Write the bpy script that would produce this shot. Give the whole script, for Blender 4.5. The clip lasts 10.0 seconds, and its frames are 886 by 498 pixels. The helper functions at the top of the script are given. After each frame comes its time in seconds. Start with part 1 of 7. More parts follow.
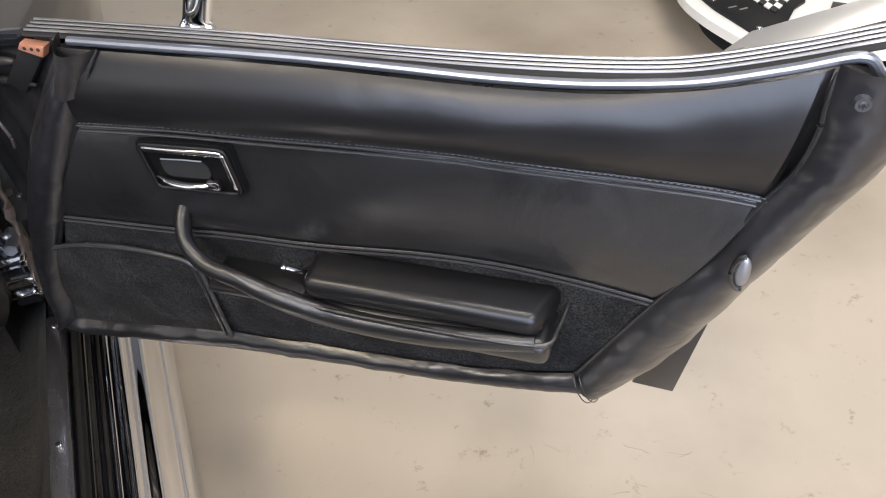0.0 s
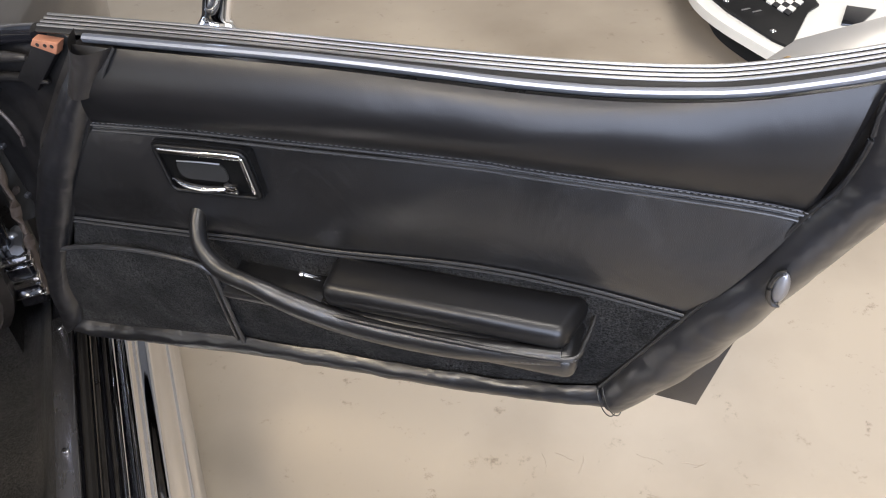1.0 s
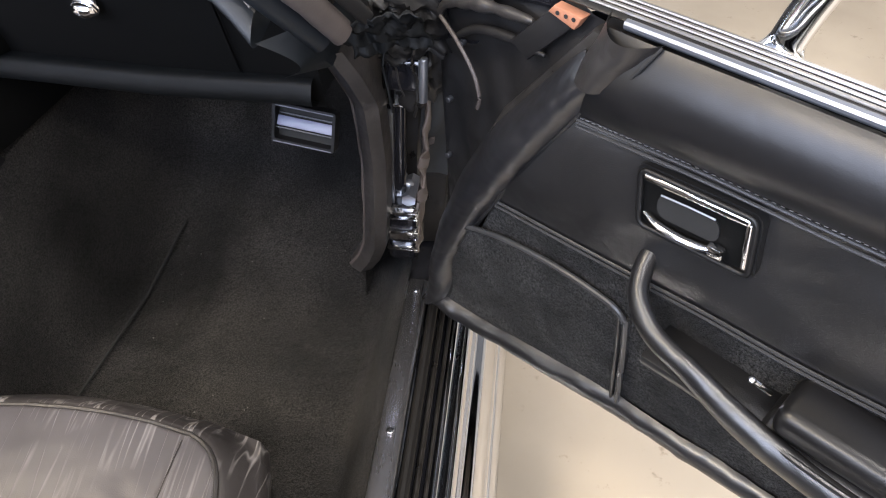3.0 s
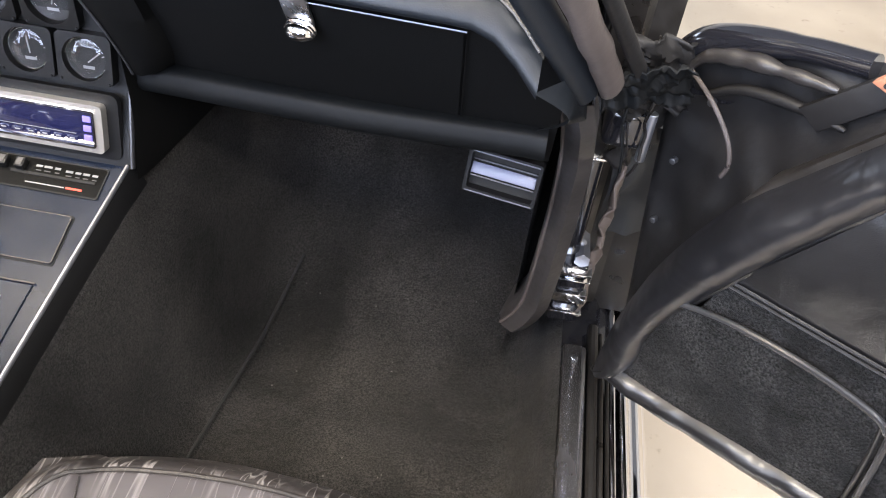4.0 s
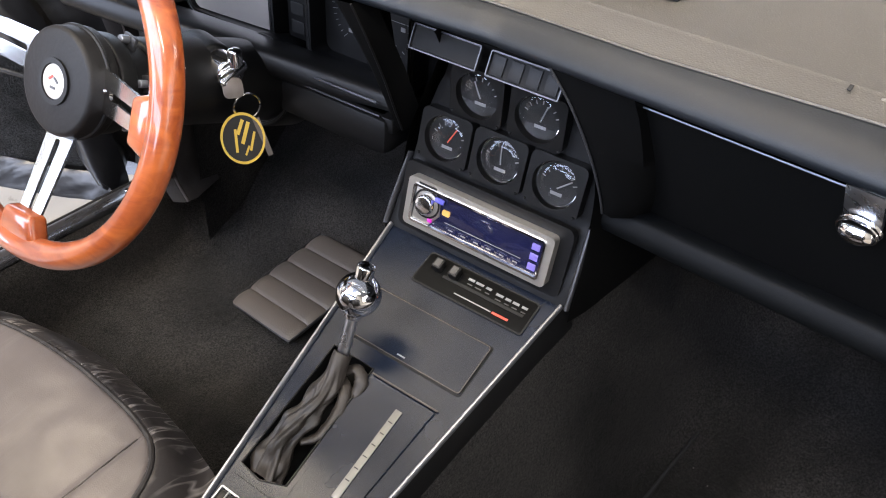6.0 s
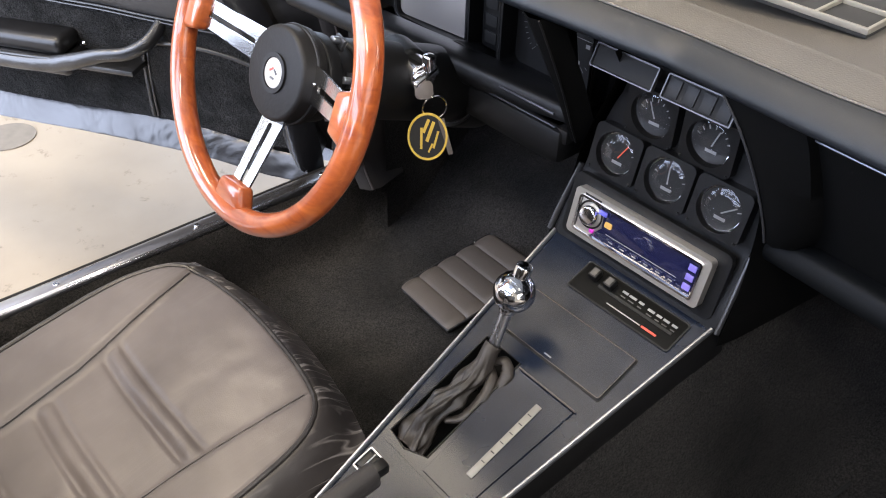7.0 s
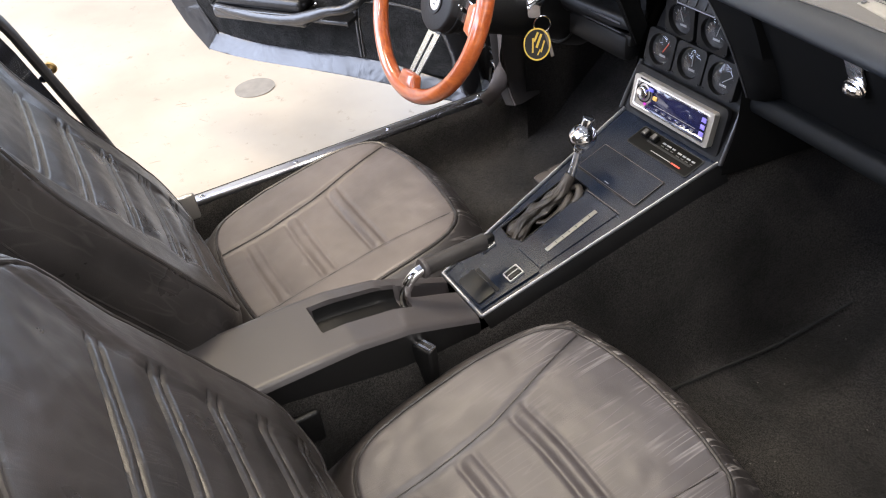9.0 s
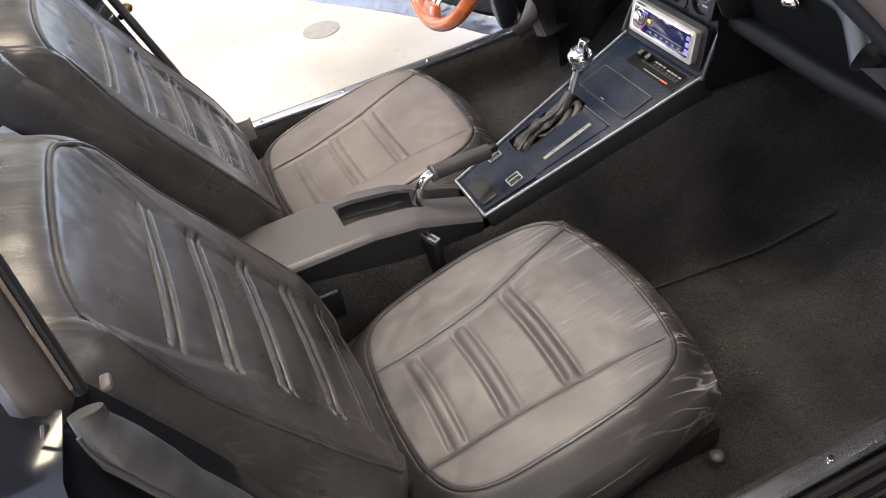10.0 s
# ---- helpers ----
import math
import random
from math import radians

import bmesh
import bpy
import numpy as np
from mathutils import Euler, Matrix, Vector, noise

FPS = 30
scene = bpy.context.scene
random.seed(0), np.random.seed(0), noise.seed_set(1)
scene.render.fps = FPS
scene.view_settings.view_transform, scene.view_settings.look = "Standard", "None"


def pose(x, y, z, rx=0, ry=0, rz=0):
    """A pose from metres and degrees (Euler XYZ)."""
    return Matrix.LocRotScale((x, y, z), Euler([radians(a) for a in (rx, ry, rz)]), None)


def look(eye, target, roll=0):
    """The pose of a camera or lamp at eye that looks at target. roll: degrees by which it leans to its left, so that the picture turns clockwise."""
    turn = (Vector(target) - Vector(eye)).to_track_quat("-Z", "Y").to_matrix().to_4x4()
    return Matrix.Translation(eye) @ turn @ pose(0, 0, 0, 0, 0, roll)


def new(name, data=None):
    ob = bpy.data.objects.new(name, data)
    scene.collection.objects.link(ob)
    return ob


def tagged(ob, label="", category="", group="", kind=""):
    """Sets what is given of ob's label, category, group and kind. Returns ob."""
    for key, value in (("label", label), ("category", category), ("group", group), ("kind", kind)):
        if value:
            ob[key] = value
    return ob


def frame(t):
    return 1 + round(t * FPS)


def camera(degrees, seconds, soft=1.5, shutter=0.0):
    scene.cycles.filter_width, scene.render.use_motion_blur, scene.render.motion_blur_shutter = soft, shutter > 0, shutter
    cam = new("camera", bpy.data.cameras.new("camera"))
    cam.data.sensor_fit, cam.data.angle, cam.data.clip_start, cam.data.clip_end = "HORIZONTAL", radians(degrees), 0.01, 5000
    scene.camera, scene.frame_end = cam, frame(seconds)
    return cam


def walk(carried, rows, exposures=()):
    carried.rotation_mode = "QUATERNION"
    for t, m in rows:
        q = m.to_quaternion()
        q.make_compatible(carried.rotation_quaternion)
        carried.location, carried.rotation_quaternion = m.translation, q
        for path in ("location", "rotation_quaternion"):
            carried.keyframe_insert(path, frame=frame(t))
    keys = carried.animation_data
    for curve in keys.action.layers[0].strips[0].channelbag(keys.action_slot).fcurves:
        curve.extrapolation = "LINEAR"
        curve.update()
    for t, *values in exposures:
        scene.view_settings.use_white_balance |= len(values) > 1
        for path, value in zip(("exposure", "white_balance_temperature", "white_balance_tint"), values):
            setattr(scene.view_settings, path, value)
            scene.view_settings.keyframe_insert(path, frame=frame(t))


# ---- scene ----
cam = camera(57.2, 10.0, soft=1.1)
PATH = [
    (0, (1.015, -1.101, 1.321), (1.505, 0.310, -0.009), -3.4),
    (0.5, (1.006, -1.090, 1.321), (1.499, 0.314, -0.015), -3.0),
    (1, (0.996, -1.061, 1.314), (1.492, 0.341, -0.023), -2.4),
    (1.5, (0.993, -0.997, 1.294), (1.415, 0.421, -0.053), 1.2),
    (2, (0.994, -0.889, 1.290), (1.166, 0.546, -0.093), 2.8),
    (2.5, (0.954, -0.847, 1.281), (0.852, 0.582, -0.115), 1.2),
    (2.7, (0.907, -0.845, 1.268), (0.773, 0.594, -0.115), 1.1),
    (3.8, (0.590, -0.769, 1.212), (0.530, 0.694, -0.151), 6.6),
    (4, (0.557, -0.746, 1.200), (0.458, 0.735, -0.141), 7.3),
    (4.5, (0.486, -0.681, 1.180), (0.187, 0.781, -0.152), 6.3),
    (5, (0.425, -0.637, 1.155), (0.012, 0.827, -0.144), 5.5),
    (5.5, (0.376, -0.625, 1.152), (-0.259, 0.796, -0.104), 5.3),
    (6, (0.359, -0.628, 1.161), (-0.491, 0.688, -0.082), 4.3),
    (7.3, (0.438, -0.682, 1.206), (-0.791, 0.294, -0.035), 0.8),
    (7.5, (0.476, -0.707, 1.221), (-0.784, 0.235, -0.014), 0.3),
    (8, (0.619, -0.778, 1.270), (-0.702, 0.057, 0.022), -2.7),
    (8.5, (0.774, -0.861, 1.297), (-0.583, -0.084, 0.050), -4.3),
    (9, (0.899, -0.867, 1.321), (-0.528, -0.214, 0.080), -7.3),
    (9.5, (1.047, -0.836, 1.333), (-0.437, -0.325, 0.093), -10.3),
    (10, (1.146, -0.826, 1.359), (-0.318, -0.416, 0.059), -12.6),
]
walk(cam, [(t, look(eye, target, roll)) for t, eye, target, roll in PATH],
     [(0, 0.0), (1.5, 0.05), (2.0, 0.24), (2.5, 0.34), (4, 1.10), (5, 0.90), (6, 0.28), (7.5, 0.18), (9, 0.33), (10, 0.53)])

# ---- world, daylight and lamps ----
world = bpy.data.worlds.new("world")
scene.world = world
world.use_nodes = True
wn = world.node_tree
sky = wn.nodes.new("ShaderNodeTexSky")
sky.sky_type, sky.sun_disc = "NISHITA", False
sky.sun_elevation, sky.sun_rotation = radians(38), radians(150)
wn.nodes["Background"].inputs["Strength"].default_value = 0.10
wn.links.new(sky.outputs["Color"], wn.nodes["Background"].inputs["Color"])


def area_lamp(name, place, target, size_x, size_y, power, colour):
    data = bpy.data.lights.new(name, "AREA")
    data.shape, data.size, data.size_y, data.energy, data.color = "RECTANGLE", size_x, size_y, power, colour
    ob = new(name, data)
    ob.matrix_world = look(place, target)
    return tagged(ob, category="lamp", kind="structure")


# daylight in the two open roller doors of the hall, and the ceiling panels
area_lamp("daylight_west", (-5.6, -0.6, 1.8), (0, 0.0, 0.6), 5.0, 3.0, 55, (1.0, 0.93, 0.82))
area_lamp("daylight_rear", (-1.4, -3.4, 2.15), (-1.4, 0.0, 1.8), 5.6, 3.3, 550, (0.69, 0.77, 1.0))
area_lamp("daylight_east", (5.6, -1.2, 1.9), (0, -0.2, 0.5), 4.0, 2.6, 80, (1.0, 0.95, 0.90))
area_lamp("daylight_front", (-5.5, 3.8, 2.1), (-0.5, -0.1, 0.6), 4.4, 3.0, 235, (0.66, 0.78, 1.0))
# Last spot: an unseen panel added to brighten the floor at front right.
LAMP_SPOTS = [(-1.5, -0.6), (-1.5, -2.4), (1.7, -0.6), (1.7, -2.4), (3.6, 1.8)]
for lx, ly in LAMP_SPOTS:
    area_lamp("panel_lamp", (lx, ly, 3.62), (lx, ly, 0), 1.5, 0.5, 86 if lx < 0 else 66, (1.0, 0.85, 0.64) if lx < 0 else (1.0, 0.94, 0.88))
scene.view_settings.exposure = 0.0

# ---- materials ----


def material(name, colour, rough=0.5, metal=0.0, coat=0.0, grain=None, bump=0.0, scale=200.0, mottle=0.0, mottle_scale=6.0,
             spec=0.5, rough_var=0.0, stretch=(1, 1, 1), sheen=0.0, emit=None, coat_rough=0.05, wrinkle=0.0):
    """A principled material with a fine relief, a slow mottle of its colour and a slow change of its gloss."""
    m = bpy.data.materials.new(name)
    m.use_nodes = True
    nt = m.node_tree
    b = nt.nodes["Principled BSDF"]
    b.inputs["Base Color"].default_value = (*colour, 1)
    b.inputs["Roughness"].default_value = rough
    b.inputs["Metallic"].default_value = metal
    b.inputs["Coat Weight"].default_value = coat
    b.inputs["Coat Roughness"].default_value = coat_rough
    b.inputs["Specular IOR Level"].default_value = spec
    b.inputs["Sheen Weight"].default_value = sheen
    tc = nt.nodes.new("ShaderNodeTexCoord")
    mp = nt.nodes.new("ShaderNodeMapping")
    mp.inputs["Scale"].default_value = stretch
    nt.links.new(tc.outputs["Object"], mp.inputs["Vector"])
    if mottle or rough_var:
        n1 = nt.nodes.new("ShaderNodeTexNoise")
        n1.inputs["Scale"].default_value, n1.inputs["Detail"].default_value = mottle_scale, 6
        nt.links.new(mp.outputs[0], n1.inputs["Vector"])
    if mottle:
        mix = nt.nodes.new("ShaderNodeMix")
        mix.data_type = "RGBA"
        mix.inputs["A"].default_value = (*[c * (1 - mottle) for c in colour], 1)
        mix.inputs["B"].default_value = (*[min(1, c * (1 + mottle)) for c in colour], 1)
        nt.links.new(n1.outputs["Fac"], mix.inputs["Factor"])
        nt.links.new(mix.outputs["Result"], b.inputs["Base Color"])
    if rough_var:
        mr = nt.nodes.new("ShaderNodeMapRange")
        mr.inputs["From Min"].default_value, mr.inputs["From Max"].default_value = 0.3, 0.7
        mr.inputs["To Min"].default_value, mr.inputs["To Max"].default_value = max(0, rough - rough_var), min(1, rough + rough_var)
        nt.links.new(n1.outputs["Fac"], mr.inputs["Value"])
        nt.links.new(mr.outputs[0], b.inputs["Roughness"])
    if grain:
        if grain == "leather":
            g = nt.nodes.new("ShaderNodeTexVoronoi")
            g.feature = "DISTANCE_TO_EDGE"
            out = g.outputs["Distance"]
        else:
            g = nt.nodes.new("ShaderNodeTexNoise")
            g.inputs["Detail"].default_value = 8 if grain == "rough" else 4
            out = g.outputs["Fac"]
        g.inputs["Scale"].default_value = scale
        nt.links.new(mp.outputs[0], g.inputs["Vector"])
        bp = nt.nodes.new("ShaderNodeBump")
        bp.inputs["Strength"].default_value, bp.inputs["Distance"].default_value = bump, 0.002
        nt.links.new(out, bp.inputs["Height"])
        nt.links.new(bp.outputs[0], b.inputs["Normal"])
        if wrinkle:
            slack = nt.nodes.new("ShaderNodeTexNoise")
            slack.inputs["Scale"].default_value, slack.inputs["Detail"].default_value, slack.inputs["Distortion"].default_value = 9.0, 3, 0.6
            nt.links.new(mp.outputs[0], slack.inputs["Vector"])
            fold = nt.nodes.new("ShaderNodeBump")
            fold.inputs["Strength"].default_value, fold.inputs["Distance"].default_value = wrinkle, 0.014
            nt.links.new(slack.outputs["Fac"], fold.inputs["Height"])
            nt.links.new(bp.outputs[0], fold.inputs["Normal"])
            nt.links.new(fold.outputs[0], b.inputs["Normal"])
            nt.links.new(fold.outputs[0], b.inputs["Coat Normal"])
    if emit:
        b.inputs["Emission Color"].default_value = (*emit[0], 1)
        b.inputs["Emission Strength"].default_value = emit[1]
    return m


def creased_leather(name, colour, worn, rough, crease, front_wear=0.0, pale=(0.17, 0.155, 0.145), all_over=0.10, gloss=0.32):
    """Seat leather: fine grain, soft puckers, thin crossing strokes and, along the front edge, pale scratches."""
    m = material(name, colour, rough, spec=gloss)
    nt = m.node_tree
    b = nt.nodes["Principled BSDF"]
    obj = nt.nodes.new("ShaderNodeTexCoord").outputs["Object"]

    def noise_node(vec, scale, detail, distort=0.0):
        n = nt.nodes.new("ShaderNodeTexNoise")
        n.inputs["Scale"].default_value, n.inputs["Detail"].default_value, n.inputs["Distortion"].default_value = scale, detail, distort
        nt.links.new(vec, n.inputs["Vector"])
        return n.outputs["Fac"]

    def math_node(op, a, c=0.0):
        n = nt.nodes.new("ShaderNodeMath")
        n.operation = op
        for i, x in enumerate((a, c)):
            if hasattr(x, "links"):
                nt.links.new(x, n.inputs[i])
            else:
                n.inputs[i].default_value = x
        return n.outputs[0]

    def remap(x, lo, hi, out_lo=0.0, out_hi=1.0):
        r = nt.nodes.new("ShaderNodeMapRange")
        for key, val in (("From Min", lo), ("From Max", hi), ("To Min", out_lo), ("To Max", out_hi)):
            r.inputs[key].default_value = val
        nt.links.new(x, r.inputs["Value"])
        return r.outputs[0]

    def strokes(turn, along, scale, width):
        """Long thin strokes: the contour lines of a stretched noise."""
        mp = nt.nodes.new("ShaderNodeMapping")
        mp.inputs["Rotation"].default_value = (0.15, 0.1, turn)
        mp.inputs["Scale"].default_value = (1.0, along, 0.2)
        nt.links.new(obj, mp.inputs["Vector"])
        return remap(math_node("ABSOLUTE", math_node("SUBTRACT", noise_node(mp.outputs[0], scale, 1.5), 0.5)), 0.0, width, 1.0, 0.0)

    lines = math_node("MAXIMUM", math_node("MAXIMUM", strokes(0.55, 0.035, 46, 0.016), strokes(-0.75, 0.035, 40, 0.016)), strokes(1.35, 0.04, 32, 0.012))
    some = remap(noise_node(obj, 13, 3), 0.40, 0.58)
    sep = nt.nodes.new("ShaderNodeSeparateXYZ")
    nt.links.new(obj, sep.inputs[0])
    front = math_node("MULTIPLY", remap(sep.outputs["Y"], 0.05, 0.24), front_wear)
    masked = math_node("MULTIPLY", lines, math_node("MULTIPLY", some, math_node("ADD", front, all_over)))
    fine = nt.nodes.new("ShaderNodeTexVoronoi")
    fine.feature = "DISTANCE_TO_EDGE"
    fine.inputs["Scale"].default_value = 480
    nt.links.new(obj, fine.inputs["Vector"])
    last = None
    for out, k, dist in ((fine.outputs["Distance"], 0.14, 0.001), (masked, crease, -0.0012), (noise_node(obj, 22, 3), 0.20, 0.004), (noise_node(obj, 10, 2), 0.20, 0.010)):
        bp = nt.nodes.new("ShaderNodeBump")
        bp.inputs["Strength"].default_value, bp.inputs["Distance"].default_value = k, abs(dist)
        bp.invert = dist < 0
        nt.links.new(out, bp.inputs["Height"])
        if last:
            nt.links.new(last, bp.inputs["Normal"])
        last = bp.outputs[0]
    nt.links.new(last, b.inputs["Normal"])
    mix = nt.nodes.new("ShaderNodeMix")
    mix.data_type = "RGBA"
    mix.inputs["A"].default_value, mix.inputs["B"].default_value = (*colour, 1), (*worn, 1)
    nt.links.new(remap(noise_node(obj, 7, 8), 0.33, 0.67), mix.inputs["Factor"])
    light = nt.nodes.new("ShaderNodeMix")
    light.data_type = "RGBA"
    light.inputs["B"].default_value = (*pale, 1)
    nt.links.new(masked, light.inputs["Factor"])
    nt.links.new(mix.outputs["Result"], light.inputs["A"])
    nt.links.new(light.outputs["Result"], b.inputs["Base Color"])
    nt.links.new(remap(noise_node(obj, 11, 5), 0.3, 0.7, rough - 0.07, rough + 0.09), b.inputs["Roughness"])
    return m


def concrete_floor():
    m = material("polished_concrete", (0.40, 0.355, 0.29), 0.32)
    nt = m.node_tree
    b = nt.nodes["Principled BSDF"]
    tc = nt.nodes.new("ShaderNodeTexCoord")
    n1 = nt.nodes.new("ShaderNodeTexNoise")
    n1.inputs["Scale"].default_value, n1.inputs["Detail"].default_value = 1.3, 9
    nt.links.new(tc.outputs["Object"], n1.inputs["Vector"])
    ramp = nt.nodes.new("ShaderNodeValToRGB")
    ramp.color_ramp.elements[0].position, ramp.color_ramp.elements[1].position = 0.34, 0.60
    ramp.color_ramp.elements[0].color, ramp.color_ramp.elements[1].color = (0.250, 0.209, 0.160, 1), (0.378, 0.324, 0.255, 1)
    nt.links.new(n1.outputs["Fac"], ramp.inputs["Fac"])
    n2 = nt.nodes.new("ShaderNodeTexNoise")
    n2.inputs["Scale"].default_value, n2.inputs["Detail"].default_value, n2.inputs["Roughness"].default_value = 16, 14, 0.78
    nt.links.new(tc.outputs["Object"], n2.inputs["Vector"])
    spots = nt.nodes.new("ShaderNodeMapRange")
    spots.inputs["From Min"].default_value, spots.inputs["From Max"].default_value = 0.585, 0.66
    nt.links.new(n2.outputs["Fac"], spots.inputs["Value"])
    mix = nt.nodes.new("ShaderNodeMix")
    mix.data_type = "RGBA"
    mix.inputs["B"].default_value = (0.19, 0.155, 0.115, 1)
    nt.links.new(spots.outputs[0], mix.inputs["Factor"])
    nt.links.new(ramp.outputs["Color"], mix.inputs["A"])
    nt.links.new(mix.outputs["Result"], b.inputs["Base Color"])
    mr = nt.nodes.new("ShaderNodeMapRange")
    mr.inputs["To Min"].default_value, mr.inputs["To Max"].default_value = 0.22, 0.5
    nt.links.new(n1.outputs["Fac"], mr.inputs["Value"])
    nt.links.new(mr.outputs[0], b.inputs["Roughness"])
    return m


CONCRETE = concrete_floor()
VINYL = material("black_vinyl", (0.0080, 0.0079, 0.0084), 0.40, spec=0.35, coat=0.95, coat_rough=0.25, grain="leather", bump=0.16, scale=520, mottle=0.3, mottle_scale=9, rough_var=0.09, wrinkle=0.5)
VINYL_BORDER = material("glossy_border_vinyl", (0.0095, 0.0095, 0.0110), 0.40, spec=0.30, coat=1.0, coat_rough=0.26, grain="noise", bump=0.12, scale=38, mottle=0.3, mottle_scale=9, rough_var=0.1, wrinkle=0.6)
VINYL_PAD = material("soft_black_vinyl", (0.0062, 0.0060, 0.0064), 0.42, spec=0.25, coat=0.42, coat_rough=0.26, grain="leather", bump=0.05, scale=620, mottle=0.25, rough_var=0.06, wrinkle=0.12)
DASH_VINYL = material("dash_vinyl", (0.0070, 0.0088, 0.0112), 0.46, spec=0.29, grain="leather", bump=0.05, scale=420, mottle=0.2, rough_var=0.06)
# Daylight sheen on the dash top and its grille is put into pale colours.
DASH_TOP = material("daylit_dash_top", (0.049, 0.0445, 0.0380), 0.5, spec=0.42, grain="leather", bump=0.12, scale=420, mottle=0.15)
GRILLE_PAINT = material("pale_grille_plastic", (0.118, 0.109, 0.090), 0.5, mottle=0.12, mottle_scale=20)
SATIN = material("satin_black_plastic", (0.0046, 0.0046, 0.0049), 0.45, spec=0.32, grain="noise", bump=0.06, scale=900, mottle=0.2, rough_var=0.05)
# Cool daylight mirrored in the black plate is put into this blue base.
CONSOLE = material("console_daylight_black", (0.0055, 0.0090, 0.0180), 0.24, spec=0.46, grain="noise", bump=0.006, scale=900, mottle=0.3, mottle_scale=14, rough_var=0.05)
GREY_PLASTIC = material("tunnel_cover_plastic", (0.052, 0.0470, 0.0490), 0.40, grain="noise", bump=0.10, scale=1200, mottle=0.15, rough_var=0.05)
def pile_carpet(name, dark, light, tint_scale):
    """Cut-pile carpet: speckled tufts, brushed lighter and darker patches, strong fine relief."""
    m = material(name, light, 0.95, spec=0.08, sheen=0.06)
    nt = m.node_tree
    b = nt.nodes["Principled BSDF"]
    tc = nt.nodes.new("ShaderNodeTexCoord")
    tuft = nt.nodes.new("ShaderNodeTexNoise")
    tuft.inputs["Scale"].default_value, tuft.inputs["Detail"].default_value, tuft.inputs["Roughness"].default_value = 380, 4, 0.7
    clump = nt.nodes.new("ShaderNodeTexNoise")
    clump.inputs["Scale"].default_value, clump.inputs["Detail"].default_value, clump.inputs["Roughness"].default_value = 70, 6, 0.7
    patch = nt.nodes.new("ShaderNodeTexNoise")
    patch.inputs["Scale"].default_value, patch.inputs["Detail"].default_value, patch.inputs["Distortion"].default_value = tint_scale, 5, 0.8
    for n in (tuft, clump, patch):
        nt.links.new(tc.outputs["Object"], n.inputs["Vector"])
    ramp = nt.nodes.new("ShaderNodeValToRGB")
    ramp.color_ramp.elements[0].position, ramp.color_ramp.elements[1].position = 0.42, 0.62
    ramp.color_ramp.elements[0].color, ramp.color_ramp.elements[1].color = (*dark, 1), (*light, 1)
    nt.links.new(tuft.outputs["Fac"], ramp.inputs["Fac"])
    mr = nt.nodes.new("ShaderNodeMapRange")
    mr.inputs["From Min"].default_value, mr.inputs["From Max"].default_value = 0.34, 0.66
    mr.inputs["To Min"].default_value, mr.inputs["To Max"].default_value = 0.38, 1.75
    nt.links.new(patch.outputs["Fac"], mr.inputs["Value"])
    mr2 = nt.nodes.new("ShaderNodeMapRange")
    mr2.inputs["From Min"].default_value, mr2.inputs["From Max"].default_value = 0.34, 0.66
    mr2.inputs["To Min"].default_value, mr2.inputs["To Max"].default_value = 0.85, 1.15
    nt.links.new(clump.outputs["Fac"], mr2.inputs["Value"])
    mul = nt.nodes.new("ShaderNodeMath")
    mul.operation = "MULTIPLY"
    nt.links.new(mr.outputs[0], mul.inputs[0])
    nt.links.new(mr2.outputs[0], mul.inputs[1])
    scl = nt.nodes.new("ShaderNodeVectorMath")
    scl.operation = "SCALE"
    nt.links.new(ramp.outputs["Color"], scl.inputs[0])
    nt.links.new(mul.outputs[0], scl.inputs["Scale"])
    nt.links.new(scl.outputs[0], b.inputs["Base Color"])
    b1 = nt.nodes.new("ShaderNodeBump")
    b1.inputs["Strength"].default_value, b1.inputs["Distance"].default_value = 1.0, 0.006
    nt.links.new(tuft.outputs["Fac"], b1.inputs["Height"])
    b2 = nt.nodes.new("ShaderNodeBump")
    b2.inputs["Strength"].default_value, b2.inputs["Distance"].default_value = 0.8, 0.006
    nt.links.new(clump.outputs["Fac"], b2.inputs["Height"])
    nt.links.new(b1.outputs[0], b2.inputs["Normal"])
    nt.links.new(b2.outputs[0], b.inputs["Normal"])
    return m


MATT = material("matt_black", (0.005, 0.005, 0.005), 0.85, mottle=0.3)
GLOSS_BLACK = material("black_paint", (0.008, 0.008, 0.010), 0.12, coat=0.6, mottle=0.2)
DIRTY_METAL = material("grimy_black_metal", (0.013, 0.0115, 0.0105), 0.42, metal=0.1, grain="rough", bump=0.4, scale=60, mottle=0.6, mottle_scale=25, rough_var=0.2)
RUBBER = material("black_rubber", (0.006, 0.0055, 0.0055), 0.55, spec=0.3, grain="rough", bump=0.3, scale=90, mottle=0.4, mottle_scale=30)
WORN_TRIM = material("worn_grey_trim", (0.052, 0.042, 0.038), 0.5, grain="rough", bump=0.5, scale=70, mottle=0.4, mottle_scale=20)
TAN_SEAL = material("aged_weatherstrip", (0.095, 0.072, 0.058), 0.6, grain="rough", bump=0.5, scale=80, mottle=0.4, mottle_scale=22)
CARPET = pile_carpet("black_carpet", (0.0070, 0.0064, 0.0060), (0.0370, 0.0336, 0.0318), 4.2)
CARPET_DOOR = pile_carpet("door_carpet", (0.001, 0.001, 0.001), (0.034, 0.0335, 0.0335), 14)
CHROME = material("chrome", (0.80, 0.80, 0.82), 0.10, metal=1.0, rough_var=0.05, mottle_scale=30)
ALU = material("brushed_aluminium", (0.66, 0.66, 0.68), 0.28, metal=1.0, grain="noise", bump=0.10, scale=300, stretch=(1, 12, 1), rough_var=0.06)
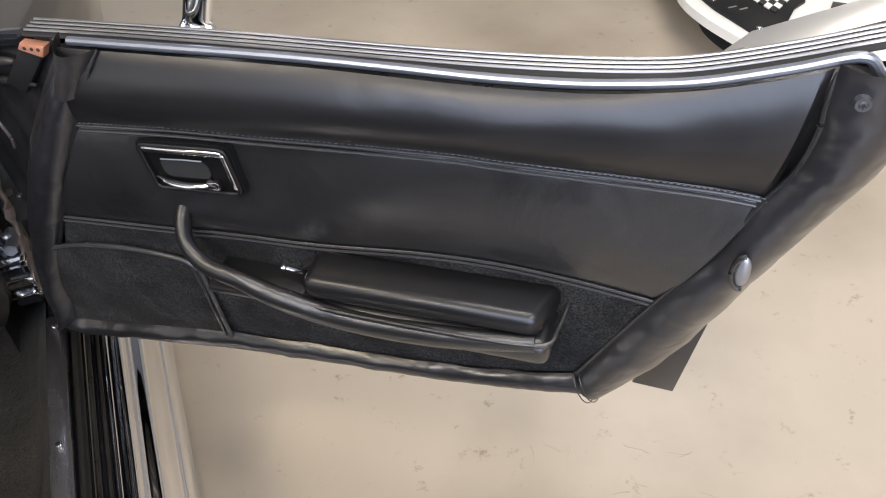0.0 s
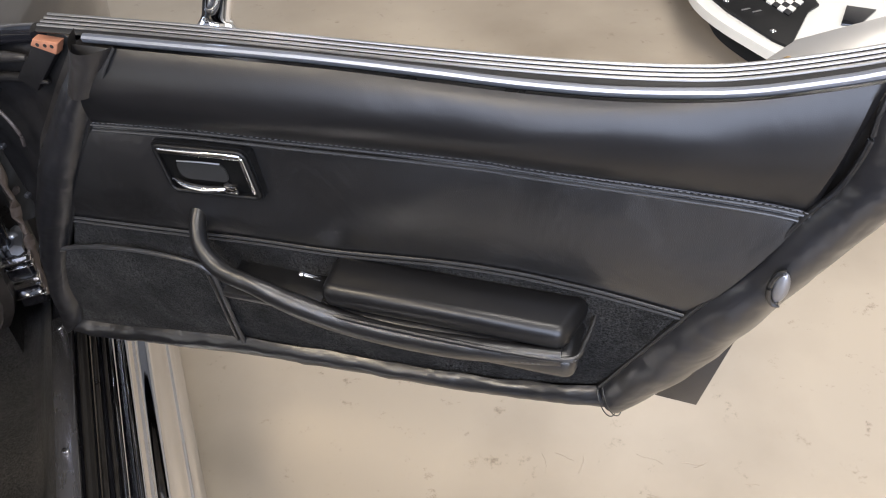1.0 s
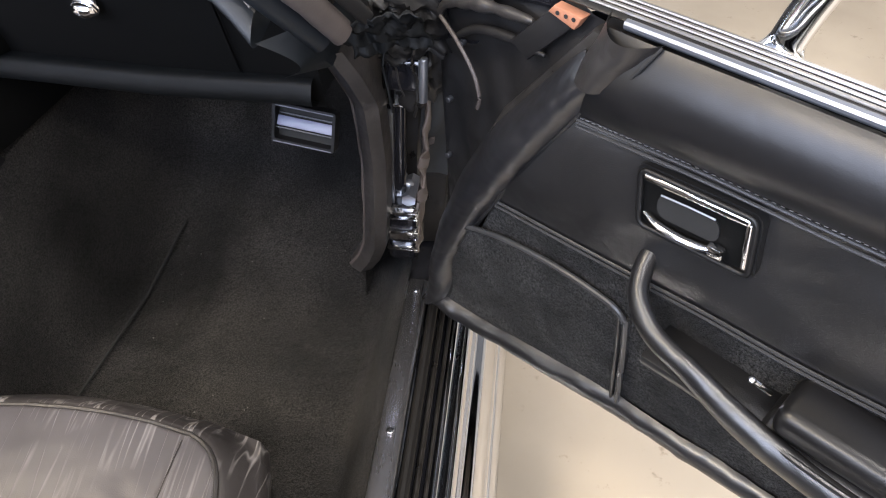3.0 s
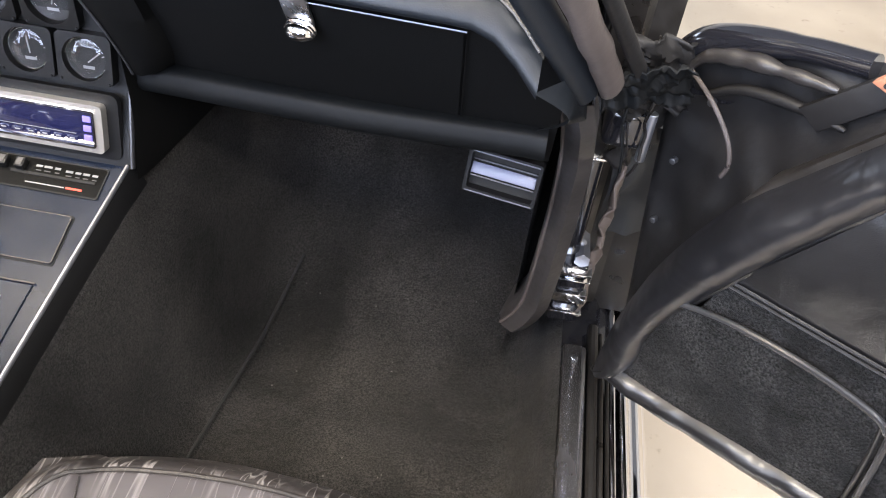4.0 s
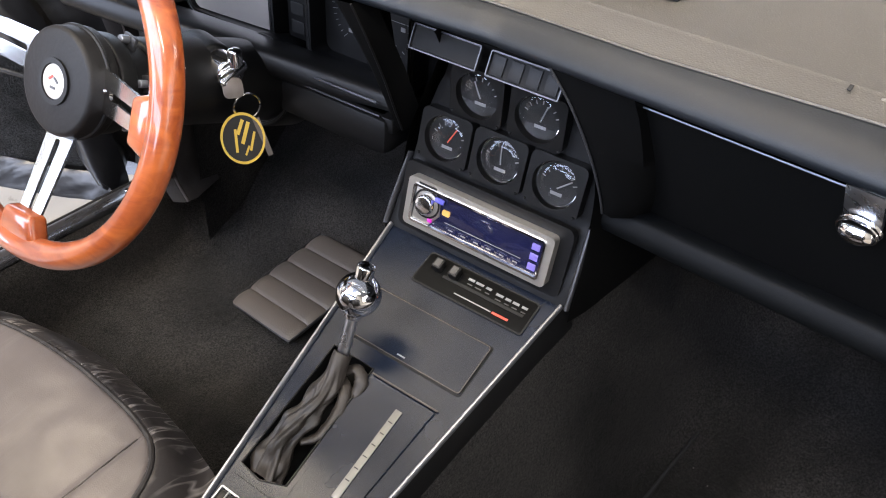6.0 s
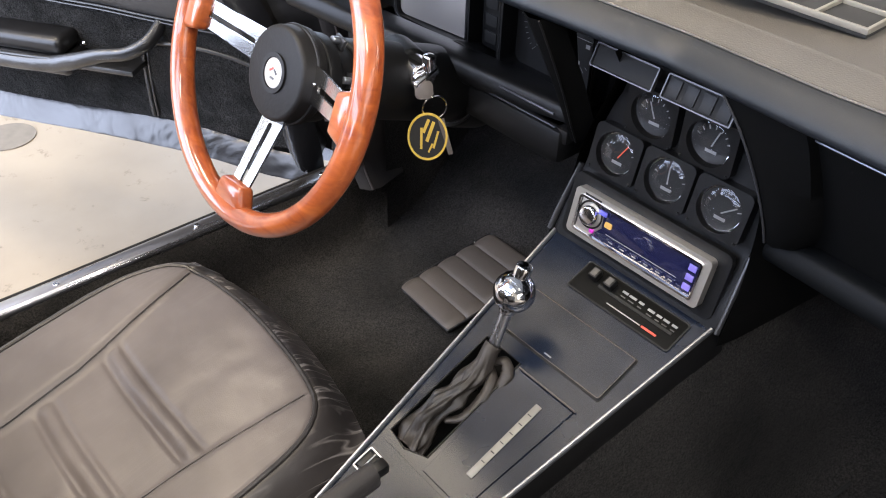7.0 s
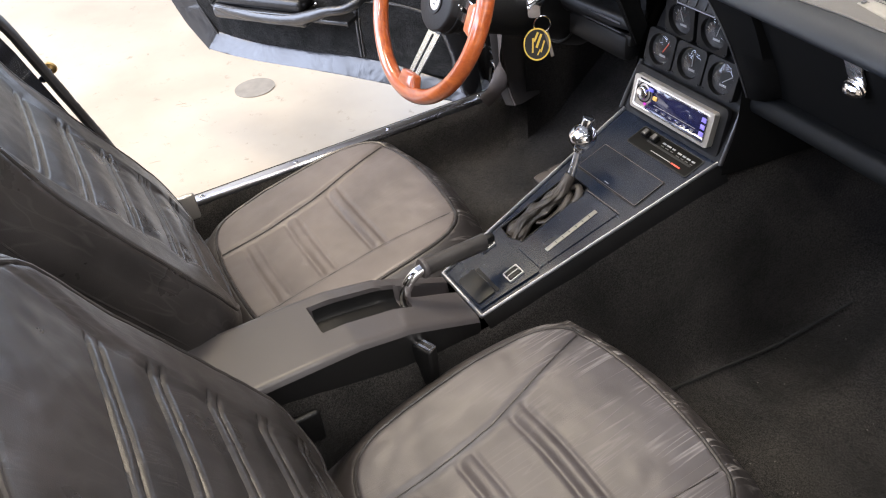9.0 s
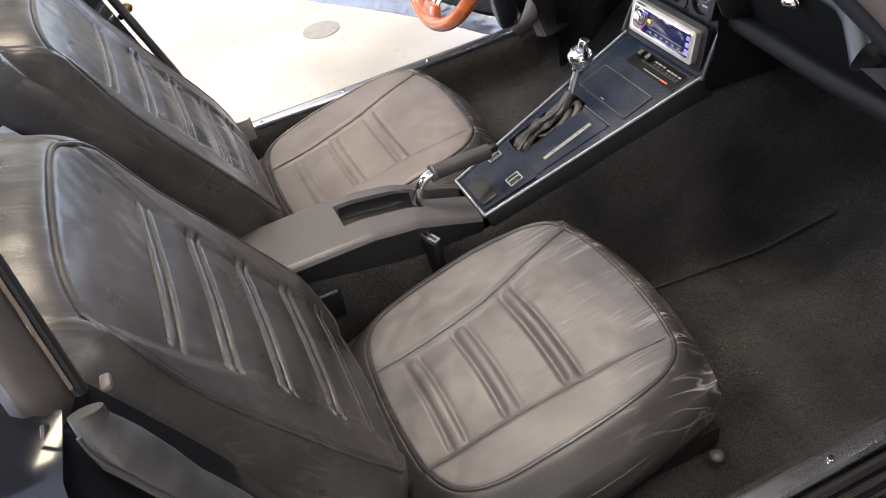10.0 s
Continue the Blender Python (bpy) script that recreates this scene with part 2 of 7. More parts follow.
SCUFFED_ALU = material("scuffed_sill_plate", (0.36, 0.36, 0.39), 0.30, metal=0.9, grain="rough", bump=0.25, scale=120, stretch=(1, 0.15, 1), mottle=0.3, mottle_scale=18, rough_var=0.12)
SILVER = material("champagne_silver", (0.46, 0.44, 0.41), 0.32, metal=0.75, mottle=0.05)
WHITE = material("white_ink", (0.20, 0.20, 0.20), 0.5)
POLISHED = material("polished_spoke", (0.74, 0.73, 0.71), 0.14, metal=1.0, grain="noise", bump=0.04, scale=400, rough_var=0.05)
EMBLEM_WHITE = material("enamel_white", (0.40, 0.38, 0.36), 0.25, coat=0.5, mottle=0.1, mottle_scale=60)
COLUMN_BLACK = material("column_black", (0.0032, 0.0032, 0.0034), 0.5, spec=0.25, grain="noise", bump=0.08, scale=500, mottle=0.25)
# Bright hall mirrored in the gauge glass is put into this pale colour.
REFLECTION_LENS = material("reflection_gauge_lens", (0.55, 0.51, 0.48), 0.25, metal=0.6, mottle=0.12, mottle_scale=12)
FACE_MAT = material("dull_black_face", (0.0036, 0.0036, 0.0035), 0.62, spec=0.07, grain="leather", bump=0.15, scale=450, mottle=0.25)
# Light caught along the seams is put into this paler vinyl.
PIPING = material("highlight_piping", (0.030, 0.030, 0.031), 0.26, mottle=0.25, mottle_scale=40)
RED = material("red_paint", (0.55, 0.05, 0.03), 0.4)
ORANGE_NEEDLE = material("orange_needle", (0.7, 0.10, 0.05), 0.45)
GOLD = material("fob_yellow", (0.42, 0.28, 0.03), 0.42, mottle=0.15, mottle_scale=60)
BRASS = material("brass_bolt", (0.55, 0.36, 0.14), 0.35, metal=1.0)
RUST = material("primer_bracket", (0.28, 0.115, 0.06), 0.7, grain="rough", bump=0.4, scale=90, mottle=0.35, mottle_scale=40)
DIAL = material("gauge_dial", (0.0070, 0.0070, 0.0073), 0.55, spec=0.3, mottle=0.4, mottle_scale=60)
BEIGE_PAINT = material("pale_paint", (0.74, 0.73, 0.68), 0.2, coat=0.5, mottle=0.05)
PLASTER = material("painted_wall", (0.50, 0.47, 0.42), 0.75, grain="rough", bump=0.15, scale=30, mottle=0.10, mottle_scale=2)
# Unseen ceiling, tinted blue so the console mirrors a cooler light.
CEILING = material("cool_tinted_ceiling", (0.215, 0.235, 0.265), 0.8, mottle=0.08, mottle_scale=2)
# One black leather: sheen pales the cushion colours, shade darkens the backrest colour.
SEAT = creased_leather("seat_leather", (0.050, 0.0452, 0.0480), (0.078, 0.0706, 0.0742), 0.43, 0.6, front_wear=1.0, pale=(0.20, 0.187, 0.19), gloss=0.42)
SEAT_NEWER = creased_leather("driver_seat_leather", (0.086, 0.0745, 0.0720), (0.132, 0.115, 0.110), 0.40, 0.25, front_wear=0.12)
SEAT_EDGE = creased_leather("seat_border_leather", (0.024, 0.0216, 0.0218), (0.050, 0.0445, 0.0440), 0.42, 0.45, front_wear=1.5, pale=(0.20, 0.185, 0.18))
SEAT_SMOOTH = creased_leather("shaded_leather", (0.0220, 0.0202, 0.0200), (0.0440, 0.0398, 0.0388), 0.31, 0.35, pale=(0.11, 0.100, 0.096), all_over=0.22)
BOOT = creased_leather("boot_leather", (0.012, 0.0105, 0.0095), (0.034, 0.029, 0.0255), 0.42, 0.3, pale=(0.06, 0.052, 0.046))
TRIM_SILVER = material("dull_silver_trim", (0.34, 0.35, 0.38), 0.38, metal=0.9, mottle=0.15, mottle_scale=40)
BELT = material("bright_belt_rib", (0.40, 0.385, 0.37), 0.34, metal=1.0, mottle=0.1, mottle_scale=30)
DIM_TRIM = material("dim_bright_trim", (0.080, 0.081, 0.087), 0.40, metal=0.7, mottle=0.2, mottle_scale=40)
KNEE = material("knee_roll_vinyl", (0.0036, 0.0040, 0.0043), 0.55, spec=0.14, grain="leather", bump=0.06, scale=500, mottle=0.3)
GARNISH = material("pale_garnish", (0.24, 0.255, 0.29), 0.36, metal=0.85, mottle=0.08, mottle_scale=30)
PAD_MAT = material("heel_pad_vinyl", (0.072, 0.060, 0.051), 0.5, grain="leather", bump=0.3, scale=300, mottle=0.25)
THREAD = material("grey_thread", (0.070, 0.070, 0.072), 0.6)


def wood():
    m = material("lacquered_mahogany", (0.33, 0.075, 0.018), 0.30, coat=1.0, coat_rough=0.03)
    nt = m.node_tree
    b = nt.nodes["Principled BSDF"]
    tc = nt.nodes.new("ShaderNodeTexCoord")
    w = nt.nodes.new("ShaderNodeTexNoise")
    w.inputs["Scale"].default_value, w.inputs["Detail"].default_value, w.inputs["Distortion"].default_value = 35, 7, 1.2
    mp = nt.nodes.new("ShaderNodeMapping")
    mp.inputs["Scale"].default_value = (0.35, 1.6, 1.6)
    nt.links.new(tc.outputs["Object"], mp.inputs["Vector"])
    nt.links.new(mp.outputs[0], w.inputs["Vector"])
    ramp = nt.nodes.new("ShaderNodeValToRGB")
    ramp.color_ramp.elements[0].position, ramp.color_ramp.elements[1].position = 0.3, 0.7
    ramp.color_ramp.elements[0].color, ramp.color_ramp.elements[1].color = (0.20, 0.035, 0.010, 1), (0.42, 0.105, 0.024, 1)
    nt.links.new(w.outputs["Fac"], ramp.inputs["Fac"])
    nt.links.new(ramp.outputs["Color"], b.inputs["Base Color"])
    return m


WOOD = wood()


def lit_display():
    """The blue radio display: a dark blue pane with a faint glow."""
    return material("blue_display", (0.008, 0.009, 0.030), 0.12, coat=0.8, emit=((0.05, 0.06, 0.35), 0.025), mottle=0.2, mottle_scale=30)


DISPLAY = lit_display()


def clear_glass(name, tint=(1, 1, 1)):
    m = bpy.data.materials.new(name)
    m.use_nodes = True
    b = m.node_tree.nodes["Principled BSDF"]
    b.inputs["Base Color"].default_value = (*tint, 1)
    b.inputs["Roughness"].default_value = 0.03
    b.inputs["Transmission Weight"].default_value = 1.0
    b.inputs["IOR"].default_value = 1.45
    return m


GLASS = clear_glass("gauge_glass")

# ---- mesh helpers ----


def thing(name, label, category, m=None, group="", kind=""):
    ob = new(name)
    ob.empty_display_size = 0.05
    ob.matrix_world = m or Matrix()
    return tagged(ob, label, category, group, kind)


def part(name, bm, mat, parent=None, label="", flip=False, smooth=35, tags=None):
    """Links a bmesh as one mesh object under a thing or a part. flip: mirrored in its local x."""
    if flip:
        for v in bm.verts:
            v.co.x = -v.co.x
        bmesh.ops.reverse_faces(bm, faces=bm.faces)
    me = bpy.data.meshes.new(name)
    bm.to_mesh(me)
    bm.free()
    me.materials.append(mat)
    if smooth:
        for p in me.polygons:
            p.use_smooth = True
        me.set_sharp_from_angle(angle=radians(smooth))
    ob = new(name, me)
    if parent is not None:
        ob.parent = parent
    if label:
        tagged(ob, label)
    if tags:
        tagged(ob, *tags)
    return ob


def box(cx, cy, cz, sx, sy, sz, bevel=0.0, seg=2, m=None, bm=None):
    own = bm or bmesh.new()
    g = bmesh.ops.create_cube(own, size=1.0)
    for v in g["verts"]:
        v.co = Vector((cx + v.co.x * sx, cy + v.co.y * sy, cz + v.co.z * sz))
    if bevel:
        edges = list({e for v in g["verts"] for e in v.link_edges})
        r = bmesh.ops.bevel(own, geom=edges, offset=bevel, segments=seg, profile=0.5, affect="EDGES")
    if m is not None:
        bmesh.ops.transform(own, matrix=m, verts=own.verts)
    return own


def cyl(p, q, r, r2=None, n=24, bm=None, bevel=0.0):
    """A capped round bar from p to q."""
    own = bm or bmesh.new()
    p, q = Vector(p), Vector(q)
    d = q - p
    g = bmesh.ops.create_cone(own, cap_ends=True, segments=n, radius1=r, radius2=r if r2 is None else r2, depth=d.length)
    mat = Matrix.Translation((p + q) / 2) @ d.to_track_quat("Z", "Y").to_matrix().to_4x4()
    bmesh.ops.transform(own, matrix=mat, verts=g["verts"])
    if bevel:
        rims = [e for e in {e for v in g["verts"] for e in v.link_edges} if any(len(f.verts) > 4 for f in e.link_faces)]
        bmesh.ops.bevel(own, geom=rims, offset=bevel, segments=3, profile=0.5, affect="EDGES")
    return own


def ball(p, r, squash=(1, 1, 1), n=24, bm=None):
    own = bm or bmesh.new()
    g = bmesh.ops.create_uvsphere(own, u_segments=n, v_segments=n // 2, radius=r)
    for v in g["verts"]:
        v.co = Vector(p) + Vector((v.co.x * squash[0], v.co.y * squash[1], v.co.z * squash[2]))
    return own


def spline(points, n, closed=False):
    """Points evenly spread in parameter along a Catmull-Rom curve through the given ones."""
    pts = [Vector(p) for p in points]
    k = len(pts)
    segs = k if closed else k - 1
    out = []
    for i in range(n if closed else n + 1):
        u = i / n * segs
        j = min(int(u), segs - 1)
        f = u - j
        if closed:
            a, b, c, d = (pts[(j + o) % k] for o in (-1, 0, 1, 2))
        else:
            a, b, c, d = pts[max(j - 1, 0)], pts[j], pts[j + 1], pts[min(j + 2, k - 1)]
        out.append(0.5 * (2 * b + (c - a) * f + (2 * a - 5 * b + 4 * c - d) * f * f + (3 * b - a - 3 * c + d) * f ** 3))
    return out


def grid(rows, close_u=False, close_v=False, bm=None):
    """Quads between rows of points."""
    own = bm or bmesh.new()
    vs = [[own.verts.new(p) for p in row] for row in rows]
    nr, nc = len(vs), len(vs[0])
    for i in range(nr if close_u else nr - 1):
        for j in range(nc if close_v else nc - 1):
            a, b = vs[i], vs[(i + 1) % nr]
            own.faces.new((a[j], a[(j + 1) % nc], b[(j + 1) % nc], b[j]))
    return own


def tube(path, r, n=12, closed=False, flat=None, up=(0, 0, 1), bm=None, radii=None, caps=True):
    """A bar swept along a path; flat: its second half-width, along up."""
    own = bm or bmesh.new()
    pts = [Vector(p) for p in path]
    k = len(pts)
    rows = []
    up = Vector(up)
    for i, p in enumerate(pts):
        a = pts[(i - 1) % k] if (closed or i > 0) else pts[i]
        b = pts[(i + 1) % k] if (closed or i < k - 1) else pts[i]
        d = (b - a).normalized()
        side = d.cross(up)
        if side.length < 1e-4:
            side = d.cross(Vector((1, 0.3, 0)))
        side.normalize()
        top = side.cross(d).normalized()
        ra = (radii[i] if radii else 1.0)
        rows.append([p + side * (r * ra * math.cos(t)) + top * ((flat or r) * ra * math.sin(t)) for t in (2 * math.pi * j / n for j in range(n))])
    grid(rows, close_u=closed, close_v=True, bm=own)
    if not closed and caps:
        own.verts.ensure_lookup_table()
        vs = list(own.verts)[-k * n:]
        own.faces.new(list(reversed(vs[:n])))
        own.faces.new(vs[-n:])
    return own


def prism(outline, depth, m=None, bevel=0.0, seg=2, bm=None):
    """A plate: a flat outline (x, y) pushed along z by depth, with rounded upper rim."""
    own = bm or bmesh.new()
    low = [own.verts.new((x, y, 0)) for x, y in outline]
    top = [own.verts.new((x, y, depth)) for x, y in outline]
    n = len(outline)
    area = sum(outline[i][0] * outline[(i + 1) % n][1] - outline[(i + 1) % n][0] * outline[i][1] for i in range(n))
    if area < 0:
        low.reverse()
        top.reverse()
    own.faces.new(list(reversed(low)))
    f = own.faces.new(top)
    for i in range(n):
        own.faces.new((low[i], low[(i + 1) % n], top[(i + 1) % n], top[i]))
    if bevel:
        bmesh.ops.bevel(own, geom=list(f.edges), offset=bevel, segments=seg, profile=0.5, affect="EDGES")
    if m is not None:
        bmesh.ops.transform(own, matrix=m, verts=low + top if not bevel else own.verts)
    return own


def rounded(w, h, r, n=5, cx=0.0, cy=0.0):
    """The outline of a rounded rectangle."""
    out = []
    for sx, sy, a0 in ((1, 1, 0), (-1, 1, 90), (-1, -1, 180), (1, -1, 270)):
        for i in range(n + 1):
            a = radians(a0 + 90 * i / n)
            out.append((cx + sx * (w / 2 - r) + r * math.cos(a), cy + sy * (h / 2 - r) + r * math.sin(a)))
    return out


def ring_plate(outer, inner, depth, m=None):
    """A flat frame between two outlines with the same number of points."""
    own = bmesh.new()
    n = len(outer)
    vs = [[own.verts.new((x, y, z)) for x, y in o] for o, z in ((outer, 0), (outer, depth), (inner, depth), (inner, 0))]
    for k in range(4):
        for i in range(n):
            a, b = vs[k], vs[(k + 1) % 4]
            own.faces.new((a[i], a[(i + 1) % n], b[(i + 1) % n], b[i]))
    if m is not None:
        bmesh.ops.transform(own, matrix=m, verts=own.verts)
    return own


def frame_of(o, x, z):
    """The pose with origin o, x axis along x and z axis near z."""
    x = Vector(x).normalized()
    y = Vector(z).cross(x).normalized()
    z = x.cross(y).normalized()
    return Matrix(((x.x, y.x, z.x, o[0]), (x.y, y.y, z.y, o[1]), (x.z, y.z, z.z, o[2]), (0, 0, 0, 1)))


def smoothstep(a, b, x):
    t = min(1.0, max(0.0, (x - a) / (b - a)))
    return t * t * (3 - 2 * t)


def dent(x, at, width):
    """A groove's depth, 1 at its middle."""
    return math.exp(-((x - at) / width) ** 2)


def interp(x, xs, ys):
    return float(np.interp(x, xs, ys))

# ---- hall: ground, walls, ceiling ----
part("ground", box(0, 0, -0.05, 14, 14, 0.1), CONCRETE, smooth=0, tags=("polished beige concrete showroom floor with faint stains", "floor", "", "structure"))
for name, cx, cy, sx, sy in (("wall_north", 0, 6.6, 13.4, 0.2),):
    part(name, box(cx, cy, 2.0, sx, sy, 4.0), PLASTER, smooth=0, tags=("pale painted showroom wall", "wall", "", "structure"))


def wall_with_opening(name, along_x, at, centre, width, height):
    bm = bmesh.new()
    lo, hi = centre - width / 2, centre + width / 2
    for a, b, z0, z1 in ((-6.5, lo, 0, 4), (hi, 6.5, 0, 4), (lo, hi, height, 4)):
        c, s = (a + b) / 2, b - a
        if along_x:
            box(c, at, (z0 + z1) / 2, s, 0.2, z1 - z0, bm=bm)
        else:
            box(at, c, (z0 + z1) / 2, 0.2, s, z1 - z0, bm=bm)
    part(name, bm, PLASTER, smooth=0, tags=("pale painted showroom wall with an open roller door", "wall", "", "structure"))


wall_with_opening("wall_south", True, -3.62, -1.4, 5.9, 3.85)
wall_with_opening("wall_west", False, -6.6, 0.4, 6.0, 3.2)
wall_with_opening("wall_east", False, 6.6, -2.0, 6.2, 3.4)
part("ceiling", box(0, 0, 4.05, 13.4, 13.4, 0.1), CEILING, smooth=0, tags=("pale showroom ceiling, unseen, blue tint added for reflections", "ceiling", "", "structure"))
# No fixture is in view; one panel is added at each lamp.
for lx, ly in LAMP_SPOTS:
    fix = thing("ceiling_light", "unseen flat white rectangular ceiling light panel", "ceiling light", pose(lx, ly, 3.66), group="ceiling light panels")
    part("housing", ring_plate(rounded(1.62, 0.62, 0.02), rounded(1.5, 0.5, 0.01), 0.06), BEIGE_PAINT, fix, smooth=30)
    part("back_plate", box(0, 0, 0.07, 1.62, 0.62, 0.02), BEIGE_PAINT, fix, smooth=0)
    part("hanger", cyl((0, 0, 0.08), (0, 0, 0.34), 0.01), CHROME, fix)
patch = bmesh.new()
cyl((-1.861, -0.274, 0.0), (-1.861, -0.274, 0.003), 0.074, n=40, bm=patch)
part("floor_cover", patch, material("dull_floor_cover", (0.20, 0.178, 0.150), 0.55, mottle=0.35, mottle_scale=25), tags=("round dull grey cover set in the concrete floor", "floor cover", "", ""))

# short cracks and scuffs in the floor paint
crack_mat = material("floor_crack", (0.33, 0.275, 0.21), 0.6, mottle=0.3, mottle_scale=50)
cr = bmesh.new()
rng = random.Random(7)
for sx, sy, ang, count in ((1.63, -0.40, -20, 5), (1.72, -0.55, -35, 7), (1.48, -0.30, 10, 3), (-1.83, -0.51, 15, 4), (-1.7, -0.75, 40, 3)):
    for _ in range(count):
        x, y = sx + rng.uniform(-0.13, 0.13), sy + rng.uniform(-0.06, 0.06)
        a = radians(ang + rng.uniform(-30, 30))
        path = [(x, y, 0.0006)]
        for _ in range(4):
            a += rng.uniform(-0.5, 0.5)
            s = rng.uniform(0.004, 0.016)
            path.append((path[-1][0] + s * math.cos(a), path[-1][1] + s * math.sin(a), 0.0006))
        tube(path, rng.uniform(0.0003, 0.0007), n=4, flat=0.0005, bm=cr)
part("floor_scuffs", cr, crack_mat, smooth=0, tags=("fine brown cracks and scuffs in the floor coating", "scuffs", "", "stuff"))

# ---- the car's tub: carpeted floor, tunnel, sills ----


def tunnel_top(y):
    return interp(y, (-1.1, -0.85, -0.70, -0.55, -0.44, 0.0, 0.25, 0.5), (0.47, 0.47, 0.45, 0.42, 0.405, 0.55, 0.60, 0.62))


def floor_z(y):
    return interp(y, (-1.1, -0.2, 0.05, 0.2, 0.42, 0.55), (0.215, 0.215, 0.225, 0.262, 0.44, 0.80))


def tub_row(y, side):
    f, t = floor_z(y), tunnel_top(y)
    hw = interp(y, (-1.1, -0.44, -0.01, 0.4), (0.085, 0.066, 0.113, 0.16))
    foot = interp(y, (-1.1, -0.5, 0.0, 0.3, 0.55), (0.14, 0.15, 0.22, 0.27, 0.30))
    pts = [(hw, t), (hw + 0.012, t - 0.012), (hw + 0.02, t - 0.05), (hw + 0.5 * (foot - hw), max(f, t - 0.5 * (t - f))), (foot - 0.015, f + 0.035), (foot + 0.02, f + 0.006), (foot + 0.08, f),
           (0.48, f), (0.60, f), (0.635, f + 0.012), (0.652, max(f + 0.03, 0.26)), (0.672, max(f + 0.04, 0.315)), (0.690, max(f + 0.045, 0.335))]
    return spline([(side * x, y, z) for x, z in pts], 48)


for side, nm in ((1, "passenger"), (-1, "driver")):
    ys = np.linspace(-1.05, 0.5, 70)
    rows = [tub_row(float(y), side) for y in ys]
    if side > 0:
        rows.reverse()
    for row in rows:
        for p in row:
            p += Vector((0, 0, 0.004 * noise.noise(p * 9) + 0.0016 * noise.noise(p * 45)))
    part("carpet_floor", grid(rows), CARPET, smooth=60, tags=(f"black cut-pile carpet moulded over the {nm} footwell and tunnel", "carpet", "", "structure"))
part("floor_pan", box(0, -0.3, 0.16, 1.42, 1.7, 0.04), MATT, smooth=0, tags=("black underside of the car floor", "floor pan", "", "structure"))
part("firewall", box(0, 0.52, 0.52, 1.36, 0.04, 0.72), MATT, smooth=0, tags=("black firewall behind the dashboard", "firewall", "", "structure"))
# carpet seams along the tunnel
for side in (1, -1):
    seam = [(side * interp(y, (-0.5, 0.0, 0.3), (0.165, 0.238, 0.285)), y, floor_z(y) + interp(y, (-0.5, 0, 0.3), (0.012, 0.012, 0.02))) for y in np.linspace(-0.62, 0.2, 30)]
    part("carpet_seam", tube(seam, 0.003, n=6), MATT, tags=("dark sewn seam in the carpet", "seam", "", "structure"))
# lint on the carpet
lint = bmesh.new()
for _ in range(26):
    x, y = rng.uniform(0.26, 0.60), rng.uniform(-0.5, 0.2)
    box(x, y, floor_z(y) + 0.007, rng.uniform(0.0008, 0.0025), rng.uniform(0.0008, 0.002), 0.001, bm=lint)
part("carpet_lint", lint, material("lint", (0.12, 0.115, 0.11), 0.9), smooth=0, tags=("tiny pale lint specks on the carpet", "lint", "", "stuff"))

for side, nm in ((1, "passenger"), (-1, "driver")):
    sill = thing("door_sill", f"aluminium sill plate and black rubber seal along the {nm} door opening", "sill", kind="structure")
    rows = []
    prof = [(0.690, 0.333), (0.6925, 0.3445), (0.698, 0.346), (0.716, 0.346), (0.7225, 0.344), (0.725, 0.338)]
    for y in (-0.80, 0.045):
        rows.append([(side * x, y, z) for x, z in prof])
    if side < 0:
        rows.reverse()
    bm = grid(rows)
    plate = part("sill_plate", bm, SCUFFED_ALU, sill, smooth=25)
    md = plate.modifiers.new("thickness", "SOLIDIFY")
    md.thickness, md.offset = 0.002, -1
    for y in (-0.70, -0.475, -0.235, 0.02):
        b = cyl((side * 0.707, y, 0.345), (side * 0.707, y, 0.3485), 0.0052, n=16, bevel=0.001)
        s = part("screw", b, CHROME, plate)
        part("slot", box(side * 0.707, y, 0.3488, 0.007, 0.0012, 0.0008), MATT, plate, smooth=0)
    # rubber seal and stepped rocker outside the plate
    for x, z, r, mat, n in ((0.735, 0.330, 0.008, RUBBER, "seal"), (0.750, 0.318, 0.004, DIRTY_METAL, "seam_flange"), (0.762, 0.305, 0.003, DIRTY_METAL, "seam_lip")):
        part(n, tube([(side * x, y, z) for y in np.linspace(-0.80, 0.10, 24)], r, n=10), mat, sill)
    prof = [(0.66, 0.19), (0.69, 0.325), (0.742, 0.318), (0.752, 0.300), (0.765, 0.294), (0.778, 0.26), (0.785, 0.12), (0.70, 0.11), (0.66, 0.19)]
    rows = [[(side * x, y, z) for x, z in prof] for y in np.linspace(-1.0, 0.30, 4)]
    if side > 0:
        rows.reverse()
    part("rocker_panel", grid(rows), GLOSS_BLACK, sill, smooth=30)
    part("bright_strip", tube([(side * 0.771, y, 0.294) for y in (-1.0, 0.30)], 0.0058, n=16), CHROME, sill, label="thin chrome strip")
    prof = [(0.780, 0.262), (0.784, 0.284), (0.791, 0.288), (0.798, 0.280), (0.803, 0.262), (0.808, 0.256), (0.820, 0.2515), (0.829, 0.236), (0.836, 0.214), (0.841, 0.190), (0.846, 0.184), (0.853, 0.172), (0.857, 0.15), (0.857, 0.12), (0.83, 0.10)]
    rows = [spline([(side * x, y, z) for x, z in prof], 40) for y in np.linspace(-1.0, 0.30, 4)]
    if side > 0:
        rows.reverse()
    part("chrome_rocker_moulding", grid(rows), CHROME, sill, label="ribbed polished chrome rocker moulding", smooth=40)

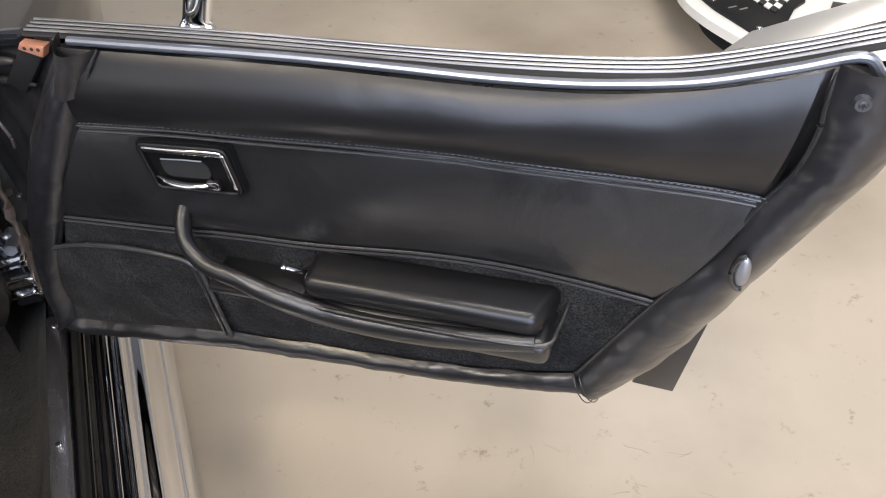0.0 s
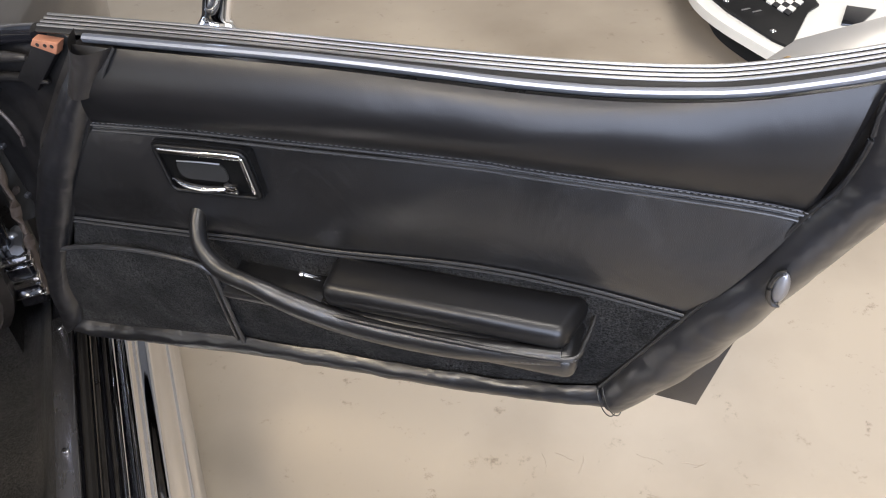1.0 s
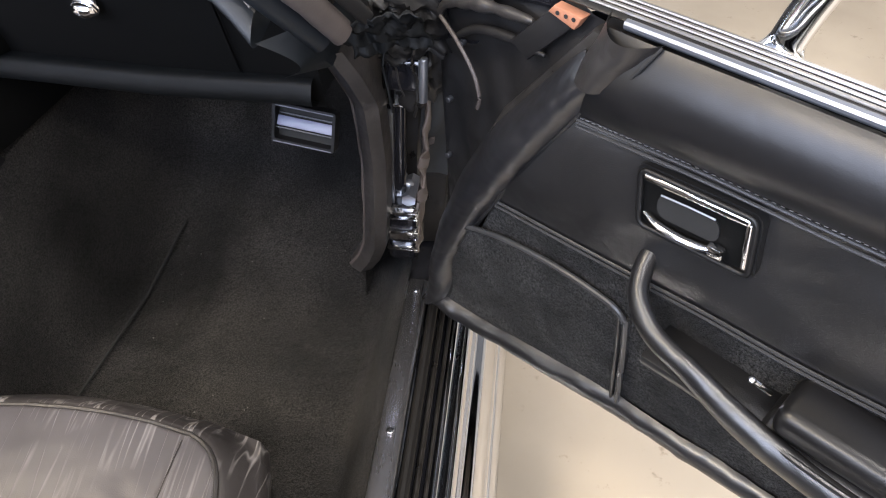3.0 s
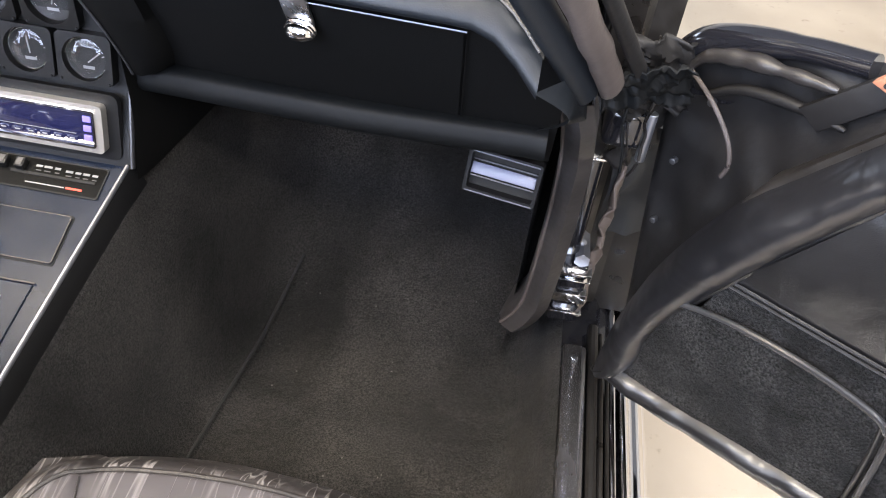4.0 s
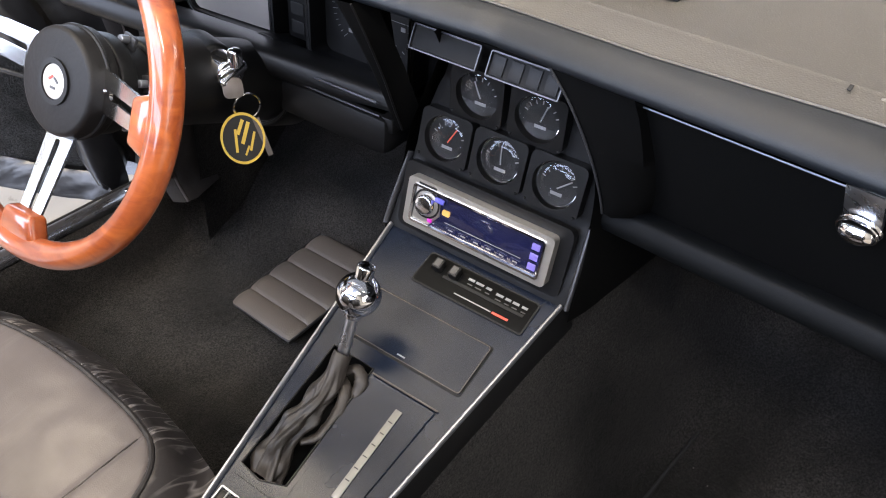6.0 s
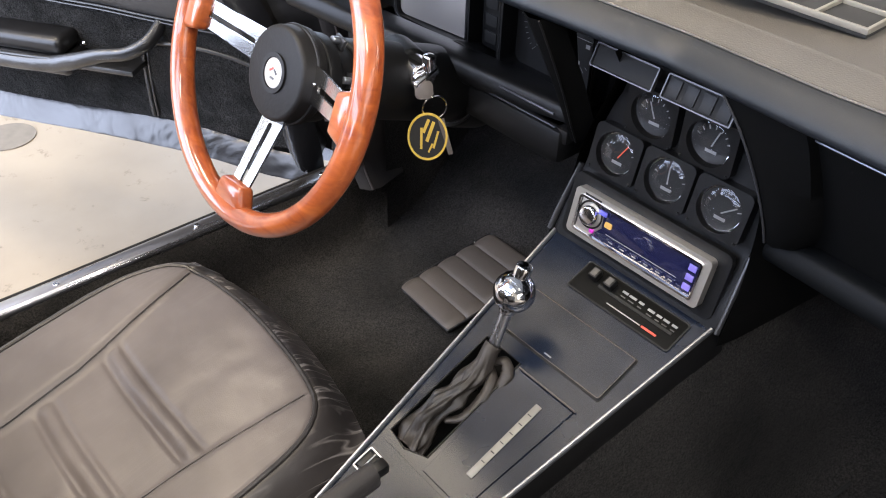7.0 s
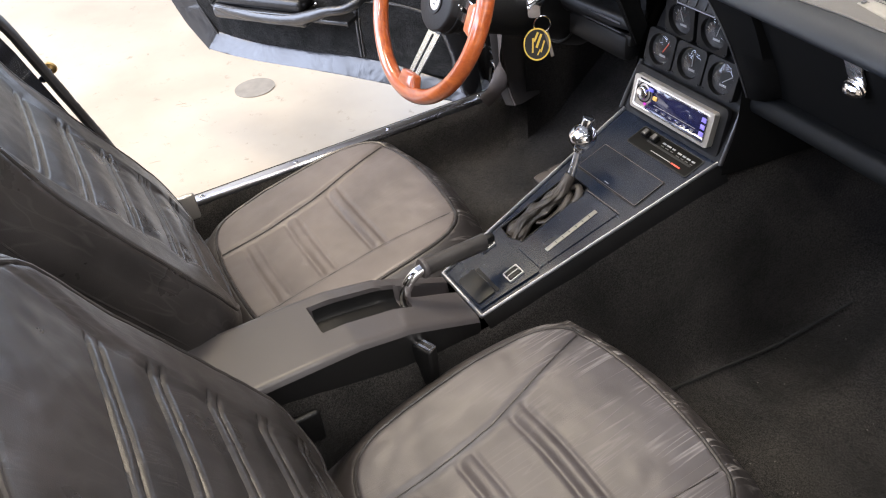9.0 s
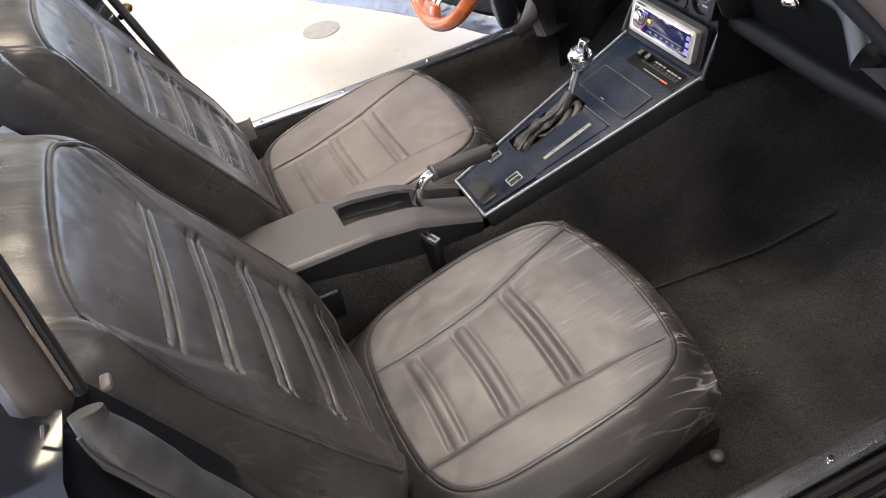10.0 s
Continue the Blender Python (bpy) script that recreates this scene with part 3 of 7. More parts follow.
# body outside the cabin: fenders, cowl, rear deck
for side in (1, -1):
    rows = []
    for y in np.linspace(0.20, 1.5, 14):
        bulge = 0.05 * math.sin(min(1, (y - 0.2) / 1.0) * math.pi * 0.6)
        prof = [(0.60, 0.845), (0.655, 0.835 + 0.5 * bulge), (0.700, 0.795 + 0.4 * bulge), (0.735, 0.735), (0.772 + 0.2 * bulge, 0.655), (0.800 + 0.5 * bulge, 0.570), (0.815 + bulge, 0.46), (0.820 + bulge, 0.36), (0.80, 0.26), (0.76, 0.2)]
        rows.append(spline([(side * x, y, z) for x, z in prof], 30))
    if side > 0:
        rows.reverse()
    part("front_fender", grid(rows), GLOSS_BLACK, smooth=50, tags=("glossy black front fender of the car", "fender", "", "structure"))
rows = [spline([(x, y, 0.88 + 0.05 * (1 - (x / 0.7) ** 2) + 0.02 * math.sin((y - 0.5) * 2)) for x in np.linspace(-0.68, 0.68, 9)], 24) for y in np.linspace(0.50, 1.5, 8)]
part("hood", grid(rows), GLOSS_BLACK, smooth=50, tags=("glossy black hood ahead of the windshield", "hood", "", "structure"))
part("rear_bulkhead", box(0, -1.10, 0.50, 1.30, 0.05, 0.62, 0.01), CARPET, tags=("black carpeted bulkhead behind the seats", "bulkhead", "", "structure"))
part("rear_deck", box(0, -1.45, 0.80, 1.34, 0.72, 0.05, 0.015), CARPET, tags=("black carpeted deck behind the seats", "deck", "", "structure"))

# ---- doors ----
CAP_VINYL = material("worn_cap_vinyl", (0.020, 0.0180, 0.0168), 0.34, grain="leather", bump=0.15, scale=480, mottle=0.35, mottle_scale=25, rough_var=0.08)


def L(u, v, w=0.0):
    """A point of a door: u from its hinge end, v up, w towards the cabin."""
    return Vector((u, -w, v))


GARN = [(0.018, 0.108), (0.12, 0.1115), (0.30, 0.1165), (0.41, 0.1165), (0.50, 0.1165), (0.58, 0.1195), (0.645, 0.126), (0.703, 0.1365), (0.760, 0.153), (0.802, 0.168)]
SEAM_UP = [(0.000, 0.002), (0.126, 0.012), (0.242, 0.017), (0.338, 0.022), (0.459, 0.027), (0.508, 0.026), (0.584, 0.026), (0.668, 0.026), (0.737, 0.025), (0.780, 0.021)]
SEAM_LOW = [(-0.098, -0.165), (0.071, -0.154), (0.172, -0.146), (0.282, -0.141), (0.416, -0.127), (0.505, -0.124), (0.581, -0.129), (0.637, -0.136), (0.698, -0.146)]
CARPET_LOW = [(-0.170, -0.385), (0.003, -0.372), (0.112, -0.358), (0.246, -0.350), (0.415, -0.340), (0.525, -0.326), (0.615, -0.302)]


def curve2(pts, n):
    return spline([(u, 0, v) for u, v in pts], n)


def band(top, low, bulge, n=80, m=24, base=0.0):
    """The padded surface between two lines of the door panel."""
    a, b = curve2(top, n), curve2(low, n)
    rows = []
    for i in range(n + 1):
        row = []
        for j in range(m + 1):
            s = j / m
            p = a[i].lerp(b[i], s)
            row.append(Vector((p.x, -(base + bulge(i / n, s)), p.z)))
        rows.append(row)
    rows.reverse()
    return grid(rows)


def stitch_line(points, w, step, radius, length):
    """A row of small thread stitches along a line of the panel."""
    bm = bmesh.new()
    pts = spline(points, int(len(points) * 40))
    run, last = 0.0, pts[0]
    for p, q in zip(pts, pts[1:]):
        run += (q - p).length
        if run >= step:
            d = (q - p).normalized()
            tube([q - d * length / 2, q + d * length / 2], radius, n=5, bm=bm)
            run = 0.0
    return bm


def door(flip, m, side):
    d = thing("car_door", f"black vinyl and carpet {side} car door, swung open, with armrest", "car door", m, group="car doors")

    def P(name, bm, mat, parent=d, label="", smooth=35):
        return part(name, bm, mat, parent, label, flip=flip, smooth=smooth)

    def hang(pts):
        """The driver's panel hangs a little lower along its foot."""
        return [(u, v - (0.014 + 0.034 * min(1, max(0, u / 0.6))) * smoothstep(-0.10, -0.29, v)) for u, v in pts] if flip else pts

    # upper pad: a soft roll
    def roll_bulge(t, s):
        return 0.004 + 0.027 * (0.72 + 0.28 * smoothstep(0.0, 0.07, t)) * (1 - 0.30 * smoothstep(0.45, 1.0, t)) * (1 - 0.75 * smoothstep(0.965, 1.0, t)) * max(0.0, math.sin(math.pi * min(1, s * 0.96 + 0.04))) ** 0.72 + 0.0012 * noise.noise(Vector((t * 9, s * 3, 2.0))) * math.sin(math.pi * s)

    up = P("upper_pad", band(GARN, SEAM_UP, roll_bulge, 100, 30), VINYL_PAD, label="padded black vinyl roll under the window line")
    for off in (-0.001, -0.0085):
        P("seam_piping", tube([L(p.x, p.z + off, 0.0090) for p in curve2(SEAM_UP, 80)], 0.0020, n=8), PIPING, up)
    P("seam_stitching", stitch_line([L(u, v + 0.0042, 0.0115) for u, v in SEAM_UP], 0, 0.0056, 0.0006, 0.0036), THREAD, up)

    def mid_bulge(t, s):
        e = math.sin(math.pi * s) ** 0.6 if 0 < s < 1 else 0
        wave = 0.0025 * noise.noise(Vector((t * 5 + (9 if flip else 0), s * 2, 0.3)))
        recess = -0.010 * math.exp(-(((t - 0.23) / 0.13) ** 4 + ((s - 0.38) / 0.42) ** 4))
        return 0.004 + 0.010 * e + wave * e + recess

    mid = P("middle_panel", band(SEAM_UP, SEAM_LOW, mid_bulge, 100, 40), VINYL, label="smooth black vinyl middle panel")
    for off, k in ((0.0, 0), (-0.007, 1)):
        P("lower_piping", tube([L(p.x, p.z + off, 0.0075) for p in curve2(SEAM_LOW, 80)], 0.0022, n=8), PIPING, mid)

    def low_bulge(t, s):
        return 0.003 + 0.006 * math.sin(math.pi * s) + 0.0012 * noise.noise(Vector((t * 60, s * 25, 1)))

    P("carpet_panel", band(SEAM_LOW, hang(CARPET_LOW), low_bulge, 160, 50), CARPET_DOOR, label="black carpeted lower panel")
    # map pocket at the hinge end
    ptop = [(-0.138, -0.226), (-0.075, -0.207), (0.005, -0.198), (0.078, -0.202), (0.100, -0.216)]
    pbot = [(-0.180, -0.392), (-0.10, -0.385), (-0.02, -0.374), (0.060, -0.366), (0.112, -0.360)]
    pk = P("map_pocket", band(ptop, pbot, lambda t, s: 0.010 + 0.010 * math.sin(math.pi * min(1, s + 0.15)) * math.sin(math.pi * (0.1 + 0.85 * t)), 60, 30), CARPET_DOOR, label="flat carpet-covered map pocket")
    P("pocket_edge", tube(spline([L(u, v, 0.016) for u, v in ptop], 40), 0.0042, n=10), PIPING, pk)
    side_edge = [L(0.100, -0.214, 0.013), L(0.106, -0.26, 0.014), L(0.110, -0.31, 0.014), L(0.113, -0.362, 0.012)]
    P("pocket_piping", tube(spline(side_edge, 16), 0.004, n=10), PIPING, pk)
    P("pocket_welt", tube([p + Vector((-0.009, 0, 0)) for p in spline(side_edge, 16)], 0.0025, n=8), VINYL, pk)

    # rolled borders round the panel
    def rolled(inner, outer, name, high, label):
        a, b = curve2(hang(inner), 90), curve2(hang(outer), 90)
        rows = []
        for k in range(91):
            row = []
            start = 0.55 + 0.45 * smoothstep(0, 14, k) if name == "front_border" else 1.0
            for j in range(25):
                q = j / 24
                p = a[k].lerp(b[k], q)
                w = 0.005 + start * high * math.sin(math.pi * min(1.0, 0.02 + 0.98 * q)) ** 0.62 - 0.022 * q * q
                if flip and name in ("bottom_border", "rear_border"):
                    w = 0.005 + 1.15 * high * q ** 0.85 * (1 - smoothstep(0.84, 1.0, q) ** 2)
                w += (0.0008 if flip or name == "end_cap" else 0.0030) * noise.noise(Vector((p.x * 22, p.z * 22, 3.0 + (5 if flip else 0)))) + 0.0012 * noise.noise(Vector((p.x * 70, p.z * 70, 1.0)))
                row.append(Vector((p.x, -w, p.z)))
            rows.append(row)
        bm = grid(rows)
        bmesh.ops.recalc_face_normals(bm, faces=bm.faces)
        return P(name, bm, VINYL_BORDER, label=label, smooth=70)

    fr = rolled([(0.040, 0.066), (0.024, 0.046), (-0.021, -0.029), (-0.067, -0.109), (-0.125, -0.222), (-0.156, -0.300), (-0.163, -0.360), (-0.175, -0.396)],
                [(-0.016, 0.066), (-0.032, 0.046), (-0.082, -0.022), (-0.130, -0.092), (-0.178, -0.199), (-0.207, -0.298), (-0.222, -0.385), (-0.224, -0.432)], "front_border", 0.027, "broad rolled black vinyl border at the hinge end")
    bo = rolled([(-0.190, -0.392), (-0.120, -0.388), (0.003, -0.366), (0.112, -0.352), (0.246, -0.344), (0.415, -0.334), (0.525, -0.320), (0.612, -0.300)],
                [(-0.222, -0.436), (-0.130, -0.436), (0.000, -0.418), (0.110, -0.404), (0.274, -0.388), (0.445, -0.376), (0.564, -0.362), (0.645, -0.350)], "bottom_border", 0.030 if flip else 0.020, "rolled black vinyl border along the foot")
    re = rolled([(0.804, 0.174), (0.803, 0.135), (0.804, 0.103), (0.795, 0.058), (0.776, 0.020), (0.744, -0.056), (0.692, -0.150), (0.645, -0.240), (0.612, -0.306)],
                [(0.888, 0.172), (0.890, 0.130), (0.884, 0.092), (0.872, 0.056), (0.842, -0.004), (0.812, -0.070), (0.772, -0.160), (0.722, -0.264), (0.654, -0.358)], "rear_border", 0.022, "broad rolled black vinyl border at the latch end")
    for path, r, host in (([(0.036, 0.064), (0.022, 0.044), (-0.021, -0.029), (-0.067, -0.109), (-0.125, -0.222), (-0.156, -0.300), (-0.163, -0.360), (-0.173, -0.390)], 0.0032, fr),
                          ([(0.803, 0.166), (0.803, 0.135), (0.803, 0.103), (0.794, 0.058), (0.775, 0.020), (0.743, -0.056), (0.691, -0.150), (0.644, -0.240), (0.611, -0.306)], 0.0032, re)):
        P("border_piping", tube(spline([L(u, v, 0.0085) for u, v in hang(path)], 60), r, n=8, radii=[0.3 + 0.7 * smoothstep(0, 5, i) for i in range(61)]), VINYL, host)
    for at, ang, host in (((-0.196, -0.404), 48, fr), ((0.628, -0.322), 120, re)):
        u, v = hang([at])[0]
        for off in (-0.004, 0.004):
            ca, sa = math.cos(radians(ang)), math.sin(radians(ang))
            arc = [L(u + off * sa + 0.028 * math.cos(t) * ca, v - off * ca + 0.028 * math.cos(t) * sa, 0.004 + 0.023 * math.sin(t)) for t in np.linspace(0.15, math.pi - 0.15, 16)]
            P("corner_stitching", tube(arc, 0.0008, n=6), VINYL, host)

    # inner chrome-grey garnish strip and the ribbed belt moulding behind it
    gtop = [(0.030, 0.112), (0.126, 0.115), (0.292, 0.120), (0.413, 0.1205), (0.498, 0.120), (0.579, 0.123), (0.645, 0.130), (0.703, 0.140), (0.769, 0.160), (0.819, 0.177), (0.836, 0.166), (0.846, 0.150)]
    P("garnish_strip", tube(spline([L(u, v, 0.000) for u, v in gtop], 70), 0.0050, n=10, flat=0.005, up=(0, 1, 0)), GARNISH, label="satin aluminium garnish strip")
    belt = [(-0.052, 0.104), (0.056, 0.108), (0.199, 0.112), (0.447, 0.116), (0.571, 0.121), (0.652, 0.128), (0.702, 0.137), (0.771, 0.157), (0.841, 0.181), (0.875, 0.191)]
    for k in range(4):
        path = spline([L(u, v + 0.0008 * k - 0.001, -0.027 - 0.0068 * k) for u, v in belt], 70)
        P("belt_rib", tube(path, 0.0019, n=8), BELT, label="bright ribbed belt moulding")
    P("belt_base", tube(spline([L(u, v - 0.005, -0.037) for u, v in belt], 70), 0.017, n=10, flat=0.005), SATIN, label="black belt moulding base")
    P("window_slot", tube(spline([L(u, v - 0.009, -0.014) for u, v in gtop[:7]], 60), 0.006, n=8), RUBBER, label="black window slot seal")

    # shell of the door behind the panel
    shell_pts = [(-0.01, 0.086), (-0.05, 0.03), (-0.11, -0.05), (-0.155, -0.15), (-0.19, -0.28), (-0.215, -0.40), (-0.20, -0.435), (0.10, -0.41), (0.40, -0.385), (0.62, -0.36), (0.68, -0.30), (0.745, -0.16), (0.80, -0.04), (0.86, 0.07), (0.872, 0.13), (0.80, 0.140), (0.66, 0.100), (0.45, 0.088), (0.2, 0.086)]
    ob = P("door_shell", prism(hang(shell_pts), 0.050, m=Matrix(((1, 0, 0, 0), (0, 0, -1, 0.060), (0, 1, 0, 0), (0, 0, 0, 1))), bevel=0.006), DIRTY_METAL, label="grimy black door frame")
    rows = []
    for j in range(13):
        s = j / 12
        v0 = 0.094 - 0.03 * smoothstep(0, 0.12, s) - 0.55 * s
        dep = 0.058 + 0.062 * math.sin(math.pi * min(1, s * 0.95)) ** 0.6 + 0.02 * s
        rows.append([Vector((u, dep, v0 - 0.120 * smoothstep(0.02, -0.22, u) * (1 - s) + 0.055 * smoothstep(0.5, 0.95, u) * (1 - s) + 0.09 * s * smoothstep(0.0, 0.8, u))) for u in np.linspace(-0.240 + 0.02 * s, 0.88 - 0.16 * s, 30)])
    # hinge end of the door: a flat black face between the panel border and the hinge edge
    inner = spline([L(0.030, 0.088, -0.014), L(-0.020, 0.020, -0.012), L(-0.070, -0.07, -0.012), L(-0.110, -0.150, -0.012), L(-0.150, -0.25, -0.012), L(-0.188, -0.34, -0.012), L(-0.200, -0.410, -0.012)], 40)
    outer = spline([L(-0.120, 0.078, -0.052), L(-0.235, 0.042, -0.060), L(-0.252, -0.02, -0.064), L(-0.248, -0.12, -0.064), L(-0.238, -0.23, -0.062), L(-0.226, -0.33, -0.058), L(-0.214, -0.425, -0.052)], 40)
    end_rows = []
    for k in range(41):
        row = []
        for t in np.linspace(0, 1, 26):
            p = inner[k].lerp(outer[k], float(t))
            lump = 0.016 * abs(noise.noise(p * 13)) + 0.006 * noise.noise(p * 31) + 0.002 * noise.noise(p * 70)
            row.append(p + Vector((0, (0.010 * math.sin(math.pi * t) + lump) * smoothstep(0, 0.12, t), 0)))
        q = outer[k]
        row += [q + Vector((-0.010, 0.008, -0.004)), q + Vector((-0.010, 0.020, -0.016)), q + Vector((0.0, 0.034, -0.034))]
        end_rows.append(row)
    end = P("hinge_end", grid(end_rows), RUBBER, label="slack black cover over the hinge end of the door", smooth=60)
    P("upper_roll", tube(spline([L(-0.262, -0.030, -0.070), L(-0.252, 0.004, -0.066), L(-0.226, 0.030, -0.062), L(-0.180, 0.052, -0.056), L(-0.130, 0.068, -0.052), L(-0.075, 0.080, -0.046)], 40), 0.017, n=16, radii=[0.7 + 0.35 * math.sin(math.pi * min(1, i / 30)) for i in range(41)]), GLOSS_BLACK, end, label="glossy black rolled door edge")
    P("fold", tube(spline([L(-0.248, -0.010, -0.050), L(-0.222, 0.022, -0.044), L(-0.180, 0.040, -0.038), L(-0.130, 0.050, -0.032), L(-0.090, 0.056, -0.028)], 40), 0.010, n=14, radii=[(0.8 + 0.4 * noise.noise(Vector((i * 0.2, 3, 0)))) * math.sin(math.pi * (0.04 + 0.92 * i / 40)) ** 0.5 for i in range(41)]), CAP_VINYL, end, label="creased vinyl fold")
    P("fold", tube(spline([L(-0.215, -0.020, -0.048), L(-0.175, 0.008, -0.042), L(-0.120, 0.022, -0.034), L(-0.070, 0.026, -0.026)], 30), 0.006, n=12, radii=[math.sin(math.pi * (0.04 + 0.92 * i / 30)) ** 0.5 for i in range(31)]), RUBBER, end)
    for u, v in ((-0.205, -0.025), (-0.225, -0.112), (-0.226, -0.20)):
        P("bolt", cyl(L(u, v, -0.054), L(u, v, -0.046), 0.0040, n=10, bevel=0.001), DIM_TRIM, end)
    P("outer_skin", grid(rows), GLOSS_BLACK, label="glossy black outer door skin", smooth=50)

    # release handle
    hm = Matrix(((1, -0.14, 0, 0.1425), (0, 0, -1, -0.002), (0.065, 1, 0, -0.0385), (0, 0, 0, 1)))
    bez = P("handle_bezel", tube([hm @ Vector((x, y, 0.013)) for x, y in rounded(0.116, 0.064, 0.008)], 0.0030, n=12, closed=True, up=(0, 1, 0)), SATIN, label="black and chrome door handle bezel", smooth=60)
    P("bezel_skirt", ring_plate(rounded(0.126, 0.074, 0.011), rounded(0.112, 0.060, 0.006), 0.011, hm), SATIN, bez, smooth=30)
    P("bezel_bar", box(0.000, 0.0265, 0.013, 0.108, 0.0085, 0.007, 0.003, 3, m=hm), CHROME, bez, label="broad chrome upper bar")
    P("bezel_bar", box(0.0525, 0.0, 0.0125, 0.0065, 0.052, 0.006, 0.0025, 3, m=hm), CHROME, bez)
    P("bezel_plate", prism(rounded(0.112, 0.060, 0.005), 0.009, hm, 0.001), FACE_MAT, bez, smooth=12)
    cup = prism(rounded(0.064, 0.026, 0.010, cx=-0.008, cy=-0.002), 0.0108, hm)
    P("finger_cup", cup, MATT, bez, label="dark recessed finger cup")
    lev = spline([hm @ Vector(p) for p in ((-0.052, -0.016, 0.011), (-0.034, -0.019, 0.017), (-0.010, -0.0205, 0.019), (0.012, -0.0195, 0.018), (0.024, -0.018, 0.015))], 20)
    P("lever", tube(lev, 0.0045, n=12, flat=0.0035, radii=[0.6 + 0.5 * math.sin(math.pi * i / 20) for i in range(21)]), CHROME, bez, label="chrome release lever")
    P("lever_tip", box(0.026, -0.019, 0.015, 0.017, 0.012, 0.010, 0.003, m=hm), CHROME, bez)
    P("lever_rim", tube([hm @ Vector(p) for p in ((-0.036, 0.011, 0.0115), (-0.006, 0.013, 0.0125), (0.020, 0.012, 0.0115))], 0.0010, n=6), TRIM_SILVER, bez)

    # armrest with its curved pull strap
    arm = P("armrest", box(0.430, -0.036, -0.199, 0.315, 0.076, 0.038, 0.014, 4), VINYL, label="padded black vinyl armrest")
    pad = box(0.432, -0.033, -0.163, 0.300, 0.066, 0.036, 0.014, 4)
    for v in pad.verts:
        if v.co.x > 0.5:
            v.co.x += 0.010 * (v.co.y + 0.033) / 0.033
        v.co.z += 0.0012 * noise.noise(v.co * 30)
    P("armrest_pad", pad, VINYL_PAD, arm, label="soft top pad with a pressed edge")
    ledge = [L(0.286, -0.179, 0.073), L(0.36, -0.180, 0.076), L(0.50, -0.181, 0.076), L(0.578, -0.180, 0.070), L(0.592, -0.175, 0.045), L(0.598, -0.168, 0.012)]
    P("edge_welt", tube(spline(ledge, 40), 0.0032, n=8), VINYL, arm)
    P("edge_stitching", stitch_line([p + Vector((0, -0.002, -0.0045)) for p in ledge], 0, 0.0048, 0.0005, 0.003), THREAD, arm)
    strap = spline([L(0.104, -0.118, 0.002), L(0.107, -0.128, 0.018), L(0.120, -0.143, 0.040), L(0.152, -0.157, 0.057), L(0.200, -0.163, 0.066), L(0.250, -0.178, 0.070), L(0.305, -0.192, 0.070), L(0.38, -0.197, 0.071), L(0.47, -0.193, 0.071), L(0.570, -0.184, 0.066)], 60)
    P("pull_strap", tube(strap, 0.0105, n=14, flat=0.013, radii=[1.0 + 0.25 * smoothstep(0.4, 0.6, i / 60) - 0.35 * smoothstep(0.85, 1.0, i / 60) for i in range(61)]), VINYL, arm, label="curved black pull handle that runs on under the armrest")
    P("strap_stitching", stitch_line([p + Vector((0.003, -0.0105, -0.002)) for p in strap[4::6]], 0, 0.005, 0.0005, 0.003), THREAD, arm)
    tray = box(0.225, -0.032, -0.196, 0.16, 0.060, 0.012, 0.004)
    P("pull_tray", tray, VINYL, arm)
    pin = cyl(L(0.268, -0.170, 0.030), L(0.250, -0.158, 0.038), 0.0032, bevel=0.0005)
    ball(L(0.249, -0.1575, 0.0385), 0.0045, (1, 1, 0.8), 14, bm=pin)
    P("lock_rod", pin, CHROME, arm, label="small chrome lock rod")

    if flip:
        # the driver's armrest sits lower and nearer the hinge
        for ob in (arm, *arm.children):
            ob.data.transform(Matrix.Translation((0.045, 0, -0.050)))

    # latch hole, screw and lower reinforcement at the rear edge
    hole = P("latch_recess", ball(L(0.772, -0.060, 0.026), 0.013, (0.60, 0.4, 1.6), 24), TRIM_SILVER, label="oval bright latch recess")
    P("recess_rim", tube([L(0.772 + 0.0105 * math.cos(a), -0.060 + 0.023 * math.sin(a), 0.028) for a in np.linspace(0.5 * math.pi, 1.6 * math.pi, 24)], 0.0030, n=8), VINYL, hole)
    sc = P("trim_screw", cyl(L(0.827, 0.148, 0.0255), L(0.827, 0.148, 0.0275), 0.0042, 0.003, 20), DIM_TRIM, label="dull cross-head screw with cup washer")
    P("washer", cyl(L(0.827, 0.148, 0.020), L(0.827, 0.148, 0.0260), 0.0080, 0.0065, n=24), DIM_TRIM, sc)
    P("screw_cross", box(0.827, -0.0278, 0.148, 0.0050, 0.0006, 0.0010), MATT, sc, smooth=0)
    P("screw_cross", box(0.827, -0.0279, 0.148, 0.0010, 0.0006, 0.0050), MATT, sc, smooth=0)
    P("skin_corner", prism(hang([(0.765, -0.222), (0.741, -0.381), (0.686, -0.377), (0.700, -0.300)]), 0.008, m=Matrix(((1, 0, 0, 0), (0, 0, -1, 0.060), (0, 1, 0, 0), (0, 0, 0, 1))), bevel=0.002), GLOSS_BLACK, label="glossy black lower corner of the outer skin")

    # hinge end: bracket, wires, end cap
    cap = rolled([(0.074, 0.114), (0.060, 0.086), (0.040, 0.054)], [(0.006, 0.112), (-0.002, 0.086), (-0.018, 0.052)], "end_cap", 0.0330, "worn grey-black vinyl end cap")
    cap.data.materials[0] = CAP_VINYL
    P("cap_seam", tube(spline([L(0.074, 0.112, 0.012), L(0.066, 0.096, 0.024), L(0.056, 0.078, 0.024), L(0.041, 0.055, 0.012)], 24), 0.0016, n=8), MATT, cap)
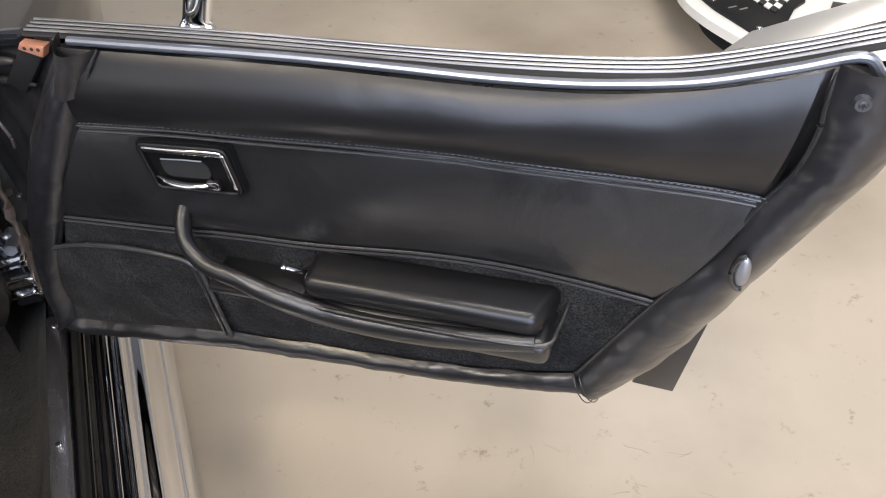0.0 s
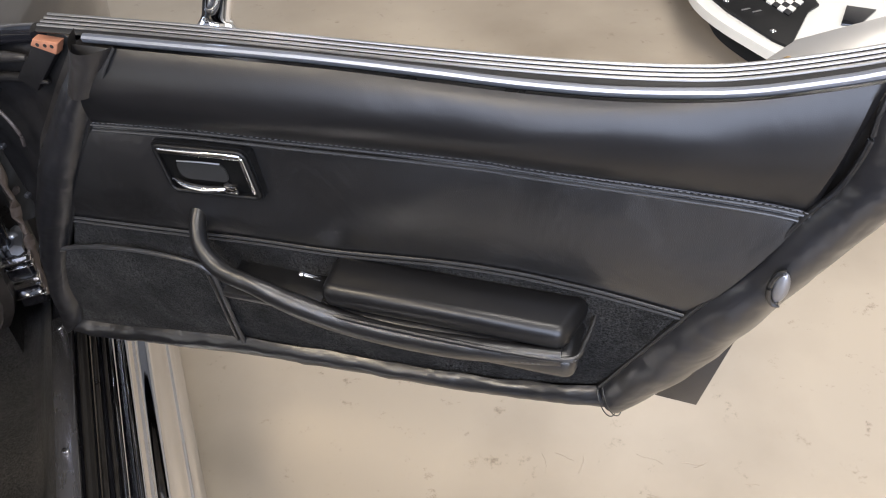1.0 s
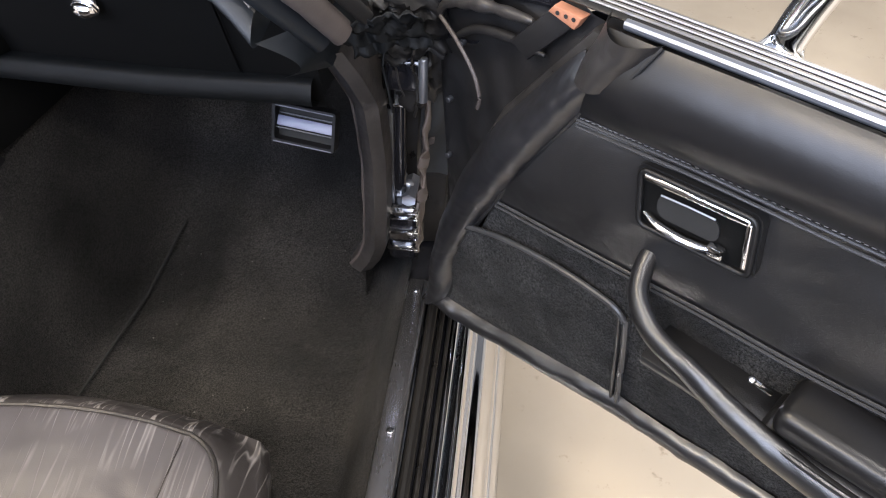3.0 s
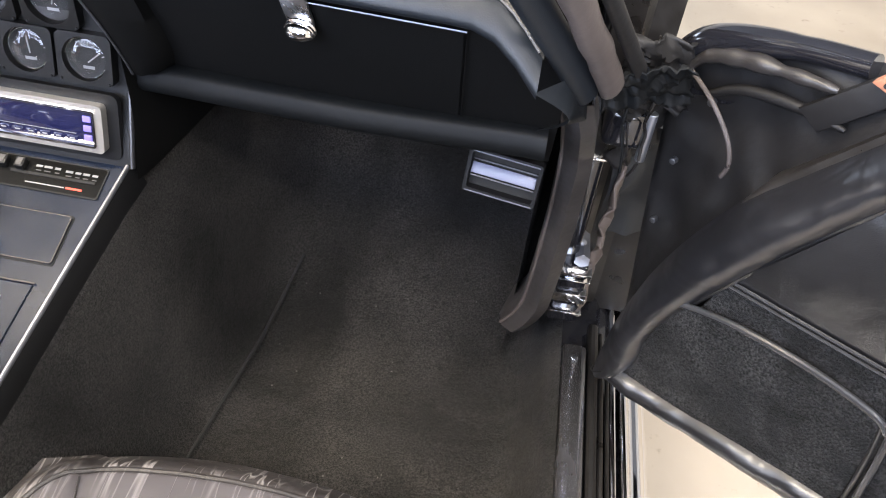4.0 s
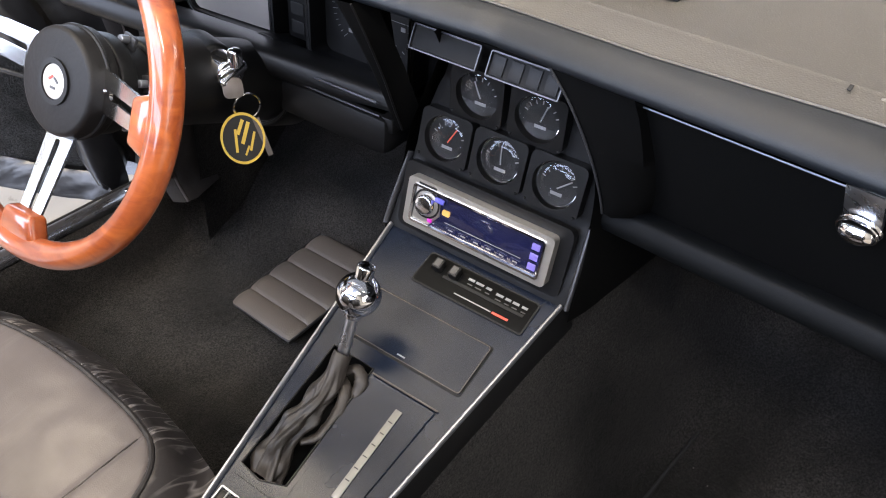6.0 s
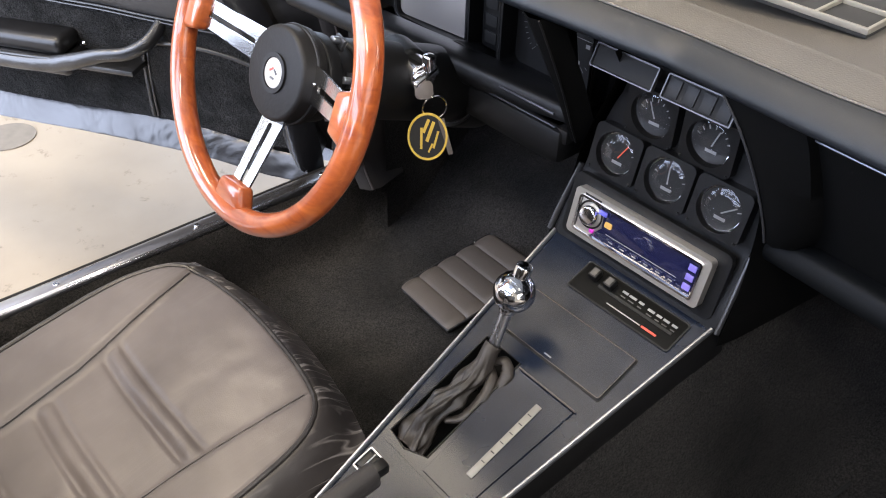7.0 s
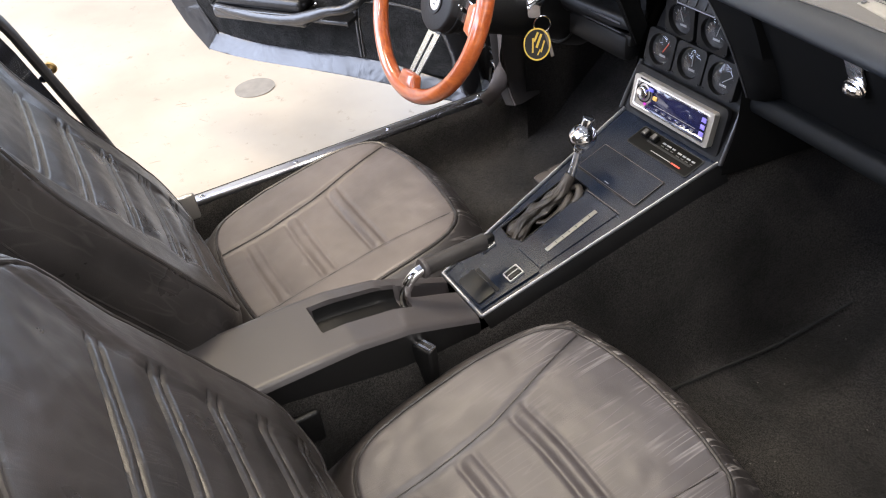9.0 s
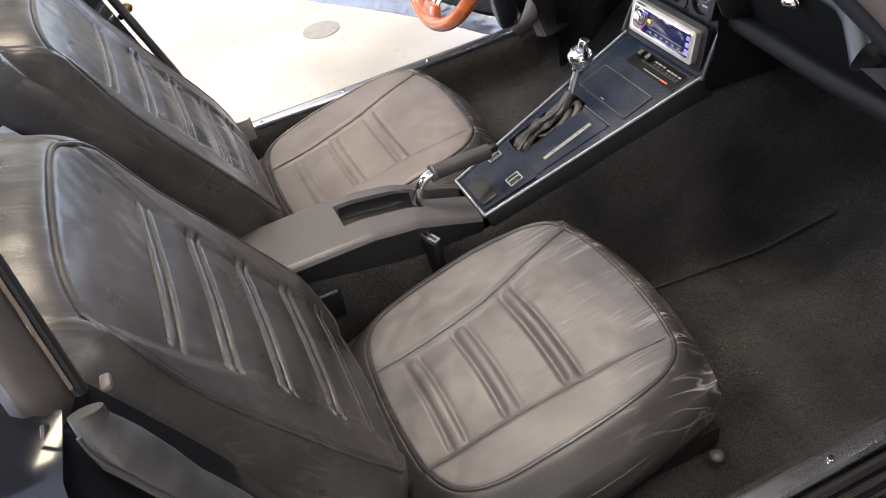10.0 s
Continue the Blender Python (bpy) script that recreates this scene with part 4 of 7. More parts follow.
    br = P("bracket", prism([(-0.067, 0.080), (-0.060, 0.089), (-0.026, 0.088), (-0.035, 0.072)], 0.012, m=Matrix(((1, 0, 0, 0), (0, 0, -1, 0.030), (0, 1, 0, 0), (0, 0, 0, 1))), bevel=0.002), RUST, label="bare reddish metal bracket with holes")
    for u in (-0.055, -0.045, -0.036):
        P("bolt_hole", cyl(L(u, 0.083, -0.018), L(u, 0.083, -0.0172), 0.0022, n=12), MATT, br)
    P("rubber_flap", prism([(-0.116, 0.026), (-0.092, 0.012), (-0.036, 0.074), (-0.068, 0.079)], 0.010, m=Matrix(((1, 0, 0, 0), (0, 0, -1, 0.034), (0, 1, 0, 0), (0, 0, 0, 1))), bevel=0.003), RUBBER, label="hanging black rubber flap")
    wires = [L(-0.235, 0.000, -0.045), L(-0.200, -0.015, -0.036), L(-0.170, -0.040, -0.030), L(-0.158, -0.065, -0.028), L(-0.162, -0.085, -0.030)]
    P("wire", tube(spline(wires, 20), 0.0025, n=8), WORN_TRIM, label="loose grey wire")
    return d


DOOR_P = Matrix(((0.7957, 0.6057, -0.027, 0.8925), (-0.6057, 0.7957, -0.0355, -0.1587), (0.0, 0.045, 0.999, 0.8039), (0, 0, 0, 1)))
door(False, DOOR_P, "passenger")
# the driver's door mirrors it, a little further open
DOOR_D = Matrix(((0.8278, -0.5604, 0.0252, -0.9377), (0.5610, 0.8270, -0.0372, -0.0888), (0.0, 0.045, 0.999, 0.750), (0, 0, 0, 1)))
door(True, DOOR_D, "driver")

# outside mirror and push-flap handle on the passenger door
MIRROR_CHROME = material("mirror_chrome", (0.86, 0.88, 0.92), 0.07, metal=1.0, mottle=0.04, mottle_scale=30)
mir = thing("door_mirror", "chrome door mirror on a curved stalk", "mirror", DOOR_P)
part("mirror_foot", ball(L(0.133, 0.074, -0.088), 0.034, (1.0, 0.6, 0.40), 32), MIRROR_CHROME, mir)
part("stalk", tube(spline([L(0.133, 0.076, -0.088), L(0.136, 0.100, -0.093), L(0.143, 0.130, -0.100), L(0.158, 0.175, -0.106)], 24), 0.0165, n=20, radii=[1.75 - 0.75 * smoothstep(0, 0.35, i / 24) for i in range(25)]), MIRROR_CHROME, mir)
part("mirror_shell", ball(L(0.165, 0.225, -0.108), 0.068, (1.1, 0.5, 0.75), 32), CHROME, mir)
flap = thing("flap_handle", "chrome push-flap outside door handle", "door handle", DOOR_P)
# Beige surroundings mirrored in the chrome flap are put into this silver colour.
part("flap_plate", prism([(0.0, 0.0), (0.165, 0.0), (0.160, 0.030), (0.05, 0.026)], 0.006, m=Matrix.Translation((0.700, 0.078, 0.104)) @ pose(0, 0, 0, 0, -23, 0) @ pose(0, 0, 0, 25, 0, 0), bevel=0.002), SILVER, flap)
part("hinge_knob", ball((0.735, 0.080, 0.124), 0.006, n=14), BRASS, flap)

# ---- seats ----


def squircle(a, b, hw, hl, k):
    return a * hw * math.sqrt(1 - k * b * b / 2), b * hl * math.sqrt(1 - k * a * a / 2)


def rim(a, b, p=7):
    return (abs(a) ** p + abs(b) ** p) ** (1 / p)


def pad_mesh(hw, hl, k, height, skirt, n=90, ny=None, inner=0.0, outer=9.0):
    """A cushion: height(x, y, m) over a rounded outline, m rising to 1 at its rim; skirt: (inset, drop) steps below the rim."""
    bm = bmesh.new()
    ny = ny or n
    ticks = [math.sin(math.pi / 2 * t) * 0.55 + t * 0.45 for t in np.linspace(-1, 1, n + 1)]
    ticks_y = [math.sin(math.pi / 2 * t) * 0.55 + t * 0.45 for t in np.linspace(-1, 1, ny + 1)]
    vs = []
    for b in ticks_y:
        row = []
        for a in ticks:
            x, y = squircle(a, b, hw, hl, k)
            row.append(bm.verts.new((x, y, height(x, y, rim(a, b)))))
        vs.append(row)
    for i in range(ny):
        for j in range(n):
            at = rim((ticks[j] + ticks[j + 1]) / 2, (ticks_y[i] + ticks_y[i + 1]) / 2)
            if inner <= at < outer:
                bm.faces.new((vs[i][j], vs[i][j + 1], vs[i + 1][j + 1], vs[i + 1][j]))
    if outer < 9:
        bmesh.ops.delete(bm, geom=[v for v in bm.verts if not v.link_faces], context="VERTS")
        return bm
    loop = [vs[0][j] for j in range(n)] + [vs[i][n] for i in range(ny)] + [vs[ny][j] for j in range(n, 0, -1)] + [vs[i][0] for i in range(ny, 0, -1)]
    prev = loop
    for inset, drop in skirt:
        cur = [bm.verts.new((v.co.x * (1 - inset / hw), v.co.y * (1 - inset / hl), v.co.z - drop)) for v in loop]
        for i in range(len(loop)):
            q = (i + 1) % len(loop)
            bm.faces.new((prev[i], cur[i], cur[q], prev[q]))
        prev = cur
    bm.faces.new(prev)
    bmesh.ops.delete(bm, geom=[v for v in bm.verts if not v.link_faces], context="VERTS")
    return bm


def rim_line(hw, hl, k, m, height, lift, n=120):
    pts = []
    for i in range(n):
        t = 2 * math.pi * i / n
        c, s = math.cos(t), math.sin(t)
        r = m / rim(c, s)
        x, y = squircle(r * c, r * s, hw, hl, k)
        pts.append((x, y, height(x, y, m) + lift))
    return pts


def seat(m, label, seed, hide, edge, lean=0.0):
    st = thing("car_seat", label, "car seat", m, group="bucket seats")

    def seam_x(y, x):
        """Where the centre panel ends; it widens towards the front."""
        return interp(y, (-0.25, -0.10, 0.00, 0.19, 0.25), (0.088, 0.089, 0.098, 0.152, 0.160)) if x < 0 else interp(y, (-0.25, -0.05, 0.20), (0.122, 0.123, 0.142))

    def cushion_z(x, y, r):
        base = -0.062 + 0.074 * smoothstep(-0.30, 0.22, y)
        seam = seam_x(y, x)
        inside = 1 - smoothstep(seam - 0.008, seam + 0.003, abs(x))
        z = base - 0.012 * inside * (1 - 0.6 * smoothstep(0.05, 0.2, y)) + 0.005 * inside * math.sin(math.pi * (x / 0.25 + 0.5))
        z -= 0.0042 * dent(abs(x), seam, 0.0035) * (1 - smoothstep(0.185, 0.205, y))
        # raised ribs across the seat between two sewn grooves
        ends = 1 - smoothstep(seam - 0.022, seam - 0.004, abs(x))
        for g, deep in ((0.046, 1.0), (-0.052, 0.75), (-0.142, 0.45)):
            c = g + 0.003 * math.sin(x * 18 + seed)
            z += ends * deep * (0.0034 * dent(y, c, 0.008) - 0.0046 * dent(y, c - 0.0130, 0.0050) - 0.0036 * dent(y, c + 0.0130, 0.0045))
        z += 0.0022 * noise.noise(Vector((x * 11 + seed, y * 11, 0))) + 0.0008 * noise.noise(Vector((x * 40, y * 40, seed)))
        z -= 0.046 * smoothstep(0.80, 1.06, r) ** 1.4 + 0.003 * dent(r, 0.835, 0.012)
        return z

    hw, hl, k = 0.248, 0.250, 0.46
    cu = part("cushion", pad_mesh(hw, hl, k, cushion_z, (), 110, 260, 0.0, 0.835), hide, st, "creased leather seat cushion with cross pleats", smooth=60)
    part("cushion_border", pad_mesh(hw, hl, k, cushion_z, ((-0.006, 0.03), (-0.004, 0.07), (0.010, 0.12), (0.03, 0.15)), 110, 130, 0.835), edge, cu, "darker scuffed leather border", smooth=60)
    part("cushion_piping", tube(rim_line(hw, hl, k, 0.835, cushion_z, 0.0015), 0.0034, n=8, closed=True), SEAT_SMOOTH, cu)
    part("lower_piping", tube(rim_line(hw + 0.004, hl + 0.004, k, 1.0, lambda x, y, r: cushion_z(x, y, 1.0) - 0.035, 0.0), 0.003, n=8, closed=True), SEAT_SMOOTH, cu)
    for s in (1, -1):
        part("bolster_seam", tube([(s * seam_x(y, s), y, cushion_z(s * seam_x(y, s), y, 0.4) + 0.0012) for y in np.linspace(-0.20, 0.185, 40)], 0.0011, n=6), SEAT_SMOOTH, cu)

    # backrest, reclined
    hb, lb, kb = 0.245, 0.315, 0.34

    def back_z(x, y, r):
        seam = 0.135 + 0.05 * smoothstep(0.0, 0.25, y)
        inside = 1 - smoothstep(seam - 0.012, seam, abs(x))
        z = 0.020 * smoothstep(-0.31, -0.15, y) - 0.008 * inside + 0.014 * smoothstep(0.08, 0.24, y) + 0.004 * inside * math.cos(x * 10)
        z -= 0.0035 * dent(abs(x), seam, 0.004)
        ends = 1 - smoothstep(0.128, 0.146, abs(x))
        for g in (0.122, 0.044, -0.040, -0.122, -0.196):
            c = g + 0.06 * x * x
            z += ends * (0.0012 * dent(y, c, 0.006) - 0.0060 * dent(y, c - 0.0085, 0.0028) - 0.0050 * dent(y, c + 0.0085, 0.0028))
        for g in (0.083, 0.002, -0.081, -0.159):
            z += 0.0040 * ends * dent(y, g, 0.026)
        z += 0.0018 * noise.noise(Vector((x * 9 + seed * 3, y * 9, 4))) + 0.0008 * noise.noise(Vector((x * 40, y * 40, seed + 7)))
        z -= 0.050 * smoothstep(0.80, 1.06, r) ** 1.4 + 0.003 * dent(r, 0.84, 0.012)
        return z

    bm_ = frame_of((lean, -0.200, -0.035), (-1, 0, 0), (0, 0.861, 0.508)) @ Matrix.Translation((0, lb, 0.0))
    bm = pad_mesh(hb, lb, kb, back_z, ((-0.006, 0.025), (-0.006, 0.060), (0.008, 0.085), (0.05, 0.105)), 110, 420)
    bmesh.ops.transform(bm, matrix=bm_, verts=bm.verts)
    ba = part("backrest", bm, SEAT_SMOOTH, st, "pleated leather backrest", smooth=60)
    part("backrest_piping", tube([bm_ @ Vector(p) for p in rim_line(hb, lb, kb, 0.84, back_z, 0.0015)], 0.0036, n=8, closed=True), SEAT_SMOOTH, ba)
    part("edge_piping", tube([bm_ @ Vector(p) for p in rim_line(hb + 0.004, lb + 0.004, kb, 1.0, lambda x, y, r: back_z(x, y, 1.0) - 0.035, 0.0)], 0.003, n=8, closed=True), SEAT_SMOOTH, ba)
    part("back_shell", box(0, 0, -0.098, 0.43, 0.56, 0.03, 0.012, m=bm_), SATIN, ba, "black plastic seat-back shell")
    part("seat_rail", box(0.20, 0.02, -0.185, 0.02, 0.44, 0.045, 0.004), DIRTY_METAL, st)
    part("seat_rail", box(-0.20, 0.02, -0.185, 0.02, 0.44, 0.045, 0.004), DIRTY_METAL, st)
    part("rail_bolt", ball((0.235, 0.215, -0.19), 0.012, (1, 1, 0.7), 14), WORN_TRIM, st)
    part("hinge_arm", box(-0.246, -0.218, -0.030, 0.012, 0.042, 0.060, 0.005, 3), SILVER if seed > 2 else SATIN, st, "pale grey hinge bracket" if seed > 2 else "black hinge bracket")
    part("hinge_arm", box(0.243, -0.212, -0.045, 0.012, 0.055, 0.075, 0.004), SATIN, st, "black hinge bracket")
    return st


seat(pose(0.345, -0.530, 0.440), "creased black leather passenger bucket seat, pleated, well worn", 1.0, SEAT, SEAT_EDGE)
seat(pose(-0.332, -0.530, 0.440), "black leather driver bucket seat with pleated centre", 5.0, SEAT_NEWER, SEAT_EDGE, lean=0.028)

# belt buckle between tunnel and passenger seat
bk = thing("seatbelt_buckle", "black seatbelt buckle on a stalk with bright slot", "seatbelt buckle", frame_of((0.086, -0.547, 0.392), (0.92, 0.35, 0.0), (0.28, 0.10, 1)))
part("housing", box(0, 0, 0.020, 0.040, 0.020, 0.085, 0.006, 3), SATIN, bk)
part("slot_frame", ring_plate(rounded(0.040, 0.014, 0.002), rounded(0.032, 0.006, 0.001), 0.003, Matrix.Translation((0, 0, 0.062))), CHROME, bk)
part("stalk", tube(spline([(0, 0, -0.02), (-0.01, -0.006, -0.08), (-0.02, -0.01, -0.15)], 12), 0.014, n=8, flat=0.004), RUBBER, bk)

# ---- dashboard ----


def dash_row(x, prof):
    """A cross-section of the dash at x, drawn towards the cabin as it nears the door."""
    s = (abs(x) - 0.16) / 0.35
    return [Vector((x, y - 0.085 * s, z + 0.034 * s)) for y, z in prof]


PAD = [(0.40, 0.915), (0.20, 0.912), (0.02, 0.905), (-0.012, 0.902), (-0.030, 0.897), (-0.052, 0.884), (-0.063, 0.870), (-0.060, 0.862), (-0.048, 0.857), (-0.031, 0.855), (-0.010, 0.852), (0.016, 0.850)]
dash = thing("dashboard", "black padded vinyl dashboard with glovebox, top paled by painted daylight", "dashboard")


def loft_x(prof, xs, n=40):
    rows = [spline(dash_row(float(x), prof), n) for x in xs]
    return rows




def welt_at(x):
    """Where the pale dash top meets the crash pad: depth and height before the dash is swept."""
    y = interp(x, (0.16, 0.25, 0.33, 0.41, 0.48, 0.54), (-0.0400, -0.0370, -0.0340, -0.0345, -0.037, -0.043))
    return y, interp(y, (-0.052, -0.030, -0.012), (0.884, 0.897, 0.902))


def bend_end(row, back):
    """The pad turns down round its outer end; its top follows less the further back it lies."""
    x = row[0].x
    e = smoothstep(0.50, 0.60, abs(x))
    e2 = smoothstep(0.52, 0.66, abs(x))
    y0 = row[back].y
    for p in row:
        w = smoothstep(0.0, 0.15, p.y - y0)
        p.z -= (1 - w) * 0.055 * e * e + w * 0.035 * e2 * e2
        p.y -= (1 - w) * 0.02 * e


rows = []
for x in np.linspace(-0.60, 0.577, 60):
    y, z = welt_at(float(x))
    rows.append(spline(dash_row(float(x), [(y, z)] + [p for p in PAD[4:] if p[0] < y - 0.004 or p[1] < 0.88]), 24))
for row in rows:
    bend_end(row, 0)
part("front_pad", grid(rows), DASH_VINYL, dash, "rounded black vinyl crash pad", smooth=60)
rows = []
for x in np.linspace(-0.60, 0.578, 61):
    y, z = welt_at(float(x))
    rows.append(spline(dash_row(float(x), PAD[:3] + [(-0.008, 0.9025), (y, z)]), 24))
for row in rows:
    bend_end(row, -1)
part("top_pad", grid(rows), DASH_TOP, dash, "dash top behind the crash pad, daylight put into its pale colour", smooth=60)
welt = [dash_row(float(x), [welt_at(float(x))]) for x in np.linspace(-0.56, 0.574, 90)]
for row in welt:
    bend_end(row, 0)
part("pad_welt", tube([row[0] + Vector((0, 0, 0.001)) for row in welt], 0.0016, n=6), DASH_TOP, dash, "pale welt along the pad")

# recessed face with the glovebox lid, and the roll below
FACE = [(-0.032, 0.859), (-0.029, 0.850), (-0.024, 0.836), (-0.004, 0.79), (0.022, 0.728), (0.034, 0.698), (0.040, 0.685)]


def recess(p):
    """The dash face lies a little deeper under the pad, towards the firewall."""
    eye = Vector((0.42, -0.65, 1.165))
    return eye + (p - eye) * 1.042


rows = [[recess(Vector(p)) for p in row] for row in loft_x(FACE, np.linspace(0.125, 0.60, 24), 20)]
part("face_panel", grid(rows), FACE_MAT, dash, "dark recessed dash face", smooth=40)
ROLL = [(0.090, 0.706), (0.060, 0.716), (0.036, 0.718), (0.028, 0.709), (0.026, 0.698), (0.032, 0.688), (0.050, 0.679), (0.085, 0.670), (0.13, 0.662), (0.21, 0.645), (0.33, 0.62)]
rows = loft_x(ROLL, np.linspace(0.118, 0.60, 24), 36)
for row in rows:
    for p in row:
        p.z -= interp(p.x, (0.12, 0.40, 0.58), (0.028, 0.016, 0.000))
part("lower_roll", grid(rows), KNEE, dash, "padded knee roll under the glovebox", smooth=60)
# end cheek by the door pillar
cheek = []
for k in range(11):
    s = k / 10
    y0, z0 = interp(s, (0, 0.5, 1), (-0.165, -0.145, -0.120)), interp(s, (0, 1), (0.858, 0.795))
    cheek.append([Vector((0.575 + 0.035 * math.sin(math.pi * s * 0.9), y0, z0)), Vector((0.60 + 0.03 * s, y0 + 0.03, z0)), Vector((0.63, y0 + 0.08, z0)), Vector((0.645, y0 + 0.20, z0))])
cheek.reverse()
part("end_cheek", grid(cheek), DASH_VINYL, dash, smooth=50)


def on_face(x, v, out=0.0):
    """A point of the dash face: v from 0 at the lid's top to 1 at its foot."""
    p = dash_row(x, [(-0.024 + 0.050 * v, 0.836 - 0.112 * v)])[0]
    return recess(p + Vector((-0.2, -0.9, -0.42)).normalized() * out)


def lid_foot(x):
    return 1.0 + 0.20 * (0.505 - x) / 0.345


lid_rows = [[on_face(float(x), v * lid_foot(float(x)) if v > 0 else v, 0.004) for v in (-0.085, 0.33, 0.66, 1)] for x in np.linspace(0.163, 0.505, 12)]
lid = part("glovebox_lid", grid(lid_rows), FACE_MAT, dash, "flat black glovebox lid", smooth=40)
for pts, nm in (([on_face(float(x), -0.10, 0.0055) for x in np.linspace(0.160, 0.508, 20)], "lid_trim"), ([on_face(0.508, float(v), 0.004) for v in np.linspace(-0.09, 1, 10)], "lid_edge"),
                ([on_face(float(x), 0.02 + lid_foot(float(x)), 0.004) for x in np.linspace(0.160, 0.508, 20)], "lid_edge")):
    part(nm, tube(pts, 0.0009 if nm == "lid_trim" else 0.0007, n=6), GARNISH if nm == "lid_trim" else FACE_MAT, lid)
lm = frame_of(on_face(0.351, 0.05, 0.006), (0.96, -0.25, 0.09), (-0.2, -0.88, -0.35))
part("latch_plate", box(0, 0.008, 0.002, 0.030, 0.034, 0.004, 0.001, m=lm), ALU, lid, "bright latch plate")
lat = bmesh.new()
ball((0, -0.012, 0.007), 0.0160, (1.0, 0.70, 0.80), 32, bm=lat)
for zz, rr in ((0.005, 0.0162), (0.0095, 0.0158)):
    tube([(rr * math.cos(a), -0.012 + 0.70 * rr * math.sin(a), zz) for a in np.linspace(0, 2 * math.pi, 41)[:-1]], 0.0010, n=6, closed=True, bm=lat)
bmesh.ops.transform(lat, matrix=lm, verts=lat.verts)
part("latch_knob", lat, CHROME, lid, "round ribbed chrome latch knob")
part("latch_slot", box(0, 0.034, 0.004, 0.036, 0.003, 0.002, 0.0005, m=lm), WORN_TRIM, lid)

# speaker grille let into the top, with punched holes
def grille_at(u, v, up=0.0):
    """u across the grille, v from its cabin edge towards the windshield."""
    x = 0.326 + 0.160 * u
    near, far = -0.052 - 0.062 * u, 0.052 - 0.030 * u
    return Vector((x, near + (far - near) * v, 0.9060 + 0.034 * (x - 0.16) / 0.35 + up - 0.004 * (1 - smoothstep(0, 0.2, v))))


gr = part("speaker_grille", grid([[grille_at(float(u), v) for u in np.linspace(0, 1, 8)] for v in (0, 0.05, 0.1, 0.2, 0.5, 1)]), GRILLE_PAINT, dash, "pale punched speaker grille", smooth=40)
md = gr.modifiers.new("thickness", "SOLIDIFY")
md.thickness, md.offset = 0.006, -1
holes = bmesh.new()
for i in range(30):
    for j in range(18):
        c = grille_at(0.09 + 0.83 * i / 29, 0.15 + 0.80 * j / 17, 0.0006)
        holes.faces.new([holes.verts.new(c + Vector((0.0015 * math.cos(a), 0.0019 * math.sin(a), 0))) for a in (k * math.pi / 3 for k in range(6))])
part("grille_hole", holes, MATT, gr, smooth=0, tags=("", "", "", "stuff"))
for k in (0, 1):
    part("grille_screw", cyl(grille_at(0.965 - 0.93 * k, 0.06, -0.001), grille_at(0.965 - 0.93 * k, 0.06, 0.0018), 0.0032, n=12, bevel=0.0006), DIM_TRIM, gr)
part("pad_nick", box(0.305, -0.046, 0.9175, 0.003, 0.010, 0.001, 0.0004, m=None), MATT, dash, "dark nick in the dash top", smooth=0)
# defroster slots along the windshield in the middle
dfr = part("defroster_vent", box(-0.030, 0.098, 0.9075, 0.345, 0.098, 0.006, 0.002), MATT, dash, "black defroster slots in a bright frame")
for x in np.linspace(-0.201, 0.141, 8):
    part("vent_rib", box(float(x), 0.098, 0.9115, 0.0035, 0.098, 0.006, 0.001), GRILLE_PAINT, dfr)
for y in (0.050, 0.098, 0.146):
    part("vent_rail", box(-0.030, y, 0.9115, 0.345, 0.0035, 0.006, 0.001), GRILLE_PAINT, dfr)

# side vent under the dash by the pillar
vane_mat = material("blue_grey_vane", (0.11, 0.115, 0.165), 0.35, mottle=0.1)
vm = frame_of((0.5660, 0.012, 0.645), (0.985, -0.17, -0.02), (-0.16, -0.95, 0.25))
sv = part("kick_vent", ring_plate(rounded(0.086, 0.054, 0.004), rounded(0.078, 0.044, 0.003), 0.016, vm), SATIN, dash, "black air vent with bright vanes", smooth=30)
part("vent_backing", box(0, 0, 0.001, 0.082, 0.050, 0.002, m=vm), MATT, sv, smooth=0)
for k, yy in enumerate((-0.011, -0.002, 0.008)):
    part("vane", box(0, yy, 0.008, 0.076, 0.013 if k == 1 else 0.0015, 0.003, 0.0006, m=vm @ pose(0, 0, 0, -22, 0, 0)), vane_mat if k == 1 else DIM_TRIM, sv)
part("vent_edge", tube([vm @ Vector((-0.040, -0.025, 0.017)), vm @ Vector((0.040, -0.025, 0.017))], 0.0010, n=6), DIM_TRIM, sv)
part("vent_edge", tube([vm @ Vector((-0.038, 0.024, 0.017)), vm @ Vector((0.040, 0.024, 0.017))], 0.0008, n=6), DIM_TRIM, sv)

# driver's side: instrument binnacle
bi = part("binnacle_face", prism([(-0.60, 0.69), (-0.150, 0.69), (-0.128, 0.74), (-0.118, 0.835), (-0.60, 0.845)], 0.01, m=Matrix(((1, 0, 0, 0), (0, 0, -1, 0.095), (0, 1, 0, 0), (0, 0, 0, 1))), bevel=0.002), SATIN, dash, "black instrument panel in front of the driver")
part("binnacle_trim", tube([(-0.60, 0.030, 0.700), (-0.150, 0.002, 0.722)], 0.0018, n=6), DIM_TRIM, bi)
part("binnacle_trim", tube([(-0.60, 0.024, 0.686), (-0.142, -0.003, 0.710)], 0.0012, n=6), DIM_TRIM, bi)
part("binnacle_shelf", box(-0.37, 0.055, 0.690, 0.47, 0.085, 0.020, 0.004), SATIN, bi)
